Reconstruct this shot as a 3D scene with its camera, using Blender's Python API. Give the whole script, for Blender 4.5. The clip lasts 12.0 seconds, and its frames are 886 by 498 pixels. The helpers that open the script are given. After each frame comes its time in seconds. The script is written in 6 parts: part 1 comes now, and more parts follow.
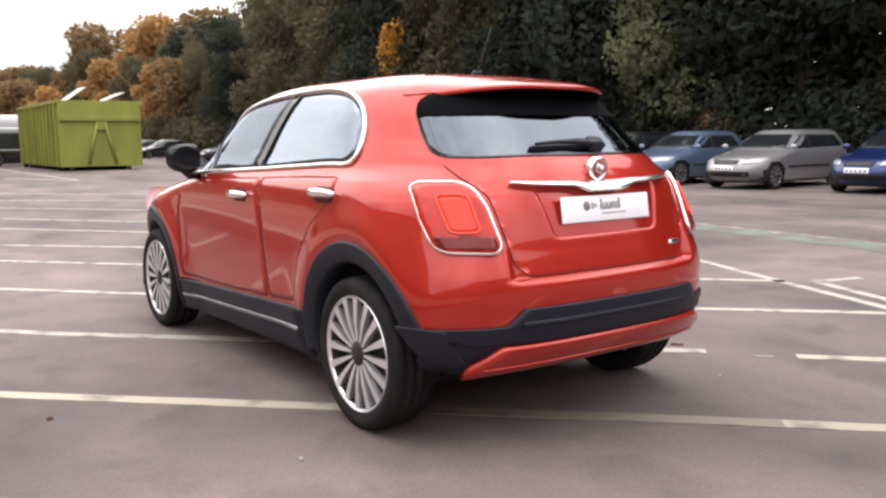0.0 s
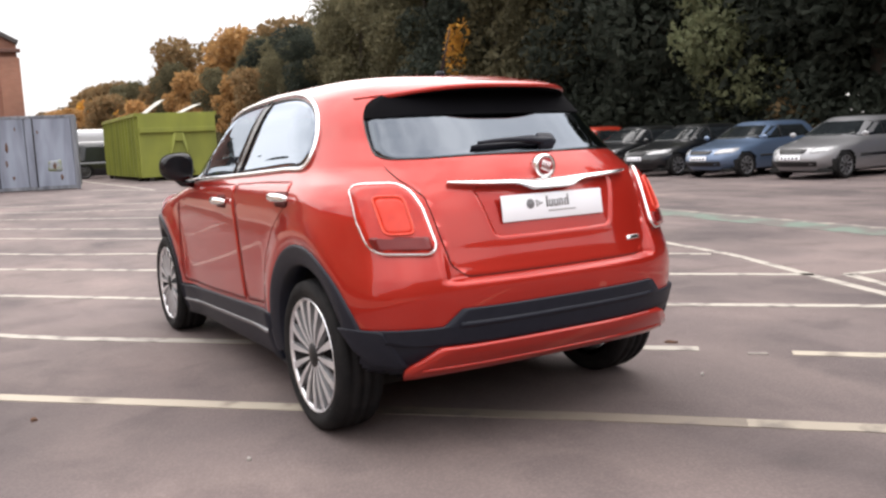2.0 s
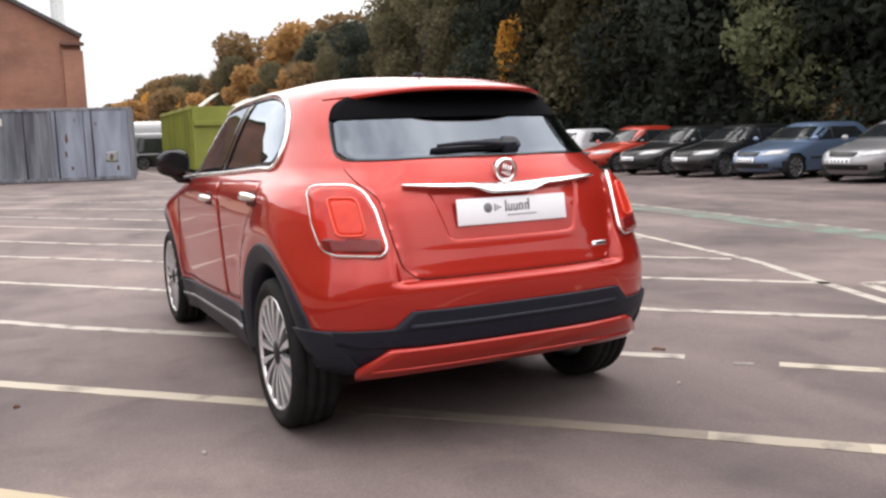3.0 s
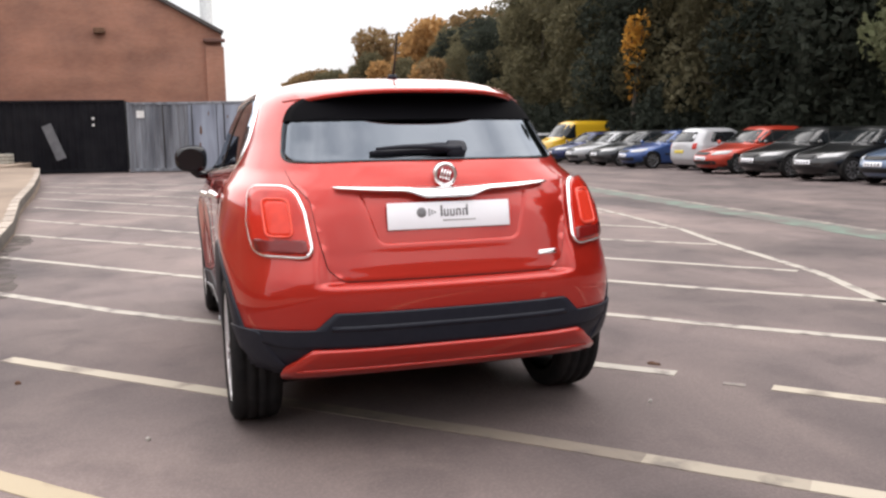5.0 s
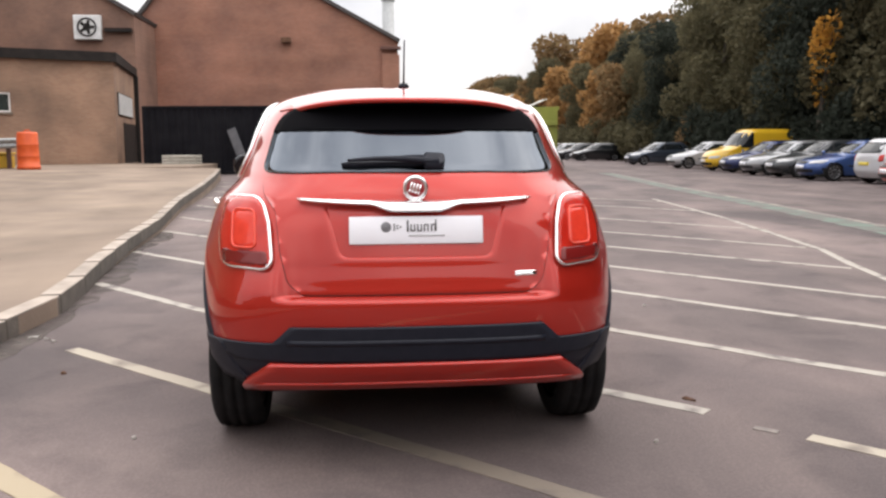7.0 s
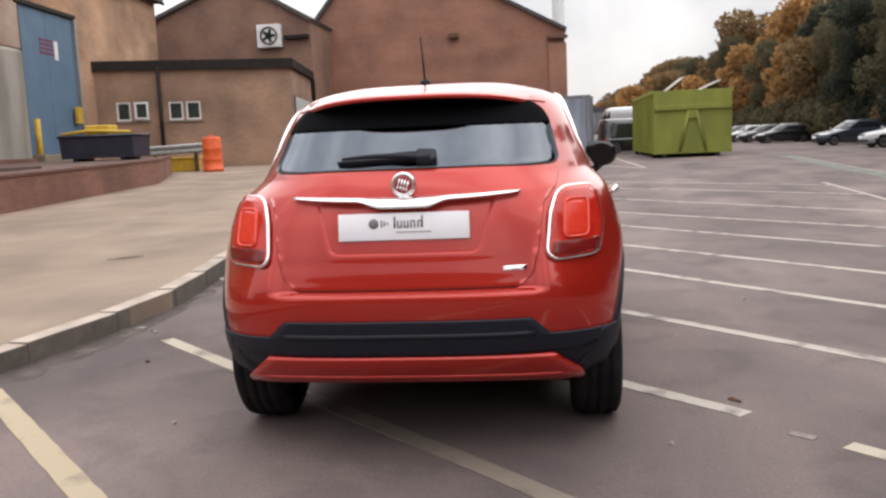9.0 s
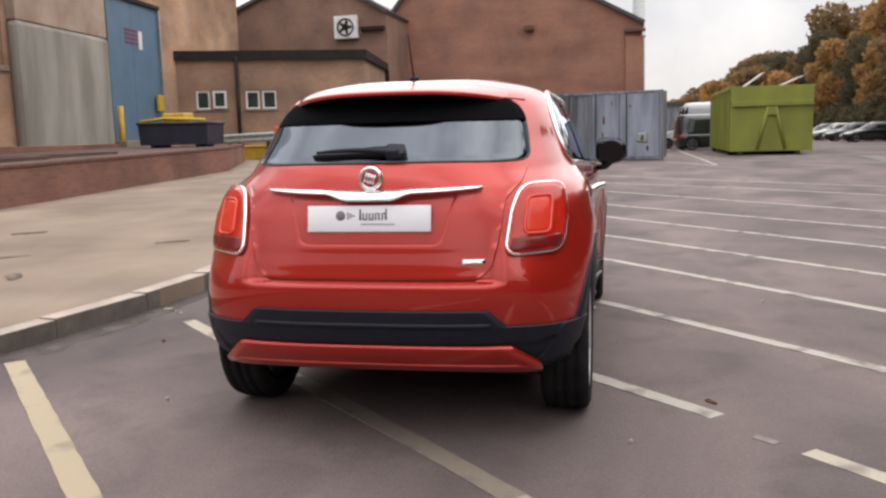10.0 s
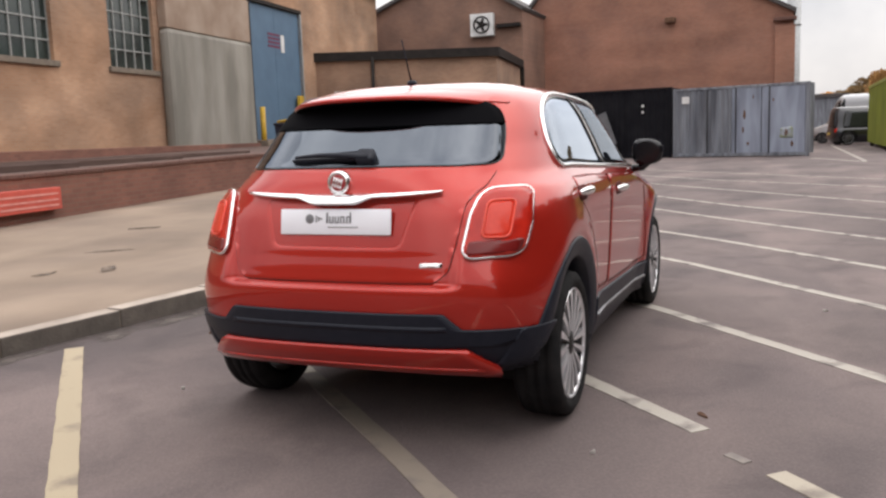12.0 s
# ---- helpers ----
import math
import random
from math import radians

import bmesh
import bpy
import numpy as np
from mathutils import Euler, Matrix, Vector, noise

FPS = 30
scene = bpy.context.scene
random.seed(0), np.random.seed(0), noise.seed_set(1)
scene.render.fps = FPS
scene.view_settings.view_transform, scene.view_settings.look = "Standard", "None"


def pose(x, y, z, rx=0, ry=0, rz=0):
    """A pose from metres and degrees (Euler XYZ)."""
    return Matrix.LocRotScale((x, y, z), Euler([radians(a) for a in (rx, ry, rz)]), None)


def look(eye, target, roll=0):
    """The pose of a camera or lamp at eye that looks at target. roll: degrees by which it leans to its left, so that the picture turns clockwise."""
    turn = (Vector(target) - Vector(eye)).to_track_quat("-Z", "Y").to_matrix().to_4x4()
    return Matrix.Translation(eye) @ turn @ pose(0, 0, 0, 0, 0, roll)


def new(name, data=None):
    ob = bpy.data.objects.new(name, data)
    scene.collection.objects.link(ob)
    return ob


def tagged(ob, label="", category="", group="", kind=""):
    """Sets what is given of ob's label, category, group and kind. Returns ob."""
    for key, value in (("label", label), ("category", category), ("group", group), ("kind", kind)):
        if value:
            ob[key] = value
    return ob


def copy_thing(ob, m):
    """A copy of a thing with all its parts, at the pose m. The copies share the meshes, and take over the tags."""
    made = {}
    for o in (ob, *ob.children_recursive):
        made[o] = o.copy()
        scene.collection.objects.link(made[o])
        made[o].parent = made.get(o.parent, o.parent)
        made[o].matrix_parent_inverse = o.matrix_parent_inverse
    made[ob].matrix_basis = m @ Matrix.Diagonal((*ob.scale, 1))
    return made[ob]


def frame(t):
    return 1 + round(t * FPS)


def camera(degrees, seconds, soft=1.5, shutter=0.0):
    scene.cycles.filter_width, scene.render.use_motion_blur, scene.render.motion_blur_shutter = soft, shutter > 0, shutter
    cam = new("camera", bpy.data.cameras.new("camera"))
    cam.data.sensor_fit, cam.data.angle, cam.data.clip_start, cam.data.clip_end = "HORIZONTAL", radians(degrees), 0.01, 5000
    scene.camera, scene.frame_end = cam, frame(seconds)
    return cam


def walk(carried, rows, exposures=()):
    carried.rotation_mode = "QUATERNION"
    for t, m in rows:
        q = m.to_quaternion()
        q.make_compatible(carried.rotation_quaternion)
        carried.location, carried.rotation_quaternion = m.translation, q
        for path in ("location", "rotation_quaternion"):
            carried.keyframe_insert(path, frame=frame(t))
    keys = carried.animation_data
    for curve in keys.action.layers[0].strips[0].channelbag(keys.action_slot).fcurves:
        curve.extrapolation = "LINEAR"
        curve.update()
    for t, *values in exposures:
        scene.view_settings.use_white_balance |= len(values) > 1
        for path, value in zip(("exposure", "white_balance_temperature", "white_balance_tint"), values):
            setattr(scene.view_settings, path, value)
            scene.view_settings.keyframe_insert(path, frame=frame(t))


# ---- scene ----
cam = camera(55.2, 12.0, soft=2.5)
PATH = [
    (0, (-2.639, -3.165, 1.243), (-1.471, -1.562, 0.986), -0.6),
    (0.5, (-2.564, -3.23, 1.24), (-1.401, -1.622, 0.99), -1.4),
    (1, (-2.434, -3.385, 1.238), (-1.332, -1.733, 1.0), -1.8),
    (1.5, (-2.341, -3.482, 1.238), (-1.292, -1.796, 0.998), -2.4),
    (2, (-2.177, -3.487, 1.233), (-1.17, -1.778, 0.981), -2.6),
    (2.5, (-1.995, -3.506, 1.244), (-1.018, -1.782, 0.974), -1.7),
    (3, (-1.825, -3.68, 1.246), (-0.932, -1.908, 0.989), -1.8),
    (5, (-1.069, -3.963, 1.261), (-0.466, -2.074, 1.001), -0.9),
    (5.5, (-0.851, -4.054, 1.27), (-0.348, -2.138, 0.996), -0.4),
    (6, (-0.66, -4.038, 1.255), (-0.279, -2.093, 0.99), -1.3),
    (6.5, (-0.441, -3.97, 1.275), (-0.151, -2.007, 1.028), -0.7),
    (8.5, (0.357, -4.004, 1.281), (0.228, -2.023, 1.039), -1.7),
    (9, (0.537, -3.973, 1.28), (0.305, -2.003, 1.026), -2.5),
    (9.5, (0.805, -4.009, 1.288), (0.465, -2.055, 1.038), -2.3),
    (10, (1.001, -3.997, 1.281), (0.591, -2.058, 1.015), -1.5),
    (10.5, (1.149, -3.871, 1.282), (0.662, -1.949, 1.021), -1.5),
    (11, (1.301, -3.834, 1.284), (0.771, -1.923, 1.028), -1.6),
    (11.5, (1.535, -3.845, 1.282), (0.913, -1.961, 1.029), -1.6),
    (12, (1.73, -3.815, 1.293), (0.992, -1.976, 1.029), -2.0),
]
walk(cam, [(t, look(eye, target, roll)) for t, eye, target, roll in PATH], [(0, 1.0), (1.5, 0.98), (2.5, 0.82), (5.5, 0.76), (8.5, 0.50), (12, 0.40)])

# ---- sky and sun: bright overcast ----
world = bpy.data.worlds.new("overcast_sky")
scene.world = world
world.use_nodes = True
wn, wl = world.node_tree.nodes, world.node_tree.links
bg = wn["Background"]
sky = wn.new("ShaderNodeTexSky")
sky.sky_type, sky.sun_disc = "NISHITA", False
sky.sun_elevation, sky.sun_rotation = radians(45), radians(44)
sky.dust_density = 3.0
gain = wn.new("ShaderNodeVectorMath")
gain.operation = "SCALE"
gain.inputs["Scale"].default_value = 0.10
wl.new(sky.outputs[0], gain.inputs[0])
wcoord = wn.new("ShaderNodeTexCoord")
cloud = wn.new("ShaderNodeTexNoise")
cloud.inputs["Scale"].default_value, cloud.inputs["Detail"].default_value = 2.6, 6.0
wl.new(wcoord.outputs["Generated"], cloud.inputs["Vector"])
cramp = wn.new("ShaderNodeValToRGB")
cramp.color_ramp.elements[0].position, cramp.color_ramp.elements[0].color = 0.36, (0.58, 0.59, 0.64, 1)
cramp.color_ramp.elements[1].position, cramp.color_ramp.elements[1].color = 0.62, (1.27, 1.21, 1.19, 1)
wl.new(cloud.outputs["Fac"], cramp.inputs["Fac"])
veil = wn.new("ShaderNodeMix")
veil.data_type = "RGBA"
veil.inputs["Factor"].default_value = 0.86
wl.new(gain.outputs[0], veil.inputs["A"])
wl.new(cramp.outputs["Color"], veil.inputs["B"])
# an overcast dome is brighter overhead than at the horizon
wsep, wup, wdome = wn.new("ShaderNodeSeparateXYZ"), wn.new("ShaderNodeMapRange"), wn.new("ShaderNodeVectorMath")
wup.inputs["To Min"].default_value, wup.inputs["To Max"].default_value = 0.70, 2.0
wdome.operation = "SCALE"
wl.new(wcoord.outputs["Generated"], wsep.inputs[0])
wl.new(wsep.outputs["Z"], wup.inputs["Value"])
wl.new(veil.outputs["Result"], wdome.inputs[0])
wl.new(wup.outputs["Result"], wdome.inputs["Scale"])
wl.new(wdome.outputs[0], bg.inputs["Color"])
bg.inputs["Strength"].default_value = 0.88

sun = new("sun", bpy.data.lights.new("sun", "SUN"))
sun.data.energy, sun.data.angle, sun.data.color = 1.6, radians(150), (1.0, 0.94, 0.87)
sun.matrix_world = look((26, 27, 38), (0, 0, 0))


# ---- materials ----
def rgb(c):
    return (*c, 1.0)


def surface(name, base, other=None, rough=0.6, metal=0.0, scale=4.0, detail=8.0, bump=0.0, bump_scale=60.0, coat=0.0, spread=(0.35, 0.65), rough_to=None, vary=0.0, stretch=(1, 1, 1)):
    """Two-scale noise colour, fine relief and, at wish, a clear coat."""
    m = bpy.data.materials.new(name)
    m.use_nodes = True
    n, l = m.node_tree.nodes, m.node_tree.links
    b = n["Principled BSDF"]
    b.inputs["Roughness"].default_value, b.inputs["Metallic"].default_value = rough, metal
    b.inputs["Coat Weight"].default_value, b.inputs["Coat Roughness"].default_value = coat, 0.03
    tc = n.new("ShaderNodeTexCoord")
    mp = n.new("ShaderNodeMapping")
    mp.inputs["Scale"].default_value = stretch
    l.new(tc.outputs["Object"], mp.inputs["Vector"])
    if other is None:
        other = tuple(c * 0.85 for c in base)
    noi = n.new("ShaderNodeTexNoise")
    noi.inputs["Scale"].default_value, noi.inputs["Detail"].default_value = scale, detail
    l.new(mp.outputs["Vector"], noi.inputs["Vector"])
    r = n.new("ShaderNodeValToRGB")
    r.color_ramp.elements[0].position, r.color_ramp.elements[0].color = spread[0], rgb(base)
    r.color_ramp.elements[1].position, r.color_ramp.elements[1].color = spread[1], rgb(other)
    l.new(noi.outputs["Fac"], r.inputs["Fac"])
    colour = r.outputs["Color"]
    if vary:
        info = n.new("ShaderNodeObjectInfo")
        hsv = n.new("ShaderNodeHueSaturation")
        mr = n.new("ShaderNodeMapRange")
        mr.inputs["To Min"].default_value, mr.inputs["To Max"].default_value = 1 - vary, 1 + vary
        l.new(info.outputs["Random"], mr.inputs["Value"])
        l.new(mr.outputs["Result"], hsv.inputs["Value"])
        l.new(colour, hsv.inputs["Color"])
        colour = hsv.outputs["Color"]
    l.new(colour, b.inputs["Base Color"])
    if rough_to is not None:
        mr2 = n.new("ShaderNodeMapRange")
        mr2.inputs["To Min"].default_value, mr2.inputs["To Max"].default_value = rough, rough_to
        l.new(noi.outputs["Fac"], mr2.inputs["Value"])
        l.new(mr2.outputs["Result"], b.inputs["Roughness"])
    if bump:
        fine = n.new("ShaderNodeTexNoise")
        fine.inputs["Scale"].default_value, fine.inputs["Detail"].default_value = bump_scale, 4.0
        l.new(mp.outputs["Vector"], fine.inputs["Vector"])
        bp = n.new("ShaderNodeBump")
        bp.inputs["Strength"].default_value, bp.inputs["Distance"].default_value = bump, 0.01
        l.new(fine.outputs["Fac"], bp.inputs["Height"])
        l.new(bp.outputs["Normal"], b.inputs["Normal"])
    return m


def glass(name, tint=(0.6, 0.65, 0.66), shine=0.16, ior=1.5):
    """Tinted car glazing: part see-through, part mirror by Fresnel."""
    m = bpy.data.materials.new(name)
    m.use_nodes = True
    n, l = m.node_tree.nodes, m.node_tree.links
    n.remove(n["Principled BSDF"])
    tr, gl, mx, fr = n.new("ShaderNodeBsdfTransparent"), n.new("ShaderNodeBsdfGlossy"), n.new("ShaderNodeMixShader"), n.new("ShaderNodeFresnel")
    tr.inputs["Color"].default_value, gl.inputs["Roughness"].default_value = rgb(tint), 0.01
    gl.inputs["Color"].default_value = rgb((0.74, 0.83, 0.95))
    fr.inputs["IOR"].default_value = ior
    ad = n.new("ShaderNodeMath")
    ad.operation, ad.use_clamp = "ADD", True
    ad.inputs[1].default_value = shine
    l.new(fr.outputs["Fac"], ad.inputs[0])
    l.new(ad.outputs[0], mx.inputs["Fac"])
    l.new(tr.outputs[0], mx.inputs[1])
    l.new(gl.outputs[0], mx.inputs[2])
    l.new(mx.outputs[0], n["Material Output"].inputs["Surface"])
    return m


def worn_paint(name, paint, ground, cover=0.5, scale=9.0):
    """Road paint, rubbed through to the tarmac in patches."""
    m = surface(name, paint, ground, rough=0.75, scale=scale, detail=10, bump=0.3, bump_scale=90, spread=(cover, cover + 0.14))
    return m


M_RED = surface("red_car_paint", (0.425, 0.023, 0.0135), (0.395, 0.020, 0.012), rough=0.30, metal=0.40, scale=300, coat=1.0)
M_BLACK_TRIM = surface("black_bumper_plastic", (0.008, 0.010, 0.018), (0.012, 0.014, 0.023), rough=0.45, scale=30, bump=0.1, bump_scale=500)
M_RED.node_tree.nodes["Principled BSDF"].inputs["Specular IOR Level"].default_value = 0.10
M_BLACK_TRIM.node_tree.nodes["Principled BSDF"].inputs["Specular IOR Level"].default_value = 0.28
M_GLOSS_BLACK = surface("gloss_black", (0.008, 0.008, 0.010), rough=0.12, scale=5)
M_FRIT = surface("matt_black_band", (0.004, 0.004, 0.005), rough=0.9, scale=5)
M_FRIT.node_tree.nodes["Principled BSDF"].inputs["Specular IOR Level"].default_value = 0.05
M_SHUT = surface("shut_line_shadow_gap", (0.10, 0.012, 0.009), rough=0.9, scale=5)
M_CHROME = surface("chrome", (0.95, 0.95, 0.95), (0.92, 0.92, 0.92), rough=0.18, metal=1.0, scale=8)
M_ALLOY = surface("silver_alloy", (0.80, 0.80, 0.82), (0.70, 0.70, 0.72), rough=0.28, metal=0.65, scale=12)
M_ALLOY_DARK = surface("dark_brake_metal", (0.030, 0.030, 0.033), (0.055, 0.052, 0.05), rough=0.6, metal=0.6, scale=12)
M_DULL_ALLOY = surface("dull_dirty_alloy", (0.30, 0.30, 0.31), (0.20, 0.20, 0.21), rough=0.45, metal=0.4, scale=12)
M_TYRE = surface("tyre_rubber", (0.011, 0.011, 0.012), (0.022, 0.021, 0.021), rough=0.8, scale=14, bump=0.3, bump_scale=160)
M_TYRE.node_tree.nodes["Principled BSDF"].inputs["Specular IOR Level"].default_value = 0.15
M_GLASS_REAR = glass("tinted_rear_glass", (0.012, 0.014, 0.016), 0.09)
M_GLASS_SIDE = glass("tinted_side_glass", (0.15, 0.17, 0.18), 0.22)
M_GLASS_CLEAR = glass("clear_car_glass", (0.40, 0.44, 0.45), 0.11, 1.32)
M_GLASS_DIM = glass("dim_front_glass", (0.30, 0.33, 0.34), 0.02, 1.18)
M_PLATE = surface("white_plate_plastic", (0.90, 0.91, 0.95), (0.86, 0.87, 0.92), rough=0.35, scale=3)
M_GREY_PRINT = surface("grey_print", (0.20, 0.20, 0.21), rough=0.5, scale=4)
M_LIGHT_PRINT = surface("pale_grey_print", (0.45, 0.45, 0.46), rough=0.5, scale=4)
M_RED_BADGE = surface("badge_red_enamel", (0.34, 0.015, 0.02), rough=0.4, scale=8)
M_LAMP_RED = surface("red_lamp_lens", (0.50, 0.023, 0.012), (0.42, 0.018, 0.010), rough=0.15, scale=18, coat=0.35)
M_LAMP_BRIGHT = surface("bright_red_lamp_core", (0.68, 0.048, 0.024), (0.60, 0.038, 0.02), rough=0.2, scale=22, coat=0.2)
M_LAMP_RING = surface("pale_red_light_guide", (0.78, 0.085, 0.048), (0.72, 0.07, 0.04), rough=0.3, scale=22)
M_LAMP_DARK = surface("smoked_lamp_lens", (0.16, 0.010, 0.009), rough=0.2, scale=10, coat=0.2)
for m_ in (M_LAMP_RED, M_LAMP_BRIGHT, M_LAMP_DARK):
    m_.node_tree.nodes["Principled BSDF"].inputs["Specular IOR Level"].default_value = 0.3
M_CABIN = surface("dark_cabin_fabric", (0.022, 0.022, 0.024), (0.035, 0.034, 0.034), rough=0.9, scale=20, bump=0.3, bump_scale=200)
M_WELL = surface("wheel_well_liner", (0.010, 0.010, 0.010), (0.018, 0.017, 0.016), rough=0.95, scale=12)


# ---- helpers for meshes ----
def part(name, bm, material, parent=None, label="", smooth=True):
    """Links a bmesh as one mesh object, under a thing or a part."""
    me = bpy.data.meshes.new(name)
    bm.normal_update()
    for f in bm.faces:
        f.smooth = smooth
    bm.to_mesh(me)
    bm.free()
    if material:
        me.materials.append(material)
    ob = new(name, me)
    if parent:
        ob.parent = parent
    if label:
        ob["label"] = label
    return ob


def thing(name, label, category, m=None, group="", kind=""):
    ob = new(name)
    ob.empty_display_size = 0.2
    if m is not None:
        ob.matrix_basis = m
    return tagged(ob, label, category, group, kind)


def curve(*pts):
    """A smooth curve through (a, b) pairs, without overshoot."""
    a, b = np.array([p[0] for p in pts], float), np.array([p[1] for p in pts], float)
    d = np.diff(b) / np.diff(a)
    g = np.zeros(len(a))
    for i in range(1, len(a) - 1):
        if d[i - 1] * d[i] > 0:
            g[i] = 2 * d[i - 1] * d[i] / (d[i - 1] + d[i])
    g[0], g[-1] = d[0], d[-1]

    def value(x):
        x = min(max(x, a[0]), a[-1])
        i = min(max(int(np.searchsorted(a, x)) - 1, 0), len(a) - 2)
        h = a[i + 1] - a[i]
        t = (x - a[i]) / h
        return float((1 + 2 * t) * (1 - t) ** 2 * b[i] + t * (1 - t) ** 2 * h * g[i] + t * t * (3 - 2 * t) * b[i + 1] + t * t * (t - 1) * h * g[i + 1])
    return value


def loop_spline(keys, n=8):
    """Closed smooth outline through key points."""
    out, k = [], len(keys)
    for i in range(k):
        p0, p1, p2, p3 = (np.array(keys[(i + j - 1) % k], float) for j in range(4))
        for s in range(n):
            t = s / n
            out.append(tuple(0.5 * (2 * p1 + (p2 - p0) * t + (2 * p0 - 5 * p1 + 4 * p2 - p3) * t * t + (3 * p1 - p0 - 3 * p2 + p3) * t ** 3)))
    return out


def rounded(keys, r, n=6, step=0.06):
    """Closed outline of straight edges with rounded corners; r may be one radius or one for each corner."""
    k, out = len(keys), []
    rs = r if isinstance(r, (list, tuple)) else [r] * k
    for i in range(k):
        a, b, c = (np.array(keys[(i + j - 1) % k], float) for j in range(3))
        u, v = (a - b) / np.linalg.norm(a - b), (c - b) / np.linalg.norm(c - b)
        half = math.acos(max(-1, min(1, float(u @ v)))) / 2
        d = min(rs[i] / math.tan(half), np.linalg.norm(a - b) * 0.49, np.linalg.norm(c - b) * 0.49)
        p, q = b + u * d, b + v * d
        for s in range(n + 1):
            t = s / n
            out.append(tuple((1 - t) ** 2 * p + 2 * t * (1 - t) * b + t * t * q))
    dense = []
    for i, p in enumerate(out):
        q = out[(i + 1) % len(out)]
        m = max(1, int(math.dist(p, q) / step))
        dense += [tuple(np.array(p) + (np.array(q) - np.array(p)) * s / m) for s in range(m)]
    return dense


def clip(poly, side):
    """The part of an outline on the positive side of a straight line, with the new edge divided."""
    out = []
    for i, p in enumerate(poly):
        q = poly[(i + 1) % len(poly)]
        a, b = side(p), side(q)
        if a >= 0:
            out.append(tuple(p))
        if (a >= 0) != (b >= 0):
            t = a / (a - b)
            out.append((p[0] + (q[0] - p[0]) * t, p[1] + (q[1] - p[1]) * t))
    dense = []
    for i, p in enumerate(out):
        q = out[(i + 1) % len(out)]
        m = max(1, int(math.dist(p, q) / 0.05))
        dense += [(p[0] + (q[0] - p[0]) * s / m, p[1] + (q[1] - p[1]) * s / m) for s in range(m)]
    return dense


def inside(p, poly):
    c, j = False, len(poly) - 1
    for i in range(len(poly)):
        if (poly[i][1] > p[1]) != (poly[j][1] > p[1]) and p[0] < (poly[j][0] - poly[i][0]) * (p[1] - poly[i][1]) / (poly[j][1] - poly[i][1]) + poly[i][0]:
            c = not c
        j = i
    return c


def patch(outline, place, off, rings=9, edge=0.012):
    """A panel that lies on the body: the outline is filled and laid on the surface, with a folded edge."""
    bm = bmesh.new()
    o = np.array(outline)
    mid = o.mean(axis=0)
    rows = []
    for k in range(rings):
        f = 1 - k / rings
        rows.append([bm.verts.new(place(*(mid + (p - mid) * f), off)) for p in o])
    tip = bm.verts.new(place(*mid, off))
    fold = [bm.verts.new(place(*p, off - edge)) for p in o]
    n = len(o)
    for i in range(n):
        j = (i + 1) % n
        bm.faces.new((fold[i], fold[j], rows[0][j], rows[0][i]))
        for k in range(rings - 1):
            bm.faces.new((rows[k][i], rows[k][j], rows[k + 1][j], rows[k + 1][i]))
        bm.faces.new((rows[-1][i], rows[-1][j], tip))
    bmesh.ops.recalc_face_normals(bm, faces=bm.faces)
    return bm


def ring_band(outline, place, off, inner):
    """A flat rubber seal along an outline."""
    bm = bmesh.new()
    o = np.array(outline)
    mid = o.mean(axis=0)
    rows = [[bm.verts.new(place(*p, d)) for p, d in ((q, off - 0.008), (q, off), (mid + (q - mid) * inner, off), (mid + (q - mid) * inner, off - 0.004))] for q in o]
    for i in range(len(rows)):
        a, b = rows[i], rows[(i + 1) % len(rows)]
        for k in range(3):
            bm.faces.new((a[k], b[k], b[k + 1], a[k + 1]))
    bmesh.ops.recalc_face_normals(bm, faces=bm.faces)
    return bm


def tube(points, radius, sides=8, closed=False, flat=1.0):
    """A round or flattened bar along points."""
    bm = bmesh.new()
    pts = [Vector(p) for p in points]
    n, rings = len(pts), []
    for i, p in enumerate(pts):
        a = pts[(i - 1) % n] if closed or i else p
        b = pts[(i + 1) % n] if closed or i < n - 1 else p
        d = (b - a).normalized()
        up = Vector((0, 0, 1)) if abs(d.z) < 0.95 else Vector((0, 1, 0))
        s = d.cross(up).normalized()
        u = s.cross(d)
        r = radius(i / max(1, n - 1)) if callable(radius) else radius
        rings.append([bm.verts.new(p + s * math.cos(2 * math.pi * k / sides) * r + u * math.sin(2 * math.pi * k / sides) * r * flat) for k in range(sides)])
    for i in range(n if closed else n - 1):
        x, y = rings[i], rings[(i + 1) % n]
        for k in range(sides):
            bm.faces.new((x[k], x[(k + 1) % sides], y[(k + 1) % sides], y[k]))
    if not closed:
        bm.faces.new(rings[0][::-1])
        bm.faces.new(rings[-1])
    bmesh.ops.recalc_face_normals(bm, faces=bm.faces)
    return bm


def box(x0, x1, y0, y1, z0, z1, bevel=0.0, bm=None):
    own = bm or bmesh.new()
    g = bmesh.ops.create_cube(own, size=1.0)
    for v in g["verts"]:
        v.co = Vector(((x0 + x1) / 2 + v.co.x * (x1 - x0), (y0 + y1) / 2 + v.co.y * (y1 - y0), (z0 + z1) / 2 + v.co.z * (z1 - z0)))
    if bevel:
        es = list({e for v in g["verts"] for e in v.link_edges})
        bmesh.ops.bevel(own, geom=es, offset=bevel, segments=2, affect="EDGES", profile=0.5)
    return own


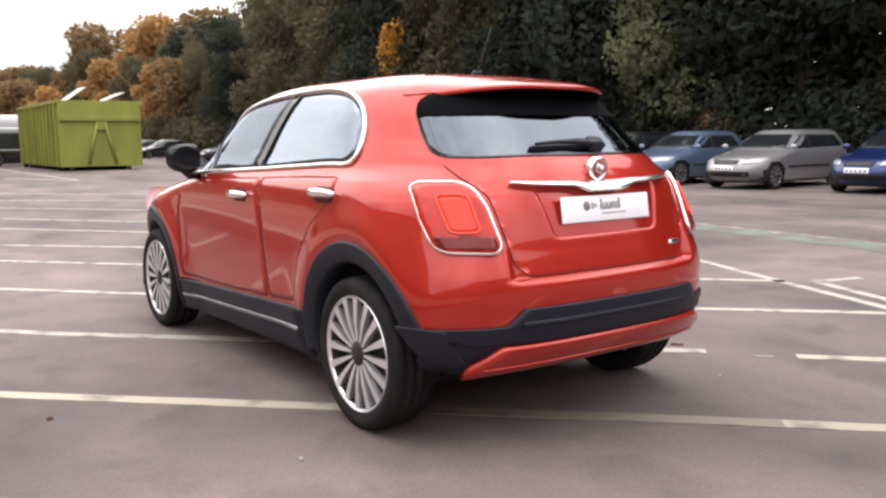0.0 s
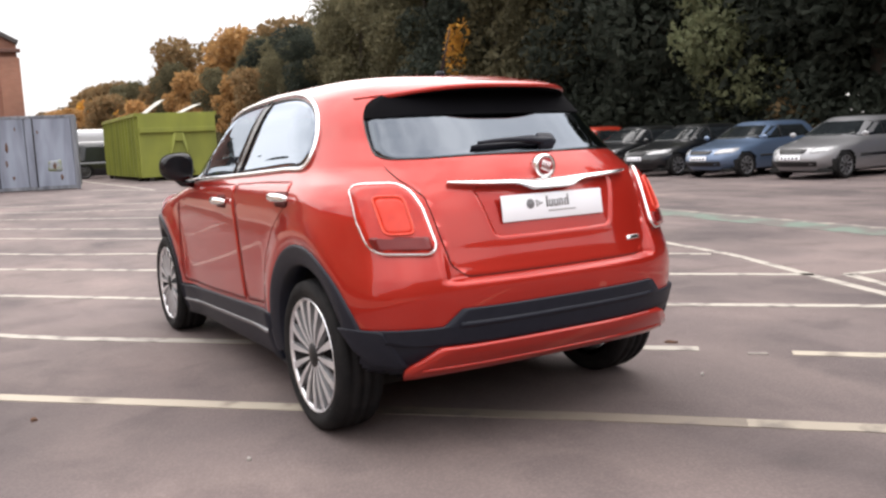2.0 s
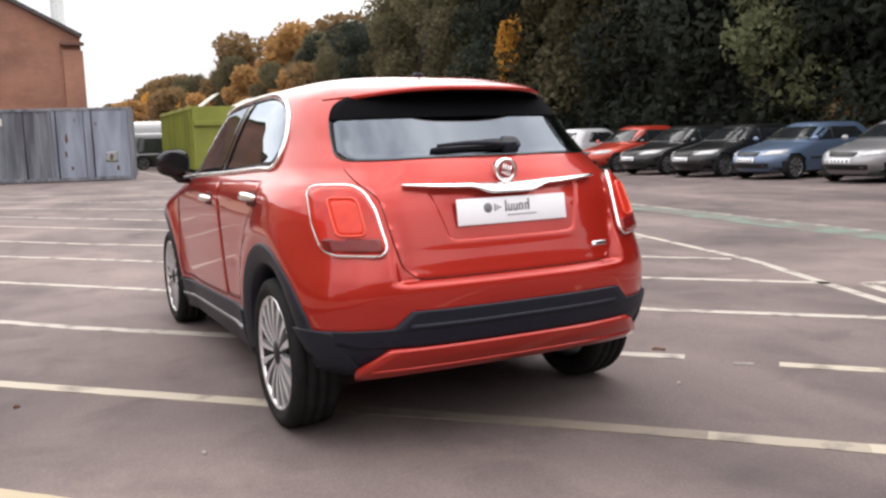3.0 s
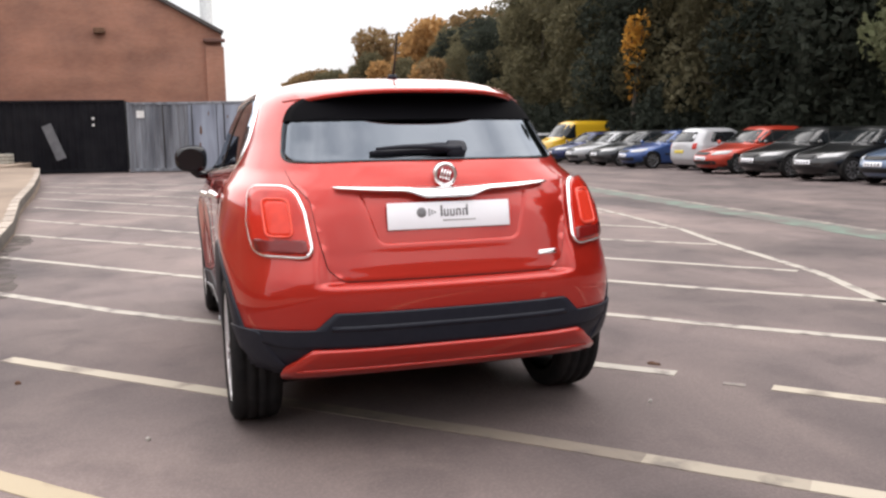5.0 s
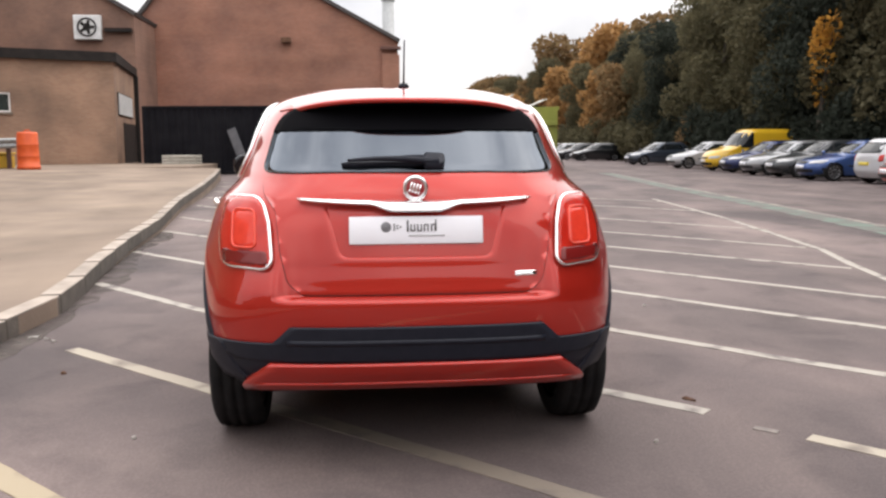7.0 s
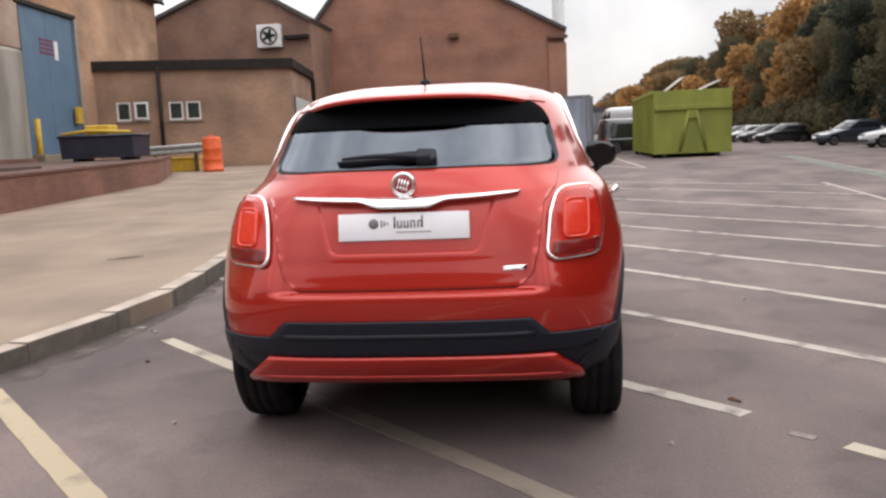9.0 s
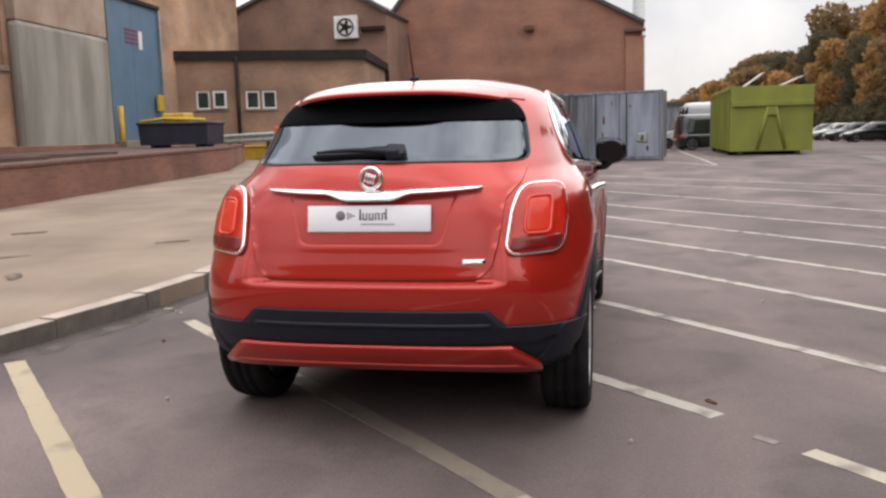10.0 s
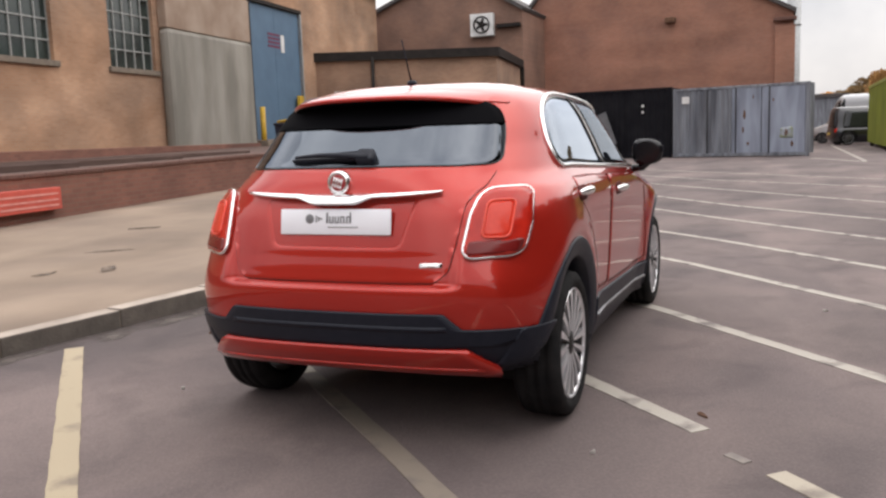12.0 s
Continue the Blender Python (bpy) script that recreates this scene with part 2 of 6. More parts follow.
def lathe(profile, n=40, cx=0.0, bm=None):
    """Turns (x, r) pairs round the x axis."""
    own = bm or bmesh.new()
    rings = [[own.verts.new((x, r * math.cos(2 * math.pi * k / n), r * math.sin(2 * math.pi * k / n))) for k in range(n)] for x, r in profile]
    for a, b in zip(rings, rings[1:]):
        for k in range(n):
            own.faces.new((a[k], a[(k + 1) % n], b[(k + 1) % n], b[k]))
    bmesh.ops.recalc_face_normals(own, faces=own.faces)
    return own


def prism(outline, z0, z1):
    """An upright prism over a plan outline."""
    bm = bmesh.new()
    lo, hi = [bm.verts.new((*p[:2], z0)) for p in outline], [bm.verts.new((*p[:2], z1)) for p in outline]
    bm.faces.new(hi)
    bm.faces.new(lo[::-1])
    for i in range(len(lo)):
        j = (i + 1) % len(lo)
        bm.faces.new((lo[i], lo[j], hi[j], hi[i]))
    bmesh.ops.recalc_face_normals(bm, faces=bm.faces)
    return bm


# ---- car bodies: horizontal slices with rounded ends ----
class Shell:
    """The skin of a car: at each height a slice with a rear, a front, a half-width and rounded corners. Forward is +y."""

    def __init__(self, rear, front, width, corner, nose, p=2.2, q=3.2, fp=2.0, fq=2.4, flares=(), shelf=0.0):
        self.rear, self.front, self.width, self.corner, self.nose = rear, front, width, corner, nose
        self.p, self.q, self.fp, self.fq, self.flares, self.shelf = p, q, fp, fq, flares, shelf

    def flare(self, y, z):
        """Swelling of the wings over the wheel openings."""
        out = 0.0
        for cy, cz, ring, soft, gain, y0, y1 in self.flares:
            k = min(max((y - y0) / (y1 - y0), 0.0), 1.0)
            out += gain * math.exp(-((math.hypot(y - cy, z - cz) - ring) / soft) ** 2) * k * k * (3 - 2 * k)
        return out

    def half(self, y, z):
        r, f, w = self.rear(z), self.front(z), self.width(z)
        v = 1.0
        s = (y - r) / self.corner(z)
        if s < 1:
            v *= max(0.0, 1 - (1 - max(s, 0.0)) ** self.p) ** (1 / self.q)
        s = (f - y) / self.nose(z)
        if s < 1:
            v *= max(0.0, 1 - (1 - max(s, 0.0)) ** self.fp) ** (1 / self.fq)
        return w * v + (self.flare(y, z) if self.flares and v > 0.5 else 0.0)

    def back(self, x, z):
        k = min(abs(x) / self.width(z), 0.999)
        return self.rear(z) + self.corner(z) * (1 - (1 - k ** self.q) ** (1 / self.p)) + self.step(x, z)

    def step(self, x, z):
        """The tailgate lies a little inside the bumper below it; the wings run on smoothly."""
        if not self.shelf:
            return 0.0
        def ease(k):
            k = min(max(k, 0.0), 1.0)
            return k * k * (3 - 2 * k)
        return self.shelf * ease((0.555 - abs(x)) / 0.06) * ease((z - 0.684) / 0.022) * ease((0.98 - z) / 0.26)

    def side_place(self, sign):
        def place(y, z, off=0.0):
            e = 0.01
            x = self.half(y, z)
            dy, dz = (self.half(y + e, z) - self.half(y - e, z)) / (2 * e), (self.half(y, z + e) - self.half(y, z - e)) / (2 * e)
            n = Vector((1, -dy, -dz)).normalized()
            return Vector((sign * (x + n.x * off), y + n.y * off, z + n.z * off))
        return place

    def rear_place(self, x, z, off=0.0):
        e = 0.01
        y = self.back(x, z)
        dx, dz = (self.back(x + e, z) - self.back(x - e, z)) / (2 * e), (self.back(x, z + e) - self.back(x, z - e)) / (2 * e)
        n = Vector((dx, -1, dz)).normalized()
        return Vector((x + n.x * off, y + n.y * off, z + n.z * off))

    def front_place(self, x, z, off=0.0):
        k = min(abs(x) / self.width(z), 0.999)
        y = self.front(z) - self.nose(z) * (1 - (1 - k ** self.fq) ** (1 / self.fp))
        return Vector((x, y + off, z))

    def mesh(self, heights, cut=None, n_rear=30, n_side=60, n_front=20):
        bm = bmesh.new()
        rows = []
        for z in heights:
            r, f, c, o = self.rear(z), self.front(z), self.corner(z), self.nose(z)
            if r + c > f - o:
                k = (f - r) / (c + o)
                c, o = c * k, o * k
            ys = [r + c * (i / n_rear) ** 2.2 for i in range(n_rear)]
            ys += [r + c + (f - o - r - c) * i / n_side for i in range(n_side)]
            ys += [f - o * (1 - i / n_front) ** 2.0 for i in range(n_front + 1)]
            right = [bm.verts.new((self.half(y, z), y, z)) for y in ys]
            left = [bm.verts.new((-self.half(y, z), y, z)) for y in ys[1:-1]]
            if self.shelf:
                for v in right + left:
                    if v.co.y < r + c:
                        v.co.y += self.step(v.co.x, z)
            rows.append(right + left[::-1])
        for a, b in zip(rows, rows[1:]):
            n = len(a)
            for i in range(n):
                j = (i + 1) % n
                bm.faces.new((a[i], a[j], b[j], b[i]))
        bm.faces.new(rows[-1])
        bm.faces.new(rows[0][::-1])
        if cut:
            gone = [fc for fc in bm.faces if cut(fc.calc_center_median())]
            bmesh.ops.delete(bm, geom=gone, context="FACES")
        bmesh.ops.recalc_face_normals(bm, faces=bm.faces)
        return bm


def arch_band(shell, sign, cy, cz, r0, r1, a0, a1, off, n=40):
    """Plastic cladding round a wheel opening, between two radii, with a lip turned inwards."""
    bm = bmesh.new()
    place = shell.side_place(sign)
    rows = []
    for i in range(n + 1):
        a = radians(a0 + (a1 - a0) * i / n)
        c, s = math.cos(a), math.sin(a)
        row = []
        for r, o in ((r1 + 0.004, -0.006), (r1, off * 0.7), (r1 - 0.012, off), ((r0 + r1) / 2, off * 1.1), (r0 + 0.01, off), (r0, off * 0.6)):
            z = max(cz + r * s, 0.15)
            row.append(bm.verts.new(place(cy + r * c, z, o)))
        end = row[-1].co
        row.append(bm.verts.new((end.x - sign * 0.10, end.y, end.z)))
        rows.append(row)
    for a, b in zip(rows, rows[1:]):
        for k in range(len(a) - 1):
            bm.faces.new((a[k], a[k + 1], b[k + 1], b[k]))
    bmesh.ops.recalc_face_normals(bm, faces=bm.faces)
    return bm


def wheel(parent, x, y, sign, r=0.33, rim_r=0.245, width=0.215, spokes=16, seg=48, alloy=None):
    """Tyre with grooves, alloy rim with thin spokes, hub and brake disc. sign: which way the outside looks."""
    w2 = width / 2
    ty = lathe([(-w2 * 0.86, rim_r), (-w2, rim_r + 0.03), (-w2, r - 0.035), (-w2 * 0.86, r - 0.008), (-w2 * 0.55, r), (-w2 * 0.5, r - 0.008), (-w2 * 0.38, r - 0.008), (-w2 * 0.33, r), (-0.008, r), (-0.006, r - 0.008), (0.006, r - 0.008), (0.008, r),
                (w2 * 0.33, r), (w2 * 0.38, r - 0.008), (w2 * 0.5, r - 0.008), (w2 * 0.55, r), (w2 * 0.86, r - 0.008), (w2, r - 0.035), (w2, rim_r + 0.03), (w2 * 0.86, rim_r)], seg)
    m = pose(x, y, r)
    tyre = part("tyre", ty, M_TYRE, parent, "black rubber tyre")
    tyre.matrix_local = m
    o = sign * w2
    rim = lathe([(o * 0.86, rim_r + 0.004), (o * 0.92, rim_r), (o * 0.88, rim_r - 0.007), (o * 0.80, rim_r - 0.012)], seg)
    part("barrel", lathe([(o * 0.80, rim_r - 0.012), (o * 0.5, rim_r - 0.024), (-o * 0.8, rim_r - 0.02)], seg), M_ALLOY_DARK, tyre)
    for k in range(spokes):
        a = 2 * math.pi * k / spokes
        ca, sa = math.cos(a), math.sin(a)
        vs = []
        for rr, hw, xx in ((0.045, 0.005, 0.80), (rim_r * 0.55, 0.0105, 0.88), (rim_r - 0.004, 0.0185, 0.87)):
            for d, hh in ((0.0, 1), (-0.028, 1), (-0.028, -1), (0.0, -1)):
                t = hh * (hw if d == 0 else hw * 0.7)
                vs.append(rim.verts.new((o * xx + sign * d, rr * ca - t * sa, rr * sa + t * ca)))
        for q in (0, 4):
            for e in range(4):
                rim.faces.new((vs[q + e], vs[q + (e + 1) % 4], vs[q + 4 + (e + 1) % 4], vs[q + 4 + e]))
    bmesh.ops.recalc_face_normals(rim, faces=rim.faces)
    part("rim", rim, alloy or M_ALLOY, tyre, "silver multi-spoke alloy rim", smooth=False)
    hub = lathe([(o * 0.70, 0.062), (o * 0.80, 0.056), (o * 0.84, 0.034), (o * 0.87, 0.030), (o * 0.87, 0.001)], 24)
    part("hub_cap", hub, M_ALLOY_DARK, tyre)
    disc = lathe([(o * 0.30, 0.001), (o * 0.30, rim_r - 0.05), (o * 0.18, rim_r - 0.05), (o * 0.18, 0.001)], 32)
    part("brake_disc", disc, M_ALLOY_DARK, tyre)
    return tyre


# ---- the red crossover ----
def red_crossover():
    car = thing("crossover_car", "glossy red compact crossover car with chrome trim and black cladding", "car")
    sh = Shell(
        rear=curve((0.20, -0.28), (0.27, -0.42), (0.315, -0.62), (0.35, -0.705), (0.46, -0.765), (0.58, -0.785), (0.655, -0.790), (0.700, -0.787), (0.75, -0.776), (0.82, -0.750), (0.92, -0.708), (1.02, -0.672), (1.10, -0.635), (1.16, -0.590), (1.20, -0.545), (1.30, -0.440), (1.40, -0.335), (1.45, -0.285), (1.48, -0.24), (1.51, -0.16), (1.54, 0.0), (1.56, 0.28), (1.568, 0.50), (1.572, 0.75)),
        front=curve((0.20, 3.18), (0.32, 3.38), (0.50, 3.44), (0.66, 3.43), (0.78, 3.38), (0.88, 3.24), (0.95, 3.0), (1.0, 2.7), (1.03, 2.46), (1.06, 2.40), (1.20, 2.20), (1.32, 2.01), (1.42, 1.82), (1.48, 1.66), (1.52, 1.50), (1.55, 1.30), (1.568, 1.06), (1.572, 0.86)),
        width=curve((0.20, 0.79), (0.32, 0.828), (0.45, 0.842), (0.60, 0.853), (0.78, 0.860), (0.92, 0.864), (1.00, 0.858), (1.06, 0.838), (1.10, 0.805), (1.14, 0.778), (1.22, 0.752), (1.32, 0.718), (1.40, 0.685), (1.45, 0.655), (1.48, 0.625), (1.51, 0.57), (1.54, 0.46), (1.56, 0.31), (1.568, 0.20), (1.572, 0.06)),
        corner=curve((0.20, 0.36), (0.35, 0.41), (0.60, 0.43), (0.78, 0.53), (0.95, 0.60), (1.06, 0.73), (1.14, 0.87), (1.24, 0.87), (1.34, 0.79), (1.46, 0.72), (1.52, 0.70), (1.572, 0.10)),
        nose=curve((0.20, 0.95), (0.95, 1.05), (1.06, 0.8), (1.45, 0.6), (1.52, 0.5), (1.572, 0.05)),
        flares=((-0.07, 0.36, 0.50, 0.085, 0.026, -0.52, -0.28), (2.57, 0.35, 0.49, 0.10, 0.034, 3.3, 3.0)), shelf=0.034)
    sideL, sideR, rearp = sh.side_place(-1), sh.side_place(1), sh.rear_place

    dlo = loop_spline([(0.085, 1.152), (0.065, 1.26), (0.135, 1.375), (0.28, 1.445), (0.52, 1.475), (0.85, 1.470), (1.20, 1.440), (1.61, 1.362), (1.90, 1.24), (2.08, 1.127), (2.09, 1.073), (1.90, 1.068), (1.40, 1.085), (0.90, 1.108), (0.30, 1.138)], 8)
    win = loop_spline([(0.0, 1.172), (0.30, 1.172), (0.52, 1.168), (0.608, 1.18), (0.605, 1.25), (0.575, 1.36), (0.515, 1.425), (0.38, 1.457), (0.0, 1.468), (-0.38, 1.457), (-0.515, 1.425), (-0.575, 1.36), (-0.605, 1.25), (-0.608, 1.18), (-0.52, 1.168), (-0.30, 1.172)], 6)
    screen = [(-0.68, 1.07), (0.68, 1.07), (0.60, 1.42), (-0.60, 1.42)]
    small_dlo = [(p[0] + (0.95 - p[0]) * 0.012, p[1] + (1.25 - p[1]) * 0.05) for p in dlo]
    small_win = [(p[0] * 0.97, 1.31 + (p[1] - 1.31) * 0.94) for p in win]

    def cut(c):
        if abs(c.x) > 0.55 and c.z < 0.9 and (math.hypot(c.y + 0.07, c.z - 0.35) < 0.40 or math.hypot(c.y - 2.57, c.z - 0.35) < 0.40):
            return True
        if abs(c.x) > 0.5 and inside((c.y, c.z), small_dlo) and c.y > -0.2:
            return True
        if c.y < 0.0 and inside((c.x, c.z), small_win):
            return True
        return c.y > 1.2 and inside((c.x, c.z), screen)

    hs = list(np.concatenate([np.linspace(0.20, 0.68, 27), np.linspace(0.688, 0.736, 13), np.linspace(0.75, 1.02, 16), np.linspace(1.04, 1.48, 34), np.linspace(1.488, 1.56, 14), np.linspace(1.5625, 1.572, 6)]))
    shell = part("body_shell", sh.mesh(hs, cut, n_rear=48, n_side=96), M_RED, car, "glossy red painted steel body")
    shell.data.materials.append(M_BLACK_TRIM)
    for f in shell.data.polygons:
        if f.center.z < 0.40 or (f.center.z < 0.47 and f.center.y < -0.30):
            f.material_index = 1

    # black lower cladding: sills, arches, bumper
    for sgn, place in ((-1, sideL), (1, sideR)):
        sill = [(0.36, 0.22), (2.20, 0.20), (2.16, 0.385), (0.40, 0.455)]
        part("sill_cladding", patch(rounded(sill, 0.02), place, 0.012, 6), M_BLACK_TRIM, car, "black plastic sill cladding")
        strip = [(0.46, 0.343), (2.05, 0.292), (2.05, 0.306), (0.46, 0.360)]
        part("sill_strip", patch(rounded(strip, 0.01), place, 0.018, 3), M_DULL_ALLOY, car, "dull grey sill strip")
        for cy in (-0.07, 2.57):
            part("wheel_arch_cladding", arch_band(sh, sgn, cy, 0.35, 0.38, 0.470, -16 if cy > 1 else -10, 161 if cy < 1 else 196, 0.012), M_BLACK_TRIM, car, "black plastic wheel arch cladding")
            well = lathe([(sgn * 0.50, 0.02), (sgn * 0.50, 0.385), (sgn * 0.78, 0.385)], 40)
            for v in list(well.verts):
                v.co = Vector((v.co.x, v.co.y + cy, v.co.z + 0.35))
            bmesh.ops.delete(well, geom=[v for v in well.verts if v.co.z < (0.40 if v.co.y < cy else 0.16)], context="VERTS")
            part("wheel_well", well, M_WELL, car)

    # doors, as raised panels with dark shut lines
    for sgn, place in ((-1, sideL), (1, sideR)):
        rear_door = [(0.866, 1.060), (0.812, 0.455), (0.52, 0.475), (0.44, 0.70), (0.30, 0.86), (0.12, 0.98), (0.08, 1.085), (0.40, 1.080)]
        front_door = [(0.876, 1.060), (1.30, 1.045), (2.02, 1.010), (2.10, 0.80), (2.04, 0.42), (1.50, 0.425), (0.822, 0.452)]
        for nm, o in (("rear_door", rear_door), ("front_door", front_door)):
            oo = rounded(o, 0.035)
            door = part(nm, patch(oo, place, 0.0008, 12, 0.003), M_RED, car, "red door panel")
            part("shut_line", tube([place(*p, 0.0) for p in oo], 0.0016, 6, True), M_SHUT, door)
            hy = 0.17 if nm == "rear_door" else 1.10
            hz = 1.005 if nm == "rear_door" else 0.965
            hd = tube([place(hy - 0.115 + 0.23 * i / 12, hz + (0.004 if nm == "rear_door" else 0.0), 0.012 + 0.028 * math.sin(math.pi * i / 12) ** 0.6) for i in range(13)], lambda t: 0.008 + 0.009 * math.sin(math.pi * t) ** 0.5, 8, False, 1.25)
            part("door_handle", hd, M_CHROME, door, "chrome pull handle")
            # no hollow behind the handle: its shade is a dark patch on the door
            cup = patch(rounded([(hy - 0.085, hz - 0.035), (hy + 0.085, hz - 0.035), (hy + 0.085, hz + 0.035), (hy - 0.085, hz + 0.035)], 0.03), place, 0.0022, 3, 0.002)
            part("handle_recess", cup, M_SHUT, door)
        # side glazing: three panes, black pillars, chrome surround
        cutx = lambda z: 1.02 - 0.20 * (z - 1.105) / 0.365
        slope = lambda z: 1.675 + (1.2 - z) * -0.45
        rear_pane = clip(dlo, lambda p: cutx(p[1]) - 0.028 - p[0])
        mid_pane = clip(clip(dlo, lambda p: p[0] - cutx(p[1]) - 0.028), lambda p: slope(p[1]) - 0.012 - p[0])
        quarter = clip(dlo, lambda p: p[0] - slope(p[1]) - 0.012)
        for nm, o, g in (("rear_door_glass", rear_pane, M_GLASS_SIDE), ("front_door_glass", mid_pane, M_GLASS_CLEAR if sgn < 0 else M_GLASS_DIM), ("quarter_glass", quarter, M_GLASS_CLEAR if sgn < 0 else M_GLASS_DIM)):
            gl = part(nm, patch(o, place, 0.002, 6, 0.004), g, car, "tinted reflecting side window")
            gl.visible_shadow = False
            part("window_seal", ring_band(o, place, 0.0045, 0.965), M_GLOSS_BLACK, car)
        bp = [(cutx(1.10) - 0.030, 1.10), (cutx(1.10) + 0.030, 1.10), (cutx(1.475) + 0.030, 1.475), (cutx(1.475) - 0.030, 1.475)]
        part("pillar_trim", patch(rounded(bp, 0.004), place, 0.003, 5), M_GLOSS_BLACK, car, "gloss black centre pillar trim")
        part("chrome_surround", tube([place(*(np.array(p) + (np.array(p) - np.array((0.95, 1.27))) * np.array((0.012, 0.05))), 0.006) for p in dlo], 0.0105, 8, True), M_CHROME, car, "bright chrome window surround")

    # rear window, frit band, spoiler, wiper
    wg = part("rear_window", patch(win, rearp, 0.003, 16, 0.006), M_GLASS_REAR, car, "dark tinted rear window")
    wg.visible_shadow = False
    part("window_seal", tube([rearp(*p, 0.001) for p in win], 0.0042, 6, True), M_GLOSS_BLACK, car)
    frit = clip(win, lambda p: p[1] - 1.338)
    part("frit_band", patch(frit, rearp, 0.008, 16, 0.006), M_FRIT, car, "black band under the spoiler")
    sp = bmesh.new()
    rows = []
    for i in range(25):
        u = -1 + 2 * i / 24
        x = 0.575 * u
        tipy = rearp(x, 1.465).y - 0.01 - 0.14 * (1 - abs(u) ** 3.2)
        tipz = 1.470 - 0.050 * abs(u) ** 3.0
        top = rearp(x, 1.505 - 0.03 * abs(u) ** 3, 0.0)
        row = [(x * 0.99, top.y + 0.10, top.z + 0.008 - 0.007 * abs(u)), (x, (top.y + tipy) / 2 + 0.01, (top.z + tipz) / 2 + 0.014), (x, tipy + 0.012, tipz + 0.006), (x, tipy, tipz), (x, tipy + 0.004, tipz - 0.014)]
        under = rearp(x * 0.985, 1.452 - 0.02 * abs(u) ** 3, 0.006)
        row += [(x, tipy + 0.03, tipz - 0.024), tuple(under)]
        rows.append([sp.verts.new(c) for c in row])
    for a, b in zip(rows, rows[1:]):
        for k in range(len(a) - 1):
            sp.faces.new((a[k], b[k], b[k + 1], a[k + 1]))
    for e in (rows[0], rows[-1]):
        sp.faces.new(e)
    bmesh.ops.recalc_face_normals(sp, faces=sp.faces)
    spo = part("spoiler", sp, M_RED, car, "red roof spoiler over the rear window")
    spo.data.materials.append(M_FRIT)
    for f in spo.data.polygons:
        if f.normal.z < -0.35:
            f.material_index = 1
    arm = tube([rearp(0.10 - 0.36 * t, 1.190 + 0.008 * math.sin(t * 2.2), 0.030 + 0.01 * math.sin(3 * t)) for t in np.linspace(0, 1, 10)], lambda t: 0.016 - 0.010 * t, 8)
    wip = part("rear_wiper", arm, M_BLACK_TRIM, car, "black rear wiper arm")
    cap = patch(rounded([(0.04, 1.180), (0.125, 1.180), (0.125, 1.222), (0.04, 1.226)], 0.018), rearp, 0.036, 3, 0.034)
    part("wiper_pivot", cap, M_BLACK_TRIM, wip)
    blade = patch(loop_spline([(0.05, 1.196), (-0.10, 1.196), (-0.26, 1.192), (-0.275, 1.197), (-0.14, 1.214), (-0.02, 1.226), (0.06, 1.224)], 5), rearp, 0.020, 3, 0.018)
    part("wiper_blade", blade, M_BLACK_TRIM, wip)

    # tailgate panel with plate recess
    tg_o = [(-0.615, 1.150), (0.615, 1.150), (0.60, 1.085), (0.545, 1.02), (0.525, 0.86), (0.50, 0.755), (0.44, 0.706), (-0.44, 0.706), (-0.50, 0.755), (-0.525, 0.86), (-0.545, 1.02), (-0.60, 1.085)]
    tg = rounded(tg_o, [0.02, 0.02, 0.05, 0.05, 0.1, 0.05, 0.06, 0.06, 0.05, 0.1, 0.05, 0.05], step=0.03)

    def tail_place(x, z, off=0.0):
        side = 0.30 + 0.06 * max(0.0, min(1.0, (z - 0.85) / 0.2))
        dip = max(0.0, min(1.0, (side - abs(x)) / 0.035)) * max(0.0, min(1.0, (z - 0.842) / 0.026)) * max(0.0, min(1.0, (1.06 - z) / 0.03))
        d = dip * dip * (3 - 2 * dip)
        return rearp(x, z, off - 0.026 * d)
    bm = bmesh.new()
    tq = np.array(tg)
    nx, nz = 110, 66
    grid = {}
    for i in range(nx + 1):
        for k in range(nz + 1):
            x, z = -0.62 + 1.24 * i / nx, 0.708 + 0.447 * k / nz
            if inside((x, z), tg):
                grid[i, k] = bm.verts.new(tail_place(x, z, 0.006))
    for (i, k), v in list(grid.items()):
        if all(c in grid for c in ((i + 1, k), (i + 1, k + 1), (i, k + 1))):
            bm.faces.new((v, grid[i + 1, k], grid[i + 1, k + 1], grid[i, k + 1]))
    edge = {}
    for e in [e for e in bm.edges if len(e.link_faces) == 1]:
        for v in e.verts:
            if v not in edge:
                d = np.hypot(tq[:, 0] - v.co.x, tq[:, 1] - v.co.z)
                edge[v] = int(d.argmin())
    for v, i in edge.items():
        v.co = tail_place(tq[i][0], tq[i][1], 0.006)
    bmesh.ops.recalc_face_normals(bm, faces=bm.faces)
    gate = part("tailgate", bm, M_RED, car, "red tailgate with recessed plate")
    part("shut_line", tube([tail_place(*p, 0.001) for p in tg], 0.0036, 6, True), M_SHUT, gate)
    # plate, with grey print
    pl = bmesh.new()
    box(-0.26, 0.26, -0.003, 0.003, -0.0535, 0.0535, 0.003, pl)
    plate = part("number_plate", pl, M_PLATE, gate, "white dealer plate with grey print")
    plate.matrix_local = pose(0, -0.708, 0.953, -8)
    roundel = lathe([(-0.0035, 0.001), (-0.0035, 0.020), (-0.002, 0.021)], 24)
    ro = part("print_roundel", roundel, M_GREY_PRINT, plate)
    ro.matrix_local = pose(-0.118, 0, 0.012, 0, 0, 90) 
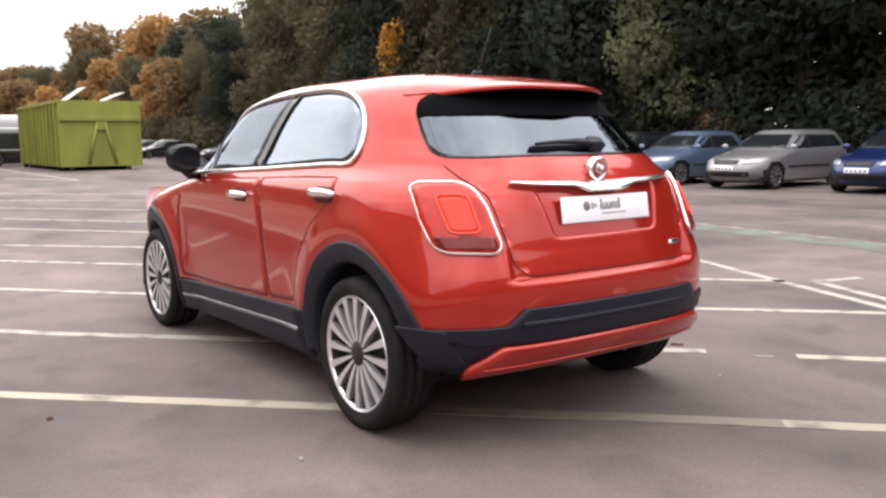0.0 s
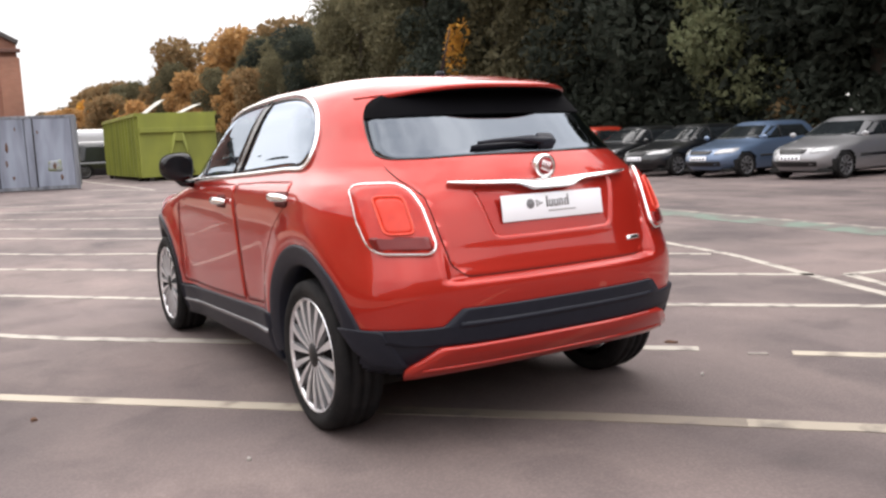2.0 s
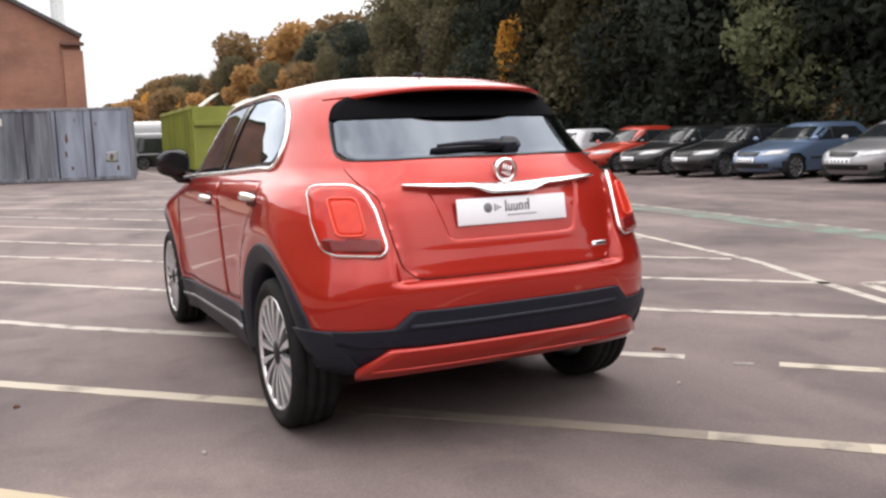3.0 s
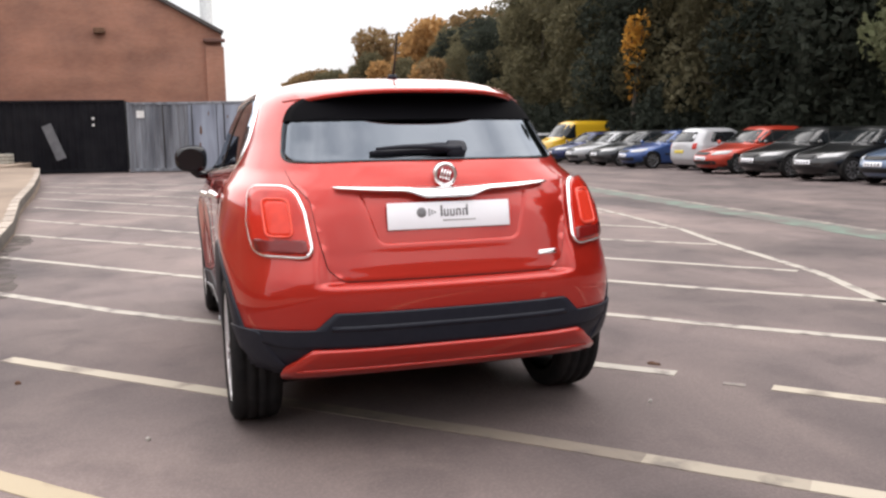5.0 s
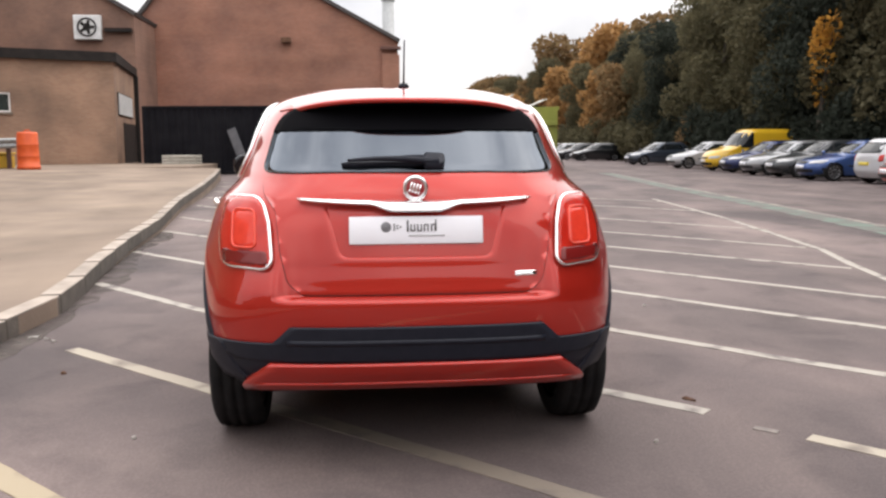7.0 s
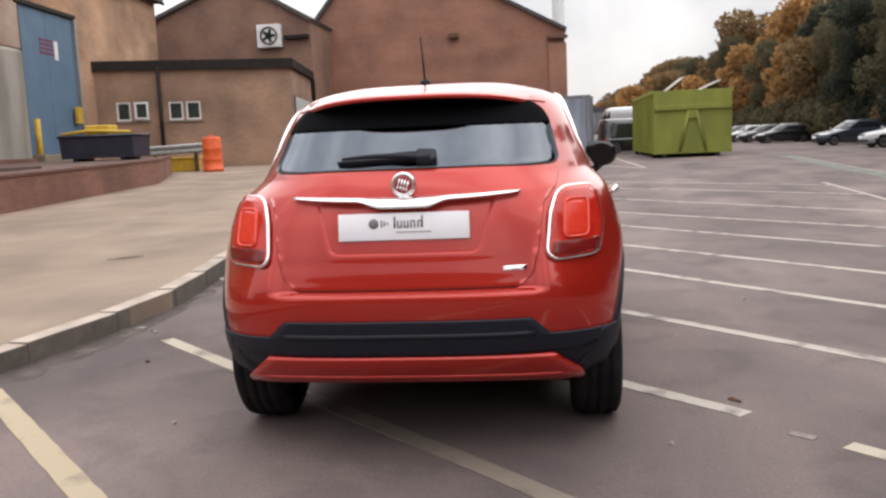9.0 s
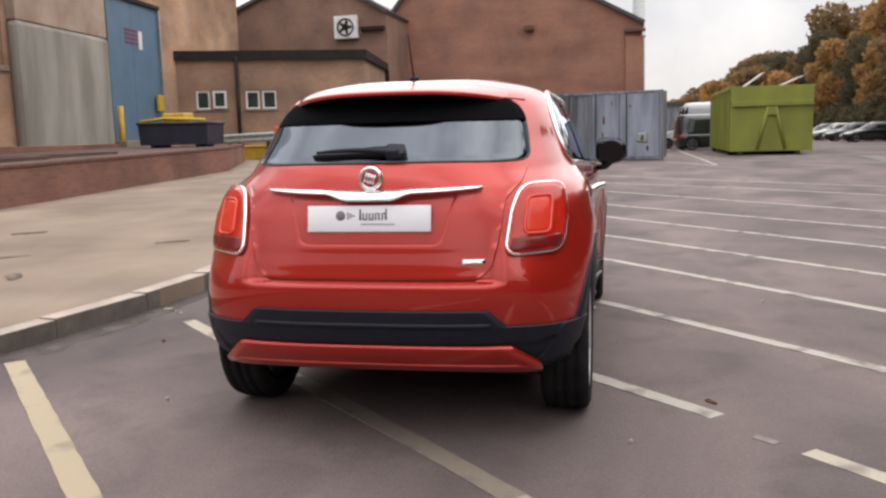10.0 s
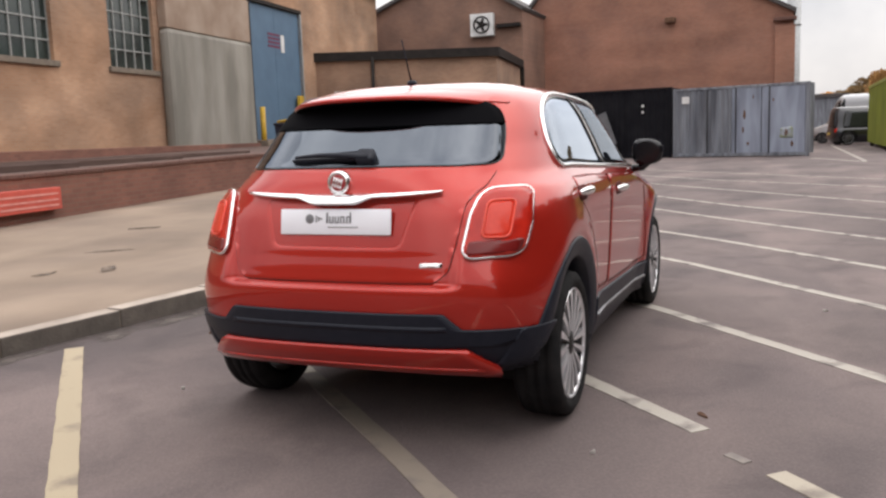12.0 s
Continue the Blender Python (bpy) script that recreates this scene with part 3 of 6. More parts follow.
    dots = ((-0.086, 0.022, 0.007, 0.007), (-0.086, 0.012, 0.007, 0.007), (-0.086, 0.002, 0.007, 0.007), (-0.074, 0.017, 0.007, 0.007), (-0.074, 0.007, 0.007, 0.007), (-0.062, 0.012, 0.007, 0.007))
    bars = [(-0.034, 0.016, 0.008, 0.044)]
    for c in (-0.014, 0.012, 0.038, 0.066):
        # each unreadable letter of the mark: two uprights and a joining bar
        bars += [(c - 0.007, 0.009, 0.006, 0.028), (c + 0.007, 0.009, 0.006, 0.028), (c, 0.021 if c > 0.03 else -0.003, 0.010, 0.006)]
    bars.append((0.075, 0.018, 0.006, 0.044))
    for bx, bz, w, h in (*dots, *bars):
        part("print_bar", box(bx - w / 2, bx + w / 2, -0.0052, -0.0028, bz - h / 2, bz + h / 2), M_GREY_PRINT, plate)
    part("print_bar", box(-0.03, 0.11, -0.0052, -0.0028, -0.024, -0.019), M_LIGHT_PRINT, plate)
    # chrome grip bar with a drop in the middle
    gb = bmesh.new()
    rows = []
    for i in range(41):
        x = -0.452 + 0.904 * i / 40
        u = abs(x) / 0.452
        drop = 0.024 * max(0.0, min(1.0, (0.17 - abs(x)) / 0.07))
        hi = 1.070 - 0.008 * (1 - u) - 0.006 * u ** 6
        lo = 1.034 - drop + 0.020 * u ** 3
        c = [rearp(x, hi, 0.006), rearp(x, hi - 0.001, 0.014), rearp(x, (hi + lo) / 2 + 0.004, 0.036 - 0.010 * u ** 4), rearp(x, lo + 0.003, 0.050 - 0.016 * u ** 4), rearp(x, lo, 0.047 - 0.016 * u ** 4), rearp(x, lo + 0.004, 0.004)]
        rows.append([gb.verts.new(p) for p in c])
    for a, b in zip(rows, rows[1:]):
        for k in range(5):
            gb.faces.new((a[k], b[k], b[k + 1], a[k + 1]))
    gb.faces.new(rows[0])
    gb.faces.new(rows[-1][::-1])
    bmesh.ops.recalc_face_normals(gb, faces=gb.faces)
    part("grip_bar", gb, M_CHROME, gate, "wide chrome grip bar")
    # round badge, drawn as plain shapes
    bd = part("badge", lathe([(0.0, 0.001), (0.012, 0.001), (0.012, 0.036), (0.017, 0.041), (0.014, 0.049), (-0.02, 0.050)], 32), M_CHROME, gate, "round chrome badge")
    bd.matrix_local = Matrix.Translation(rearp(0, 1.102, 0.022)) @ pose(0, 0, 0, -18, 0, -90)
    part("badge_field", lathe([(0.013, 0.001), (0.0145, 0.034), (0.011, 0.036)], 24), M_RED_BADGE, bd)
    for k in range(4):
        part("badge_bar", box(0.0145, 0.0165, -0.022 + 0.012 * k, -0.016 + 0.012 * k, -0.020, 0.020), M_CHROME, bd)
    tx = patch(rounded([(0.385, 0.768), (0.475, 0.768), (0.475, 0.786), (0.385, 0.786)], 0.002), rearp, 0.010, 2, 0.004)
    part("model_script", tx, M_CHROME, gate, "small bright model lettering as a plain bar")

    # tail lamps in chrome frames
    for sgn in (-1, 1):
        def lp(a, b, off=0.0, sgn=sgn):
            # a runs round the corner: 0 at the inner edge, 1 at the outer one
            x = 0.545 + 0.245 * a
            p = rearp(x, b, off)
            return Vector((sgn * p.x, p.y, p.z))
        lamp = [((q[0] - 0.545) / 0.245, q[1]) for q in rounded([(0.552, 0.800), (0.760, 0.810), (0.772, 0.93), (0.754, 1.064), (0.598, 1.066), (0.568, 0.97)], [0.045, 0.06, 0.1, 0.05, 0.07, 0.15], 8)]
        lo = part("tail_lamp", patch(lamp, lp, 0.022, 6, 0.024), M_LAMP_RED, car, "red tail lamp in a chrome frame")
        part("lamp_frame", tube([lp(*p, 0.014) for p in lamp], 0.0085, 8, True), M_CHROME, lo, "chrome lamp frame")
        core = [((q[0] - 0.545) / 0.245, q[1]) for q in rounded([(0.614, 0.876), (0.708, 0.876), (0.712, 1.016), (0.620, 1.016)], 0.025, 6)]
        part("lamp_core", patch(core, lp, 0.0246, 4, 0.003), M_LAMP_BRIGHT, lo, "bright inner red lamp square")
        part("core_ring", tube([lp(*p, 0.0245) for p in core], 0.0050, 6, True), M_LAMP_RING, lo, "pale red light guide")
        dark = [((q[0] - 0.545) / 0.245, q[1]) for q in rounded([(0.566, 0.812), (0.746, 0.818), (0.756, 0.868), (0.572, 0.864)], 0.012, 5)]
        part("reversing_lamp", patch(dark, lp, 0.0236, 4, 0.003), M_LAMP_DARK, lo)

    # bumper: black band with raised middle, red lower strip, black underside
    def bp_(x, z, off=0.0):
        return rearp(x, z, off)
    band = rounded([(-0.80, 0.516), (-0.56, 0.524), (-0.49, 0.590), (0.49, 0.590), (0.56, 0.524), (0.80, 0.516), (0.80, 0.48), (0.70, 0.455), (-0.70, 0.455), (-0.80, 0.48)], 0.02, 5, 0.04)
    part("bumper_band", patch(band, bp_, 0.016, 14, 0.02), M_BLACK_TRIM, car, "black plastic bumper band")
    part("bumper_ridge", tube([bp_(x, 0.530, 0.010) for x in np.linspace(-0.50, 0.50, 30)], 0.013, 8), M_BLACK_TRIM, car)
    low = rounded([(-0.80, 0.50), (0.80, 0.50), (0.79, 0.43), (0.705, 0.325), (-0.705, 0.325), (-0.79, 0.43)], 0.03, 5, 0.05)
    part("lower_bumper", patch(low, bp_, 0.010, 14, 0.02), M_BLACK_TRIM, car, "black lower bumper")
    red = rounded([(-0.570, 0.447), (0.570, 0.447), (0.682, 0.360), (0.655, 0.320), (-0.655, 0.320), (-0.682, 0.360)], [0.03, 0.03, 0.025, 0.025, 0.025, 0.025], 5, 0.04)
    part("bumper_insert", patch(red, lambda x, z, off=0.0: bp_(x, z, off - 0.12 * max(0.0, 0.415 - z) + 0.022 * (abs(x) / 0.68) ** 4), 0.029, 12, 0.03), M_RED, car, "red lower bumper insert")
    part("insert_crease", tube([bp_(x, 0.370, 0.0232 + 0.022 * (abs(x) / 0.68) ** 4) for x in np.linspace(-0.62, 0.62, 30)], 0.008, 6), M_RED, car)
    for sgn in (-1, 1):
        place = sh.side_place(sgn)
        q = rounded([(-0.36, 0.512), (-0.46, 0.518), (-0.60, 0.516), (-0.62, 0.355), (-0.53, 0.375), (-0.47, 0.43)], 0.02, 5)
        bump_side = [(y, z) for y, z in q if math.hypot(y + 0.07, z - 0.345) > 0.36]
        part("bumper_corner", patch(bump_side, place, 0.018, 10), M_BLACK_TRIM, car, "black bumper corner")

    # mirrors, aerial, bonnet-side lamps, cabin
    for sgn in (-1, 1):
        def square(c, e):
            return math.copysign(abs(c) ** e, c)
        mb = bmesh.new()
        bmesh.ops.create_uvsphere(mb, u_segments=24, v_segments=16, radius=1)
        for v in mb.verts:
            x, y, z = v.co
            v.co = Vector((sgn * (0.938 + 0.096 * square(x, 0.7)), 1.70 + (0.085 * y if y > 0 else 0.03 * y), 1.150 + 0.080 * square(z, 0.72) * (1 - 0.14 * x)))
        mi = part("door_mirror", mb, M_GLOSS_BLACK, car, "black door mirror")
        part("mirror_stalk", tube([(sgn * 0.84, 1.74, 1.045), (sgn * 0.90, 1.74, 1.05), (sgn * 0.955, 1.73, 1.10)], 0.030, 10, False, 0.8), M_GLOSS_BLACK, mi)
        cap_b = bmesh.new()
        bmesh.ops.create_uvsphere(cap_b, u_segments=24, v_segments=16, radius=1)
        for v in cap_b.verts:
            x, y, z = v.co
            v.co = Vector((sgn * (0.938 + 0.100 * square(x, 0.7)), 1.715 + (0.09 * y if y > 0 else 0.0), 1.152 + 0.084 * square(z, 0.72) * (1 - 0.14 * x)))
        part("mirror_cap", cap_b, M_BLACK_TRIM, mi)
        gm = lathe([(0.0, 0.001), (0.0, 0.065)], 24)
        for v in gm.verts:
            v.co = Vector((sgn * (0.938 + v.co.y * 1.22), 1.668, 1.150 + v.co.z * 1.05))
        part("mirror_glass", gm, M_GLOSS_BLACK, mi)
    ab = part("aerial", tube([(0, 0.157, 1.556), (0, 0.13, 1.60), (0, 0.05, 1.765)], lambda t: 0.006 - 0.003 * t, 8), M_BLACK_TRIM, car, "black whip aerial")
    part("aerial_foot", lathe([(-0.012, 0.001), (-0.012, 0.03), (0.012, 0.02), (0.014, 0.001)], 16), M_BLACK_TRIM, ab).matrix_local = pose(0, 0.157, 1.562, 0, -90, 0)
    ws = part("windscreen", sheet_between((-0.66, 2.30, 1.075), (0.66, 2.30, 1.075), (0.58, 1.68, 1.425), (-0.58, 1.68, 1.425), 0.10), M_GLASS_CLEAR, car, "windscreen")
    ws.visible_shadow = False
    floor_pan = box(-0.78, 0.78, -0.26, 3.2, 0.19, 0.25, 0.02)
    part("floor_pan", floor_pan, M_WELL, car)
    part("rear_axle", tube([(-0.7, -0.07, 0.33), (0.7, -0.07, 0.33)], 0.05, 10), M_WELL, car)
    part("exhaust_pipe", tube([(0.45, -0.52, 0.30), (0.45, -0.30, 0.27), (0.3, 0.4, 0.24)], 0.03, 10), M_ALLOY_DARK, car)
    part("dashboard", box(-0.66, 0.66, 1.75, 2.35, 0.80, 1.06, 0.05), M_CABIN, car)
    part("parcel_shelf", box(-0.56, 0.56, -0.30, 0.10, 1.02, 1.05, 0.01), M_CABIN, car)
    for x in (-0.36, 0.36):
        for y, nm in ((1.05, "front_seat"), (0.22, "rear_seat")):
            st = part(nm, box(x - 0.26, x + 0.26, y, y + 0.52, 0.40, 0.66, 0.06), M_CABIN, car, "dark fabric seat")
            part("seat_back", box(x - 0.25, x + 0.25, y - 0.10, y + 0.03, 0.60, 1.17, 0.05), M_CABIN, st)
            part("headrest", box(x - 0.13, x + 0.13, y - 0.12, y - 0.02, 1.20, 1.36, 0.04), M_CABIN, st)
    sw = tube([(-0.36 + 0.18 * math.cos(a), 1.62 + 0.05 * math.sin(a), 0.98 + 0.17 * math.sin(a)) for a in np.linspace(0, 2 * math.pi, 24, endpoint=False)], 0.014, 8, True)
    part("steering_wheel", sw, M_CABIN, car)
    for sgn in (-1, 1):
        hl = lathe([(0.0, 0.001), (0.03, 0.09), (0.0, 0.12)], 20)
        ob = part("headlamp", hl, M_PLATE, car)
        ob.matrix_local = pose(sgn * 0.62, 3.20, 0.80, 0, 0, 70 if sgn > 0 else 110)
        for y in (0.0, 2.57):
            thing_wheel(car, sgn, y)
    return car


def thing_wheel(car, sgn, y):
    return wheel(car, sgn * 0.760, y - (0.073 if y < 1 else 0.0), sgn, 0.333, 0.250)


def sheet_between(a, b, c, d, bulge=0.0, n=12):
    """A curved sheet over four corners."""
    bm = bmesh.new()
    a, b, c, d = (Vector(p) for p in (a, b, c, d))
    nrm = (b - a).cross(d - a).normalized()
    g = []
    for i in range(n + 1):
        u = i / n
        row = []
        for k in range(n + 1):
            v = k / n
            p = (a * (1 - u) + b * u) * (1 - v) + (d * (1 - u) + c * u) * v
            row.append(bm.verts.new(p + nrm * bulge * 4 * u * (1 - u)))
        g.append(row)
    for i in range(n):
        for k in range(n):
            bm.faces.new((g[i][k], g[i + 1][k], g[i + 1][k + 1], g[i][k + 1]))
    return bm


red_crossover()


# ---- ground, markings and apron ----
M_ASPHALT = surface("worn_tarmac", (0.1918, 0.1548, 0.1472), (0.1145, 0.0927, 0.0894), rough=0.86, scale=0.42, detail=12, bump=0.5, bump_scale=70, spread=(0.30, 0.70))


def weather(m, scale, stretch, turn, low, high, spread=(0.35, 0.65), grain=0.0):
    """Broad streaks of wear, and a speckle of stone chips, over a material's colour."""
    n, l = m.node_tree.nodes, m.node_tree.links
    b = n["Principled BSDF"]
    src = b.inputs["Base Color"].links[0].from_socket
    tc, mp, no, ra, mx = n.new("ShaderNodeTexCoord"), n.new("ShaderNodeMapping"), n.new("ShaderNodeTexNoise"), n.new("ShaderNodeValToRGB"), n.new("ShaderNodeMix")
    mp.inputs["Scale"].default_value, mp.inputs["Rotation"].default_value = stretch, (0, 0, radians(turn))
    no.inputs["Scale"].default_value, no.inputs["Detail"].default_value, no.inputs["Distortion"].default_value = scale, 7.0, 0.6
    ra.color_ramp.elements[0].position, ra.color_ramp.elements[0].color = spread[0], rgb(low)
    ra.color_ramp.elements[1].position, ra.color_ramp.elements[1].color = spread[1], rgb(high)
    mx.data_type, mx.blend_type = "RGBA", "MULTIPLY"
    mx.inputs["Factor"].default_value = 1.0
    l.new(tc.outputs["Object"], mp.inputs["Vector"])
    l.new(mp.outputs["Vector"], no.inputs["Vector"])
    l.new(no.outputs["Fac"], ra.inputs["Fac"])
    l.new(src, mx.inputs["A"])
    l.new(ra.outputs["Color"], mx.inputs["B"])
    col = mx.outputs["Result"]
    if grain:
        vo, r2, m2 = n.new("ShaderNodeTexVoronoi"), n.new("ShaderNodeMapRange"), n.new("ShaderNodeHueSaturation")
        vo.inputs["Scale"].default_value = grain
        l.new(tc.outputs["Object"], vo.inputs["Vector"])
        r2.inputs["From Max"].default_value, r2.inputs["To Min"].default_value, r2.inputs["To Max"].default_value = 0.6, 1.13, 0.87
        l.new(vo.outputs["Distance"], r2.inputs["Value"])
        l.new(r2.outputs["Result"], m2.inputs["Value"])
        l.new(col, m2.inputs["Color"])
        col = m2.outputs["Color"]
    l.new(col, b.inputs["Base Color"])


weather(M_ASPHALT, 0.55, (1.0, 0.30, 1.0), 38, (0.72, 0.70, 0.71), (1.22, 1.19, 1.16))
weather(M_ASPHALT, 1.9, (1.0, 1.0, 1.0), 0, (0.80, 0.79, 0.80), (1.06, 1.05, 1.05), (0.33, 0.50), 75.0)
weather(M_ASPHALT, 0.8, (1.0, 0.6, 1.0), -50, (0.80, 0.80, 0.82), (1.08, 1.07, 1.06), (0.40, 0.56))
M_CONCRETE = surface("apron_concrete", (0.2772, 0.2157, 0.1643), (0.1814, 0.1401, 0.1099), rough=0.9, scale=0.8, detail=12, bump=0.35, bump_scale=40, spread=(0.32, 0.72))
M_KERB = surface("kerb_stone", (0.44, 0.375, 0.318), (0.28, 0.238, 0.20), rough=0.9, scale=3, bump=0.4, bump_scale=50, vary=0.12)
# kerb face colour: dirt, with the shade of the upright side mixed in
M_KERB_FACE = surface("dirty_shaded_kerb_face", (0.135, 0.118, 0.10), (0.075, 0.066, 0.058), rough=0.95, scale=4, bump=0.5, bump_scale=50, vary=0.15)
weather(M_CONCRETE, 0.7, (1.0, 0.35, 1.0), 12, (0.82, 0.79, 0.76), (1.12, 1.10, 1.08))
M_LINE = worn_paint("worn_white_line", (0.3780, 0.3465, 0.3015), (0.1530, 0.1323, 0.1215), 0.51, 5.0)
M_LINE_YELLOW = worn_paint("worn_cream_line", (0.38, 0.315, 0.215), (0.21, 0.172, 0.13), 0.55, 4.0)
M_LINE_CREAM = worn_paint("worn_pale_cream_line", (0.39, 0.345, 0.275), (0.20, 0.17, 0.14), 0.53, 4.0)
# two darker creams: worn paint with the car's shadow put into the colour
M_LINE_HALF_SHADED = worn_paint("half_shaded_cream_line", (0.30, 0.262, 0.208), (0.16, 0.137, 0.115), 0.50, 5.0)
M_LINE_SHADED = worn_paint("shaded_cream_line", (0.180, 0.150, 0.120), (0.125, 0.104, 0.092), 0.46, 5.0)
M_LINE_FAINT = worn_paint("faint_white_line", (0.30, 0.265, 0.225), (0.15, 0.13, 0.12), 0.40, 4.0)
M_GREEN_STRIP = worn_paint("worn_green_strip", (0.135, 0.18, 0.145), (0.125, 0.112, 0.102), 0.42, 2.0)
M_DIRT = surface("damp_dirt", (0.075, 0.060, 0.052), (0.12, 0.10, 0.088), rough=0.9, scale=5, detail=10, bump=0.4, bump_scale=60)
n_, l_ = M_DIRT.node_tree.nodes, M_DIRT.node_tree.links
tr_, mx_, no_, rp_ = n_.new("ShaderNodeBsdfTransparent"), n_.new("ShaderNodeMixShader"), n_.new("ShaderNodeTexNoise"), n_.new("ShaderNodeValToRGB")
no_.inputs["Scale"].default_value, no_.inputs["Detail"].default_value = 3.5, 10.0
rp_.color_ramp.elements[0].position, rp_.color_ramp.elements[1].position = 0.34, 0.72
l_.new(n_["Texture Coordinate"].outputs["Object"], no_.inputs["Vector"])
l_.new(no_.outputs["Fac"], rp_.inputs["Fac"])
l_.new(rp_.outputs["Color"], mx_.inputs["Fac"])
l_.new(tr_.outputs[0], mx_.inputs[1])
l_.new(n_["Principled BSDF"].outputs[0], mx_.inputs[2])
l_.new(mx_.outputs[0], n_["Material Output"].inputs["Surface"])

gb_ = bmesh.new()
bmesh.ops.create_grid(gb_, x_segments=8, y_segments=8, size=700)
tagged(part("ground", gb_, M_ASPHALT), "grey-brown worn tarmac of a car park", "ground", kind="structure")


def apron_z(x, y):
    return 0.12 + 0.0105 * max(0.0, min(y, 34)) + 0.020 * max(0.0, min(-x - 5.0, 9.0))


def stripe(points, width, material, label, name="parking_line"):
    """A painted line of small thickness along a polyline."""
    bm = bmesh.new()
    pts, rows = [Vector((*p, 0)) for p in points], []
    dense = []
    for a, b in zip(pts, pts[1:]):
        k = max(1, int((b - a).length / 0.09))
        dense += [a + (b - a) * i / k for i in range(k)]
    dense.append(pts[-1])
    for i, p in enumerate(dense):
        d = (dense[min(i + 1, len(dense) - 1)] - dense[max(i - 1, 0)]).normalized()
        n = Vector((-d.y, d.x, 0)) * width / 2
        s, r = n * (1 + random.uniform(-0.06, 0.05)), n * (1 + random.uniform(-0.06, 0.05))
        rows.append([bm.verts.new(p + s + Vector((0, 0, 0.004))), bm.verts.new(p - r + Vector((0, 0, 0.004))), bm.verts.new(p - r), bm.verts.new(p + s)])
    for a, b in zip(rows, rows[1:]):
        for k in range(4):
            bm.faces.new((a[k], b[k], b[(k + 1) % 4], a[(k + 1) % 4]))
    bm.faces.new(rows[0])
    bm.faces.new(rows[-1][::-1])
    bmesh.ops.recalc_face_normals(bm, faces=bm.faces)
    return tagged(part(name, bm, material, smooth=False), label, "road marking", "bay lines", "structure")


WL = "worn white painted bay line on tarmac"
stripe([(-2.55, 0.31), (-0.2, -2.12), (1.3, -3.7)], 0.115, M_LINE_YELLOW, "worn cream painted bay line on tarmac")
stripe([(-2.05, 1.49), (-0.72, 0.19)], 0.10, M_LINE_CREAM, "worn cream painted bay line on tarmac")
# this piece and the next carry the car's shadow, fading outwards, as colour
stripe([(-0.72, 0.19), (0.16, -0.67), (0.64, -1.16)], 0.105, M_LINE_SHADED, "worn cream bay line under the car, darkened with its painted shadow")
stripe([(0.64, -1.16), (1.06, -1.595)], 0.10, M_LINE_HALF_SHADED, "worn cream bay line on tarmac, half darkened as the car's shadow fades")
stripe([(1.06, -1.595), (1.75, -2.3)], 0.105, M_LINE_CREAM, "worn cream painted bay line on tarmac")
stripe([(-2.69, 4.18), (-1.5, 2.75), (1.43, -0.17)], 0.10, M_LINE, WL)
stripe([(1.55, -0.41), (1.63, -0.48)], 0.05, M_LINE_FAINT, "last specks of a worn bay line on tarmac")
stripe([(1.73, -0.56), (2.06, -0.92), (3.2, -2.1)], 0.09, M_LINE_CREAM, "worn cream painted bay line on tarmac")
stripe([(-2.96, 6.62), (-0.61, 3.90), (0.93, 2.33), (2.35, 0.71), (3.3, -0.28)], 0.10, M_LINE, WL)
stripe([(-3.2, 9.2), (-0.1, 5.63), (0.97, 4.46), (2.82, 2.19), (3.97, 0.92)], 0.10, M_LINE, WL)
stripe([(-3.43, 11.7), (-0.94, 8.45), (1.02, 6.38), (3.29, 3.65), (4.35, 2.35)], 0.10, M_LINE, WL)
stripe([(-3.75, 14.8), (1.07, 8.6), (3.83, 5.34), (4.84, 4.25)], 0.10, M_LINE, WL)
stripe([(-4.04, 17.8), (1.11, 10.68), (4.4, 7.12), (5.3, 6.0)], 0.10, M_LINE, WL)
stripe([(-4.35, 20.7), (2.45, 12.34), (5.06, 9.2), (5.9, 8.2)], 0.10, M_LINE, WL)
stripe([(-4.7, 23.7), (0.5, 17.6), (3.84, 14.65), (6.3, 11.9)], 0.10, M_LINE, WL)
stripe([(-5.0, 26.6), (1.0, 20.4), (6.6, 14.6)], 0.10, M_LINE, WL)
stripe([(2.95, -1.7), (3.46, -0.26), (3.84, 0.71), (4.44, 2.17), (5.0, 4.5), (5.39, 5.8), (6.15, 10.3), (6.74, 15.6)], 0.10, M_LINE, "long worn white line closing the bays")
stripe([(4.14, 0.74), (3.75, -0.15)], 0.10, M_LINE, WL)
stripe([(4.14, 0.74), (4.62, 0.60)], 0.10, M_LINE, WL)
stripe([(4.45, 0.23), (5.0, -0.4)], 0.10, M_LINE, WL)
stripe([(4.30, 27.2), (4.38, 50.0)], 0.14, M_LINE, WL)
stripe([(2.75, 30.9), (4.28, 26.8)], 0.14, M_LINE, WL)
WALKWAY = [(6.2, -1.5), (6.65, 0.6), (6.9, 2.1), (7.15, 4.2), (7.45, 6.6), (7.95, 10.5), (8.4, 14.0), (9.2, 21.0), (11.0, 34.0)]
stripe([(x - 0.08, y) for x, y in WALKWAY], 0.52, M_GREEN_STRIP, "faded green painted walkway strip", "walkway_strip")
stripe([(x + 0.27, y) for x, y in WALKWAY], 0.16, M_LINE_FAINT, "faded pale edge line of the walkway", "walkway_edge_line")

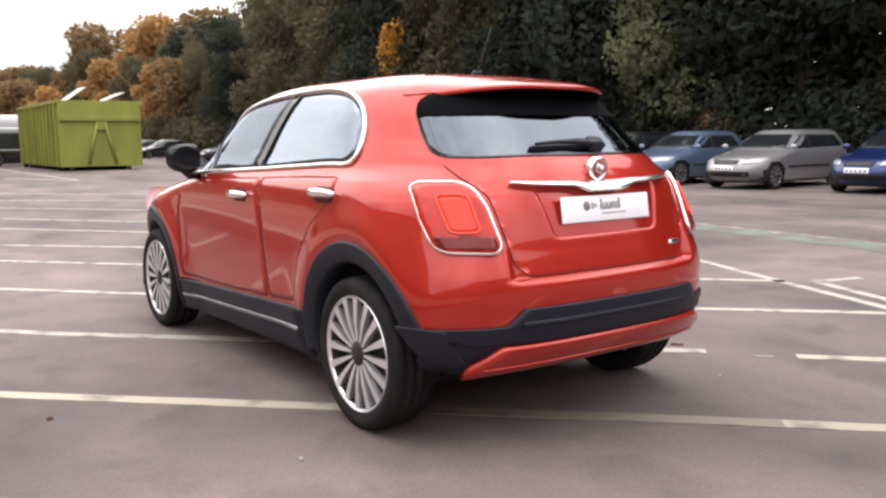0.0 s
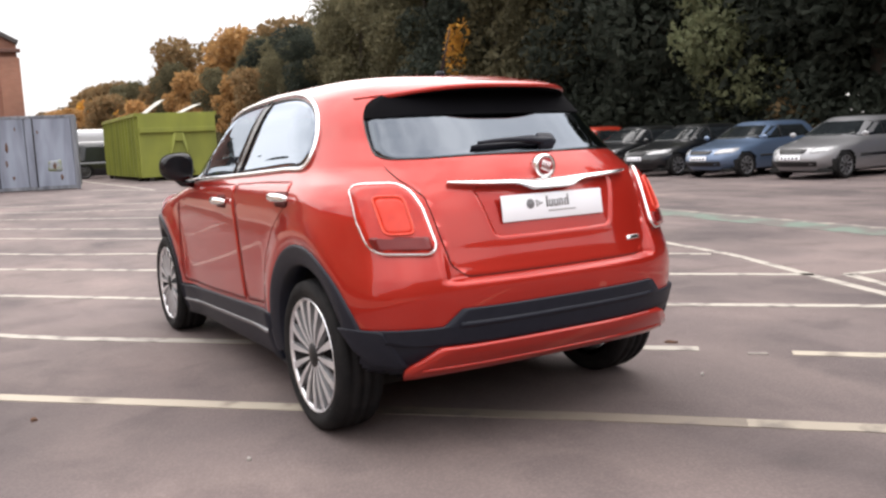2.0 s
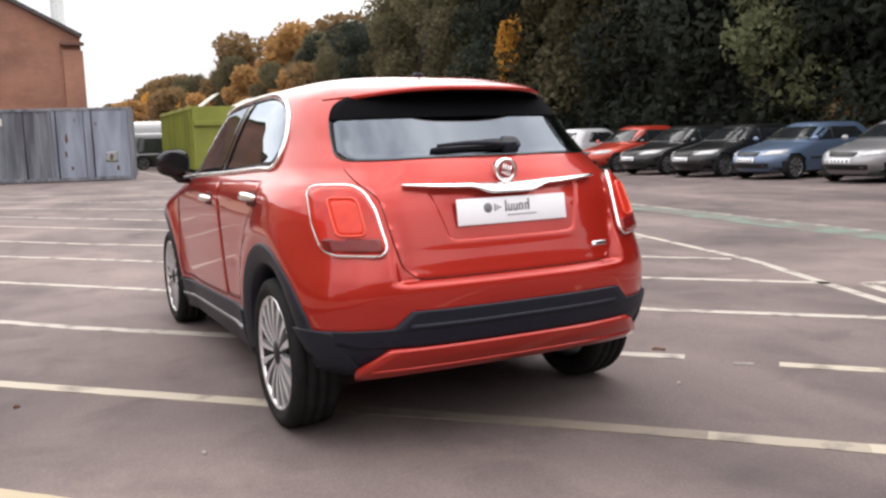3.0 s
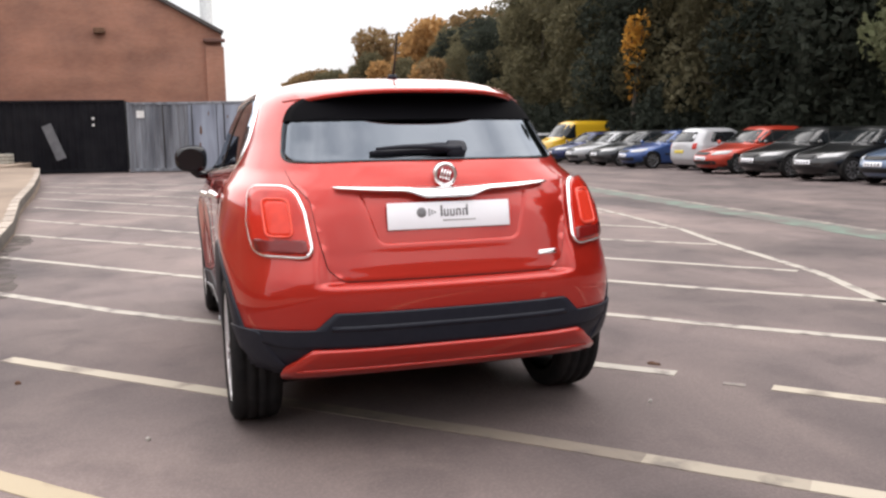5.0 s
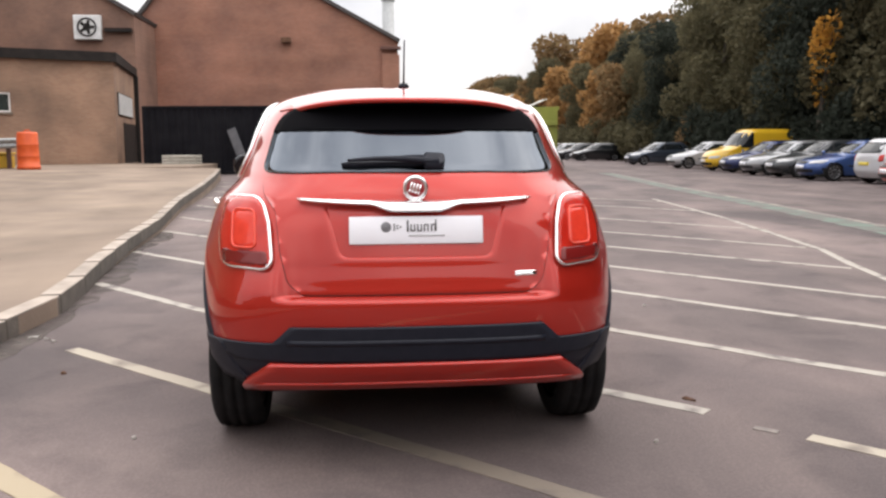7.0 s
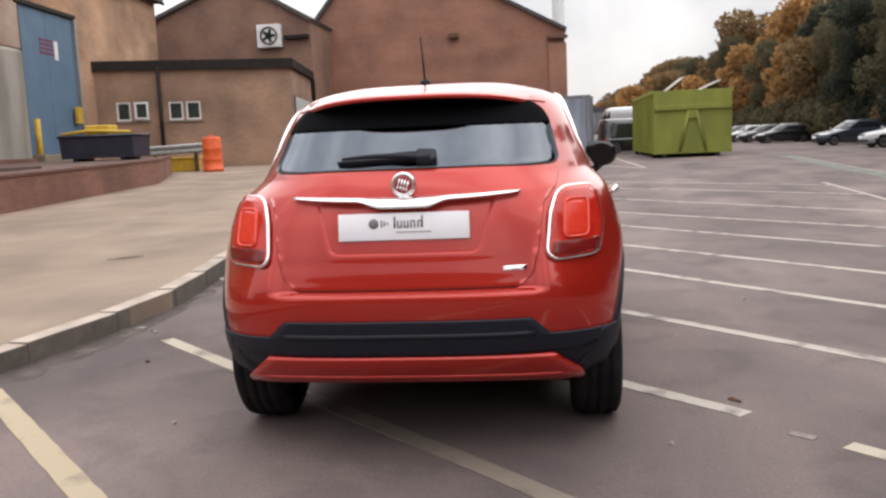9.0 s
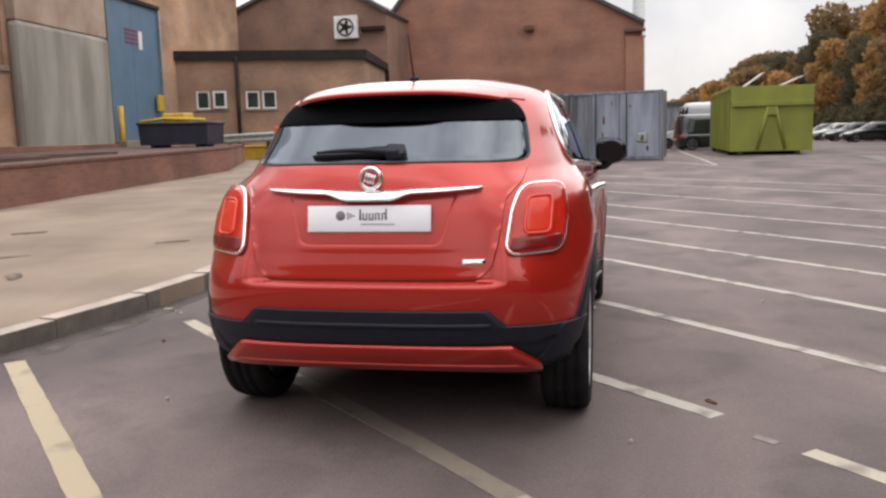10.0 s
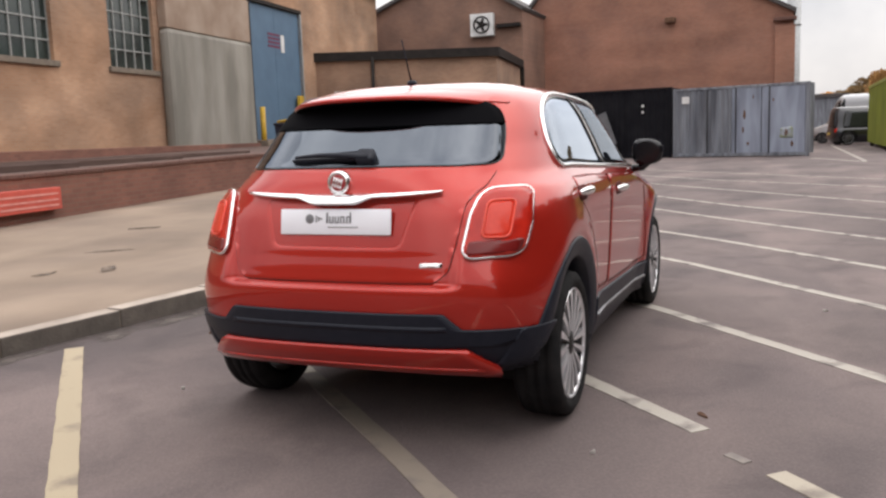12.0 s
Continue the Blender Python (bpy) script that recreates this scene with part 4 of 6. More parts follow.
EDGE = [(-3.4, -9.0), (-3.05, -3.0), (-2.84, 0.0), (-2.68, 1.0), (-2.55, 1.9), (-2.51, 2.6), (-2.60, 3.5), (-2.74, 4.4), (-2.98, 6.5), (-3.18, 9.0), (-3.70, 13.0), (-4.15, 18.0), (-4.75, 23.5), (-5.45, 29.0)]
ap = bmesh.new()
rows = []
for x, y in EDGE:
    west = -20.0
    cols = [x, x - 0.14, x - 0.5, x - 1.5] + [x - 1.5 + (west - x + 1.5) * k / 8 for k in range(1, 9)]
    rows.append([ap.verts.new((x, y, -0.05))] + [ap.verts.new((c, y, apron_z(c, y) - (0.0 if c != x else 0.006))) for c in cols])
rows.append([ap.verts.new((v.co.x, 29.02, -0.05)) for v in rows[-1]])
for a, b in zip(rows, rows[1:]):
    for k in range(len(a) - 1):
        ap.faces.new((a[k], b[k], b[k + 1], a[k + 1]))
bmesh.ops.recalc_face_normals(ap, faces=ap.faces)
tagged(part("pavement", ap, M_CONCRETE, smooth=False), "pale buff concrete apron above the car park", "pavement", kind="structure")
# the apron runs on behind its end to the buildings
tagged(part("pavement_back", box(-20, -6.6, 28.9, 38, 0.0, 0.50), M_CONCRETE, smooth=False), "buff concrete yard", "pavement", kind="structure")

kerb = thing("kerb", "weathered concrete kerb stones along the apron", "kerb", kind="structure")
path = []
for a, b in zip(EDGE, EDGE[1:]):
    k = max(1, int(math.dist(a, b) / 0.1))
    path += [(a[0] + (b[0] - a[0]) * i / k, a[1] + (b[1] - a[1]) * i / k) for i in range(k)]
acc, stones = 0.0, []
seg = [path[0]]
for p in path[1:]:
    acc += math.dist(seg[-1], p)
    seg.append(p)
    if acc > 0.9:
        stones.append((seg[0], seg[-1]))
        seg, acc = [p], 0.0
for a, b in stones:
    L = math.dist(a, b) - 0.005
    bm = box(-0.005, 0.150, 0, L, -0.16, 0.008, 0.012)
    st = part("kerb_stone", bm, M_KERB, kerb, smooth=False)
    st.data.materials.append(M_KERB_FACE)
    # faces that do not look up take the darker colour, shade included
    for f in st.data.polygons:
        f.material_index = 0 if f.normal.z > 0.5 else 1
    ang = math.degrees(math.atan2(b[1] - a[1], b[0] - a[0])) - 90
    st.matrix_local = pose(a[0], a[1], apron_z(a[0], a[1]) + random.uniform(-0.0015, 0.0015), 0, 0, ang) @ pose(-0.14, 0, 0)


# ---- buildings ----
def brick(name, a, b, mortar, axis="x", soot=0.5):
    """Brickwork: courses of 75 mm with stained, weathered colour over metres."""
    m = bpy.data.materials.new(name)
    m.use_nodes = True
    n, l = m.node_tree.nodes, m.node_tree.links
    bs = n["Principled BSDF"]
    bs.inputs["Roughness"].default_value = 0.92
    tc, sep, com = n.new("ShaderNodeTexCoord"), n.new("ShaderNodeSeparateXYZ"), n.new("ShaderNodeCombineXYZ")
    l.new(tc.outputs["Object"], sep.inputs[0])
    l.new(sep.outputs["X" if axis == "x" else "Y"], com.inputs["X"])
    l.new(sep.outputs["Z"], com.inputs["Y"])
    br = n.new("ShaderNodeTexBrick")
    br.inputs["Color1"].default_value, br.inputs["Color2"].default_value, br.inputs["Mortar"].default_value = rgb(a), rgb(b), rgb(mortar)
    br.inputs["Scale"].default_value, br.inputs["Brick Width"].default_value, br.inputs["Row Height"].default_value = 1.0, 0.225, 0.075
    br.inputs["Mortar Size"].default_value = 0.006
    l.new(com.outputs[0], br.inputs["Vector"])
    big = n.new("ShaderNodeTexNoise")
    big.inputs["Scale"].default_value, big.inputs["Detail"].default_value = 0.45, 9.0
    l.new(tc.outputs["Object"], big.inputs["Vector"])
    rp = n.new("ShaderNodeValToRGB")
    rp.color_ramp.elements[0].position, rp.color_ramp.elements[0].color = 0.33, rgb((1 - soot,) * 3)
    rp.color_ramp.elements[1].position, rp.color_ramp.elements[1].color = 0.62, rgb((1.12, 1.08, 1.02))
    l.new(big.outputs["Fac"], rp.inputs["Fac"])
    mu = n.new("ShaderNodeMix")
    mu.data_type, mu.blend_type = "RGBA", "MULTIPLY"
    mu.inputs["Factor"].default_value = 1.0
    l.new(br.outputs["Color"], mu.inputs["A"])
    l.new(rp.outputs["Color"], mu.inputs["B"])
    l.new(mu.outputs["Result"], bs.inputs["Base Color"])
    bp = n.new("ShaderNodeBump")
    bp.inputs["Strength"].default_value, bp.inputs["Distance"].default_value = 0.5, 0.01
    l.new(br.outputs["Fac"], bp.inputs["Height"])
    bp.invert = True
    l.new(bp.outputs["Normal"], bs.inputs["Normal"])
    return m


M_BRICK_BUFF = brick("buff_orange_brick", (0.476, 0.301, 0.199), (0.420, 0.256, 0.164), (0.392, 0.315, 0.245), "y", 0.30)
M_BRICK_RED = brick("red_brown_brick", (0.345, 0.172, 0.125), (0.296, 0.144, 0.104), (0.296, 0.211, 0.169), "x", 0.22)
M_BRICK_BROWN = brick("brown_brick", (0.261, 0.150, 0.113), (0.222, 0.126, 0.095), (0.233, 0.176, 0.148), "x", 0.30)
M_BRICK_FLAT = brick("stained_brown_brick", (0.369, 0.236, 0.166), (0.318, 0.195, 0.139), (0.332, 0.258, 0.207), "x", 0.40)
M_BRICK_LOW = brick("low_wall_brick", (0.230, 0.104, 0.079), (0.184, 0.083, 0.065), (0.189, 0.126, 0.104), "y", 0.40)
weather(M_BRICK_BUFF, 0.42, (1, 0.8, 1.5), 0, (0.80, 0.74, 0.70), (1.12, 1.12, 1.14))
weather(M_BRICK_RED, 0.5, (0.3, 1, 1.3), 0, (0.86, 0.82, 0.80), (1.10, 1.08, 1.08))
M_STAINED = surface("stained_buff_cement", (0.389, 0.302, 0.238), (0.274, 0.194, 0.144), rough=0.9, scale=0.9, detail=12, bump=0.3, bump_scale=40)
M_COPING = surface("brick_coping", (0.17, 0.085, 0.066), (0.11, 0.060, 0.050), rough=0.9, scale=6, bump=0.4, bump_scale=60)
M_ROOF = surface("dark_slate_roof", (0.055, 0.050, 0.050), (0.085, 0.075, 0.072), rough=0.8, scale=5, bump=0.3, bump_scale=25)
M_FASCIA = surface("dark_fascia_board", (0.0165, 0.0138, 0.0132), (0.0275, 0.0231, 0.0209), rough=0.7, scale=4)
M_FASCIA.node_tree.nodes["Principled BSDF"].inputs["Specular IOR Level"].default_value = 0.2
M_RENDER = surface("grey_cement_render", (0.330, 0.311, 0.274), (0.203, 0.191, 0.165), rough=0.9, scale=0.8, detail=10, bump=0.3, bump_scale=30, stretch=(1.0, 1.3, 0.30), spread=(0.36, 0.62))
M_BLUE_DOOR = surface("blue_painted_steel", (0.098, 0.174, 0.264), (0.081, 0.145, 0.225), rough=0.55, scale=1.2, bump=0.15, bump_scale=20)
M_WHITE = surface("white_paint", (0.78, 0.78, 0.77), (0.66, 0.66, 0.65), rough=0.5, scale=4)
M_DARK_GLASS = surface("dark_window_glass", (0.018, 0.028, 0.028), (0.035, 0.05, 0.045), rough=0.12, scale=2)
M_STEEL_GREY = surface("grey_window_steel", (0.345, 0.360, 0.345), (0.255, 0.262, 0.255), rough=0.6, scale=10)
M_SILL = surface("concrete_sill", (0.225, 0.184, 0.143), (0.165, 0.135, 0.109), rough=0.9, scale=5, bump=0.3, bump_scale=50)
M_CONT_GREY = surface("grey_container_paint", (0.2419, 0.2624, 0.2960), (0.1279, 0.1410, 0.1681), rough=0.6, scale=0.9, detail=12, bump=0.2, bump_scale=25, stretch=(2.2, 2.2, 0.25))
M_CONT_BLUE = surface("pale_blue_panel_paint", (0.3016, 0.3408, 0.4136), (0.2168, 0.2496, 0.3080), rough=0.55, scale=0.8, detail=12, bump=0.15, bump_scale=25, stretch=(1.6, 1.6, 0.4))
weather(M_CONT_BLUE, 1.1, (2.4, 2.4, 0.30), 0, (0.74, 0.72, 0.74), (1.12, 1.11, 1.12))
weather(M_CONT_GREY, 1.6, (3.0, 3.0, 0.25), 0, (0.66, 0.64, 0.64), (1.14, 1.13, 1.12))
M_GREEN_MARK = surface("faded_green_mark", (0.26, 0.29, 0.13), (0.30, 0.33, 0.37), rough=0.6, scale=3.5, spread=(0.40, 0.56))
M_CONT_BLACK = surface("black_container_paint", (0.006, 0.006, 0.009), (0.012, 0.012, 0.015), rough=0.8, scale=1.5)
M_CONT_BLACK.node_tree.nodes["Principled BSDF"].inputs["Specular IOR Level"].default_value = 0.15
M_RUST = surface("rust_stain", (0.10, 0.05, 0.03), (0.16, 0.085, 0.05), rough=0.9, scale=9, bump=0.3, bump_scale=60)
M_SKIP = surface("lime_green_skip_paint", (0.267, 0.291, 0.045), (0.189, 0.209, 0.037), rough=0.6, scale=0.9, detail=10, bump=0.2, bump_scale=25, stretch=(1, 1, 0.4))
M_SKIP_LID = surface("pale_skip_lid", (0.55, 0.53, 0.47), (0.40, 0.38, 0.33), rough=0.6, scale=2)
M_ORANGE = surface("orange_barrier_plastic", (0.72, 0.12, 0.025), (0.62, 0.09, 0.02), rough=0.5, scale=4)
M_NAVY = surface("navy_painted_steel", (0.012, 0.016, 0.032), (0.022, 0.026, 0.045), rough=0.5, scale=2)
M_YELLOW = surface("yellow_paint", (0.62, 0.40, 0.03), (0.50, 0.31, 0.03), rough=0.55, scale=4)
M_GALV = surface("galvanised_steel", (0.42, 0.43, 0.43), (0.30, 0.31, 0.31), rough=0.45, metal=0.5, scale=8)
M_BANNER = surface("red_safety_board", (0.62, 0.10, 0.07), (0.52, 0.085, 0.06), rough=0.5, scale=6)
M_TIMBER = surface("dark_weathered_timber", (0.075, 0.045, 0.038), (0.12, 0.075, 0.06), rough=0.9, scale=3, bump=0.4, bump_scale=30, stretch=(4, 0.4, 4))
M_MAROON = surface("maroon_print", (0.16, 0.03, 0.08), rough=0.6, scale=5)


def holed_wall(us, zs, holes, thick):
    """A wall in its own y-z plane, outside at x = 0, with openings that go through it."""
    cu = sorted({us[0], us[1], *[h[0] for h in holes], *[h[1] for h in holes]})
    cz = sorted({zs[0], zs[1], *[h[2] for h in holes], *[h[3] for h in holes]})
    bm = bmesh.new()
    for a, b in zip(cu, cu[1:]):
        for c, d in zip(cz, cz[1:]):
            open_ = any(h[0] <= (a + b) / 2 <= h[1] and h[2] <= (c + d) / 2 <= h[3] for h in holes)
            if not open_:
                box(-thick, 0, a, b, c, d, 0, bm)
    bmesh.ops.remove_doubles(bm, verts=bm.verts, dist=1e-4)
    return bm


def steel_window(parent, y0, y1, z0, z1, cols, rows, depth=-0.18):
    w = part("window", box(depth - 0.01, depth, y0, y1, z0, z1), M_DARK_GLASS, parent, "steel-framed factory window with dark panes", False)
    for i in range(cols + 1):
        y = y0 + (y1 - y0) * i / cols
        part("glazing_bar", box(depth, depth + 0.05, y - 0.022, y + 0.022, z0, z1), M_STEEL_GREY, w, smooth=False)
    for k in range(rows + 1):
        z = z0 + (z1 - z0) * k / rows
        part("glazing_bar", box(depth + 0.004, depth + 0.055, y0, y1, z - 0.022, z + 0.022), M_STEEL_GREY, w, smooth=False)
    part("window_sill", box(-0.22, 0.10, y0 - 0.12, y1 + 0.12, z0 - 0.17, z0 - 0.004, 0.015), M_SILL, w, smooth=False)
    return w


LEFT = pose(-17.9, 19.3, 0, 0, 0, 5.14)
hall = thing("workshop_building", "buff brick workshop with steel windows and tall blue door", "building", LEFT)
holes = [(-7.2, -4.30, 3.80, 6.7), (-1.85, 0.50, 3.80, 6.7), (7.05, 11.75, 1.40, 7.05)]
part("wall", holed_wall((-22, 21.8), (0, 9.3), holes, 0.35), M_BRICK_BUFF, hall, "buff-orange weathered brick wall", False)
part("end_wall", box(-12, -0.352, 21.45, 21.8, 0, 9.3), M_BRICK_BROWN, hall, smooth=False)
part("roof", box(-12.4, 0.35, -22.3, 22.3, 9.3, 9.55, 0.03), M_ROOF, hall, smooth=False)
part("gutter", tube([(0.36, -22, 9.28), (0.36, 22.2, 9.28)], 0.09, 8), M_FASCIA, hall)
steel_window(hall, -7.2, -4.30, 3.80, 6.7, 6, 5)
steel_window(hall, -1.85, 0.50, 3.80, 6.7, 5, 5)
pier = part("rendered_pier", box(0.0, 0.42, 0.70, 6.45, 0.9, 5.25, 0.16), M_RENDER, hall, "grey cement-rendered buttress", False)
part("pier_cap", box(0.0, 0.34, 0.75, 6.45, 5.254, 6.9, 0.04), M_STAINED, hall, "stained concrete patch over the buttress", False)
part("plinth", box(0.0, 0.55, -21, 6.4, 0.85, 1.28, 0.02), M_BRICK_LOW, hall, "dark brick plinth", False)
bd_ = part("blue_door", box(-0.16, -0.10, 7.05, 11.75, 1.40, 7.05), M_BLUE_DOOR, hall, "tall blue steel door", False)
part("door_seam", box(-0.10, -0.094, 9.38, 9.41, 1.45, 7.0), M_BLUE_DOOR, bd_, smooth=False)
part("door_frame", box(-0.10, 0.06, 6.88, 7.05, 1.3, 7.2, 0.01), M_FASCIA, hall, smooth=False)
part("door_frame", box(-0.10, 0.03, 6.88, 11.9, 7.05, 7.22, 0.01), M_FASCIA, hall, smooth=False)
part("door_frame", box(-0.10, 0.03, 11.75, 11.9, 1.3, 7.05, 0.01), M_GALV, hall, smooth=False)
part("door_notice", box(-0.10, -0.085, 9.95, 10.25, 5.20, 5.95), M_WHITE, bd_, "white notice", False)
for k in range(4):
    part("notice_bar", box(-0.10, -0.085, 8.75, 9.85, 5.35 + 0.17 * k, 5.44 + 0.17 * k), M_MAROON, bd_, smooth=False)
part("door_post", tube([(0.25, 7.25, 0.9), (0.25, 7.25, 2.75)], 0.11, 12), M_YELLOW, hall, "yellow guard post")
part("door_box", box(0.0, 0.14, 11.05, 11.5, 2.65, 3.35, 0.02), M_YELLOW, hall, "yellow switch box", False)
part("step", box(0.0, 0.6, 6.9, 9.3, 0.9, 1.38, 0.03), M_SILL, hall, smooth=False)

ang = math.degrees(math.atan2(35.74 - 32.48, -11.05 + 19.2))
lean = thing("flat_roofed_building", "single-storey stained brown brick building with dark flat roof", "building", pose(-19.2, 32.48, 0, 0, 0, ang))
wl_ = 8.78
fh = [(0.95, 1.55, 2.76, 3.60), (1.68, 2.33, 2.76, 3.60), (3.20, 3.82, 2.74, 3.57), (3.96, 4.60, 2.74, 3.57)]
fw = holed_wall((0, wl_), (0, 5.0), fh, 0.30)
bmesh.ops.transform(fw, matrix=pose(0, 0, 0, 0, 0, -90), verts=fw.verts)
part("wall", fw, M_BRICK_FLAT, lean, "stained brown brick front wall", False)
SIDE = lean.matrix_basis.inverted() @ pose(-11.05, 35.74, 0, 0, 0, 97.9)
part("side_wall", box(0.12, 8.2, 0.0, 0.30, 0, 5.0), M_BRICK_FLAT, lean, smooth=False).matrix_local = SIDE
part("roof_fascia", prism([(-19.75, 32.05), (-10.85, 35.58), (-12.05, 43.95), (-19.9, 43.95)], 5.0, 5.42), M_FASCIA, lean, "dark flat roof edge", False).matrix_local = lean.matrix_basis.inverted()
for i, (a, b, c, d) in enumerate(fh):
    w = part("window", box(a, b, 0.10, 0.11, c, d), M_DARK_GLASS, lean, "small white-framed window", False)
    for fx0, fx1, fz0, fz1 in ((a, a + 0.07, c, d), (b - 0.07, b, c, d), (a + 0.07, b - 0.07, c, c + 0.07), (a + 0.07, b - 0.07, d - 0.07, d)):
        part("window_frame", box(fx0, fx1, 0.02, 0.10, fz0, fz1, 0.008), M_WHITE, w, smooth=False)
    part("window_sill", box(a - 0.08, b + 0.08, -0.07, 0.06, c - 0.10, c - 0.004, 0.01), M_SILL, w, smooth=False)
    if i == 1:
        sash = part("open_sash", box(a + 0.05, b - 0.02, -0.20, -0.15, c + 0.05, d - 0.02, 0.01), M_WHITE, w, "tilted open white sash", False)
        part("sash_pane", box(a + 0.13, b - 0.10, -0.206, -0.144, c + 0.13, d - 0.10), M_DARK_GLASS, sash, smooth=False)
part("downpipe", tube([(2.85, -0.14, 5.15), (2.85, -0.14, 0.4)], 0.085, 10), M_FASCIA, lean, "dark rainwater pipe")
part("corner_pipe", box(7.6, 7.9, -0.22, -0.02, 0.3, 5.0, 0.03), M_FASCIA, lean, smooth=False).matrix_local = SIDE
lv = part("louvre", box(0.9, 6.2, -0.05, -0.003, 2.7, 3.75), M_FASCIA, lean, "white slatted louvre window", False)
lv.matrix_local = SIDE
for k in range(9):
    part("slat", box(1.0 + 0.58 * k, 1.27 + 0.58 * k, -0.09, -0.05, 2.75, 3.7), M_WHITE, lv, smooth=False)
part("dark_doorway", box(2.6, 7.4, -0.04, -0.003, 0.45, 2.4), M_FASCIA, lean, smooth=False).matrix_local = SIDE


def gable(name, label, outline, y, depth, material, over=0.25):
    """A gabled brick building whose front stands along x at y."""
    g = thing(name, label, "building", pose(0, y, 0))
    bm = bmesh.new()
    f = [bm.verts.new((x, 0, z)) for x, z in outline]
    b = [bm.verts.new((x, depth, z)) for x, z in outline]
    bm.faces.new(f)
    bm.faces.new(b[::-1])
    for i in range(len(f)):
        j = (i + 1) % len(f)
        bm.faces.new((f[i], f[j], b[j], b[i]))
    bmesh.ops.recalc_face_normals(bm, faces=bm.faces)
    part("wall", bm, material, g, "weathered brick gable wall", False)
    top = outline[1:-1]
    for (x0, z0), (x1, z1) in zip(top, top[1:]):
        rb = bmesh.new()
        d = Vector((x1 - x0, 0, z1 - z0)).normalized()
        nn = Vector((-d.z, 0, d.x)) if d.x > 0 else Vector((d.z, 0, -d.x))
        e0, e1 = Vector((x0, 0, z0)) - d * 0.30, Vector((x1, 0, z1)) + d * 0.05
        q = []
        for yy in (-over, depth + over):
            for p, o in ((e0, 0.01), (e1, 0.01), (e1, 0.22), (e0, 0.22)):
                q.append(rb.verts.new(p + nn * o + Vector((0, yy, 0))))
        for fc in ((0, 1, 2, 3), (7, 6, 5, 4), (0, 4, 5, 1), (1, 5, 6, 2), (2, 6, 7, 3), (3, 7, 4, 0)):
            rb.faces.new([q[i] for i in fc])
        bmesh.ops.recalc_face_normals(rb, faces=rb.faces)
        part("roof_slope", rb, M_ROOF, g, "dark slate roof slope", False)
    return g


g1 = gable("rear_workshop", "dark brown brick gabled workshop with wall fan", [(-21.6, 0), (-21.6, 8.60), (-16.4, 10.75), (-12.1, 8.25), (-12.1, 0)], 44.0, 20, M_BRICK_BROWN)
fan = part("wall_fan_housing", box(-15.15, -13.75, -0.35, 0.0, 6.92, 8.20, 0.04), M_WHITE, g1, "white square extractor fan housing", False)
fr_ = part("fan_mouth", lathe([(0.0, 0.001), (-0.02, 0.40), (0.05, 0.46), (0.05, 0.50), (0.0, 0.50)], 28), M_FASCIA, fan, "round black fan mouth")
fr_.matrix_local = pose(-14.45, -0.36, 7.56, 0, 0, -90)
for k in range(5):
    bl = part("fan_blade", box(-0.02, 0.0, 0.06, 0.38, -0.08, 0.08, 0.01), M_FASCIA, fr_, smooth=False)
    bl.matrix_local = pose(0.03, 0, 0, 72 * k, 0, 0)
part("duct", box(-13.6, -12.2, -0.30, 0.0, 7.35, 7.55), M_FASCIA, g1, smooth=False)
g2 = gable("brick_gable_hall", "large red-brown brick hall with gabled slate roof", [(-13.1, 0), (-13.1, 8.65), (-11.3, 10.82), (-5.4, 11.62), (2.25, 7.52), (2.25, 0)], 48.8, 30, M_BRICK_RED)
part("corner_pilaster", box(1.28, 2.34, -0.24, 0.0, 0, 6.78, 0.03), M_BRICK_RED, g2, smooth=False)
part("pilaster_cap", box(1.20, 2.42, -0.32, 0.0, 7.054, 7.25, 0.03), M_COPING, g2, smooth=False)
part("wall_bracket", box(-4.75, -4.15, -0.40, 0.0, 7.40, 7.72, 0.06), M_RUST, g2, "rusty wall bracket", False)
part("gutter_pipe", box(-13.35, -13.0, -0.35, -0.05, 0, 8.6, 0.04), M_FASCIA, g2, smooth=False)
fl = thing("steel_flue", "tall pale steel flue behind the hall", "chimney", pose(2.45, 70, 0))
part("flue_tube", lathe([(0, 0.52), (17, 0.52), (17, 0.46), (16.6, 0.44)], 24), M_GALV, fl).matrix_local = pose(0, 0, 0, 0, -90, 0)
for z in (4.5, 9.0, 13.5):
    part("band", lathe([(-0.06, 0.53), (-0.06, 0.58), (0.06, 0.58), (0.06, 0.53)], 24), M_GALV, fl).matrix_local = pose(0, 0, z, 0, -90, 0)
for x0, x1, y0, y1, z1, mt in ((3.6, 30, 150, 165, 5.4, M_CONT_GREY), (8, 24, 180, 190, 6.5, M_BRICK_FLAT)):
    w_ = thing("distant_shed", "low pale shed far behind the trees", "building")
    part("wall", box(x0, x1, y0, y1, 0, z1), mt, w_, smooth=False)
    part("roof", box(x0 - 0.4, x1 + 0.4, y0 - 0.4, y1 + 0.4, z1, z1 + 0.4), M_ROOF, w_, smooth=False)


# ---- containers and skip ----
def ribbed(length, height, pitch, deep, z0=0.15):
    """A corrugated steel side along x, outside towards -y."""
    bm = bmesh.new()
    n = int(length / pitch)
    rows = []
    for i in range(n + 1):
        x = length * i / n
        for fx, d in ((0.0, 0.0), (0.25, deep), (0.5, deep), (0.75, 0.0)):
            xx = x + fx * length / n
            if xx <= length + 1e-6:
                rows.append((bm.verts.new((xx, d, z0)), bm.verts.new((xx, d, height))))
    for a, b in zip(rows, rows[1:]):
        bm.faces.new((a[0], b[0], b[1], a[1]))
    bmesh.ops.recalc_face_normals(bm, faces=bm.faces)
    return bm


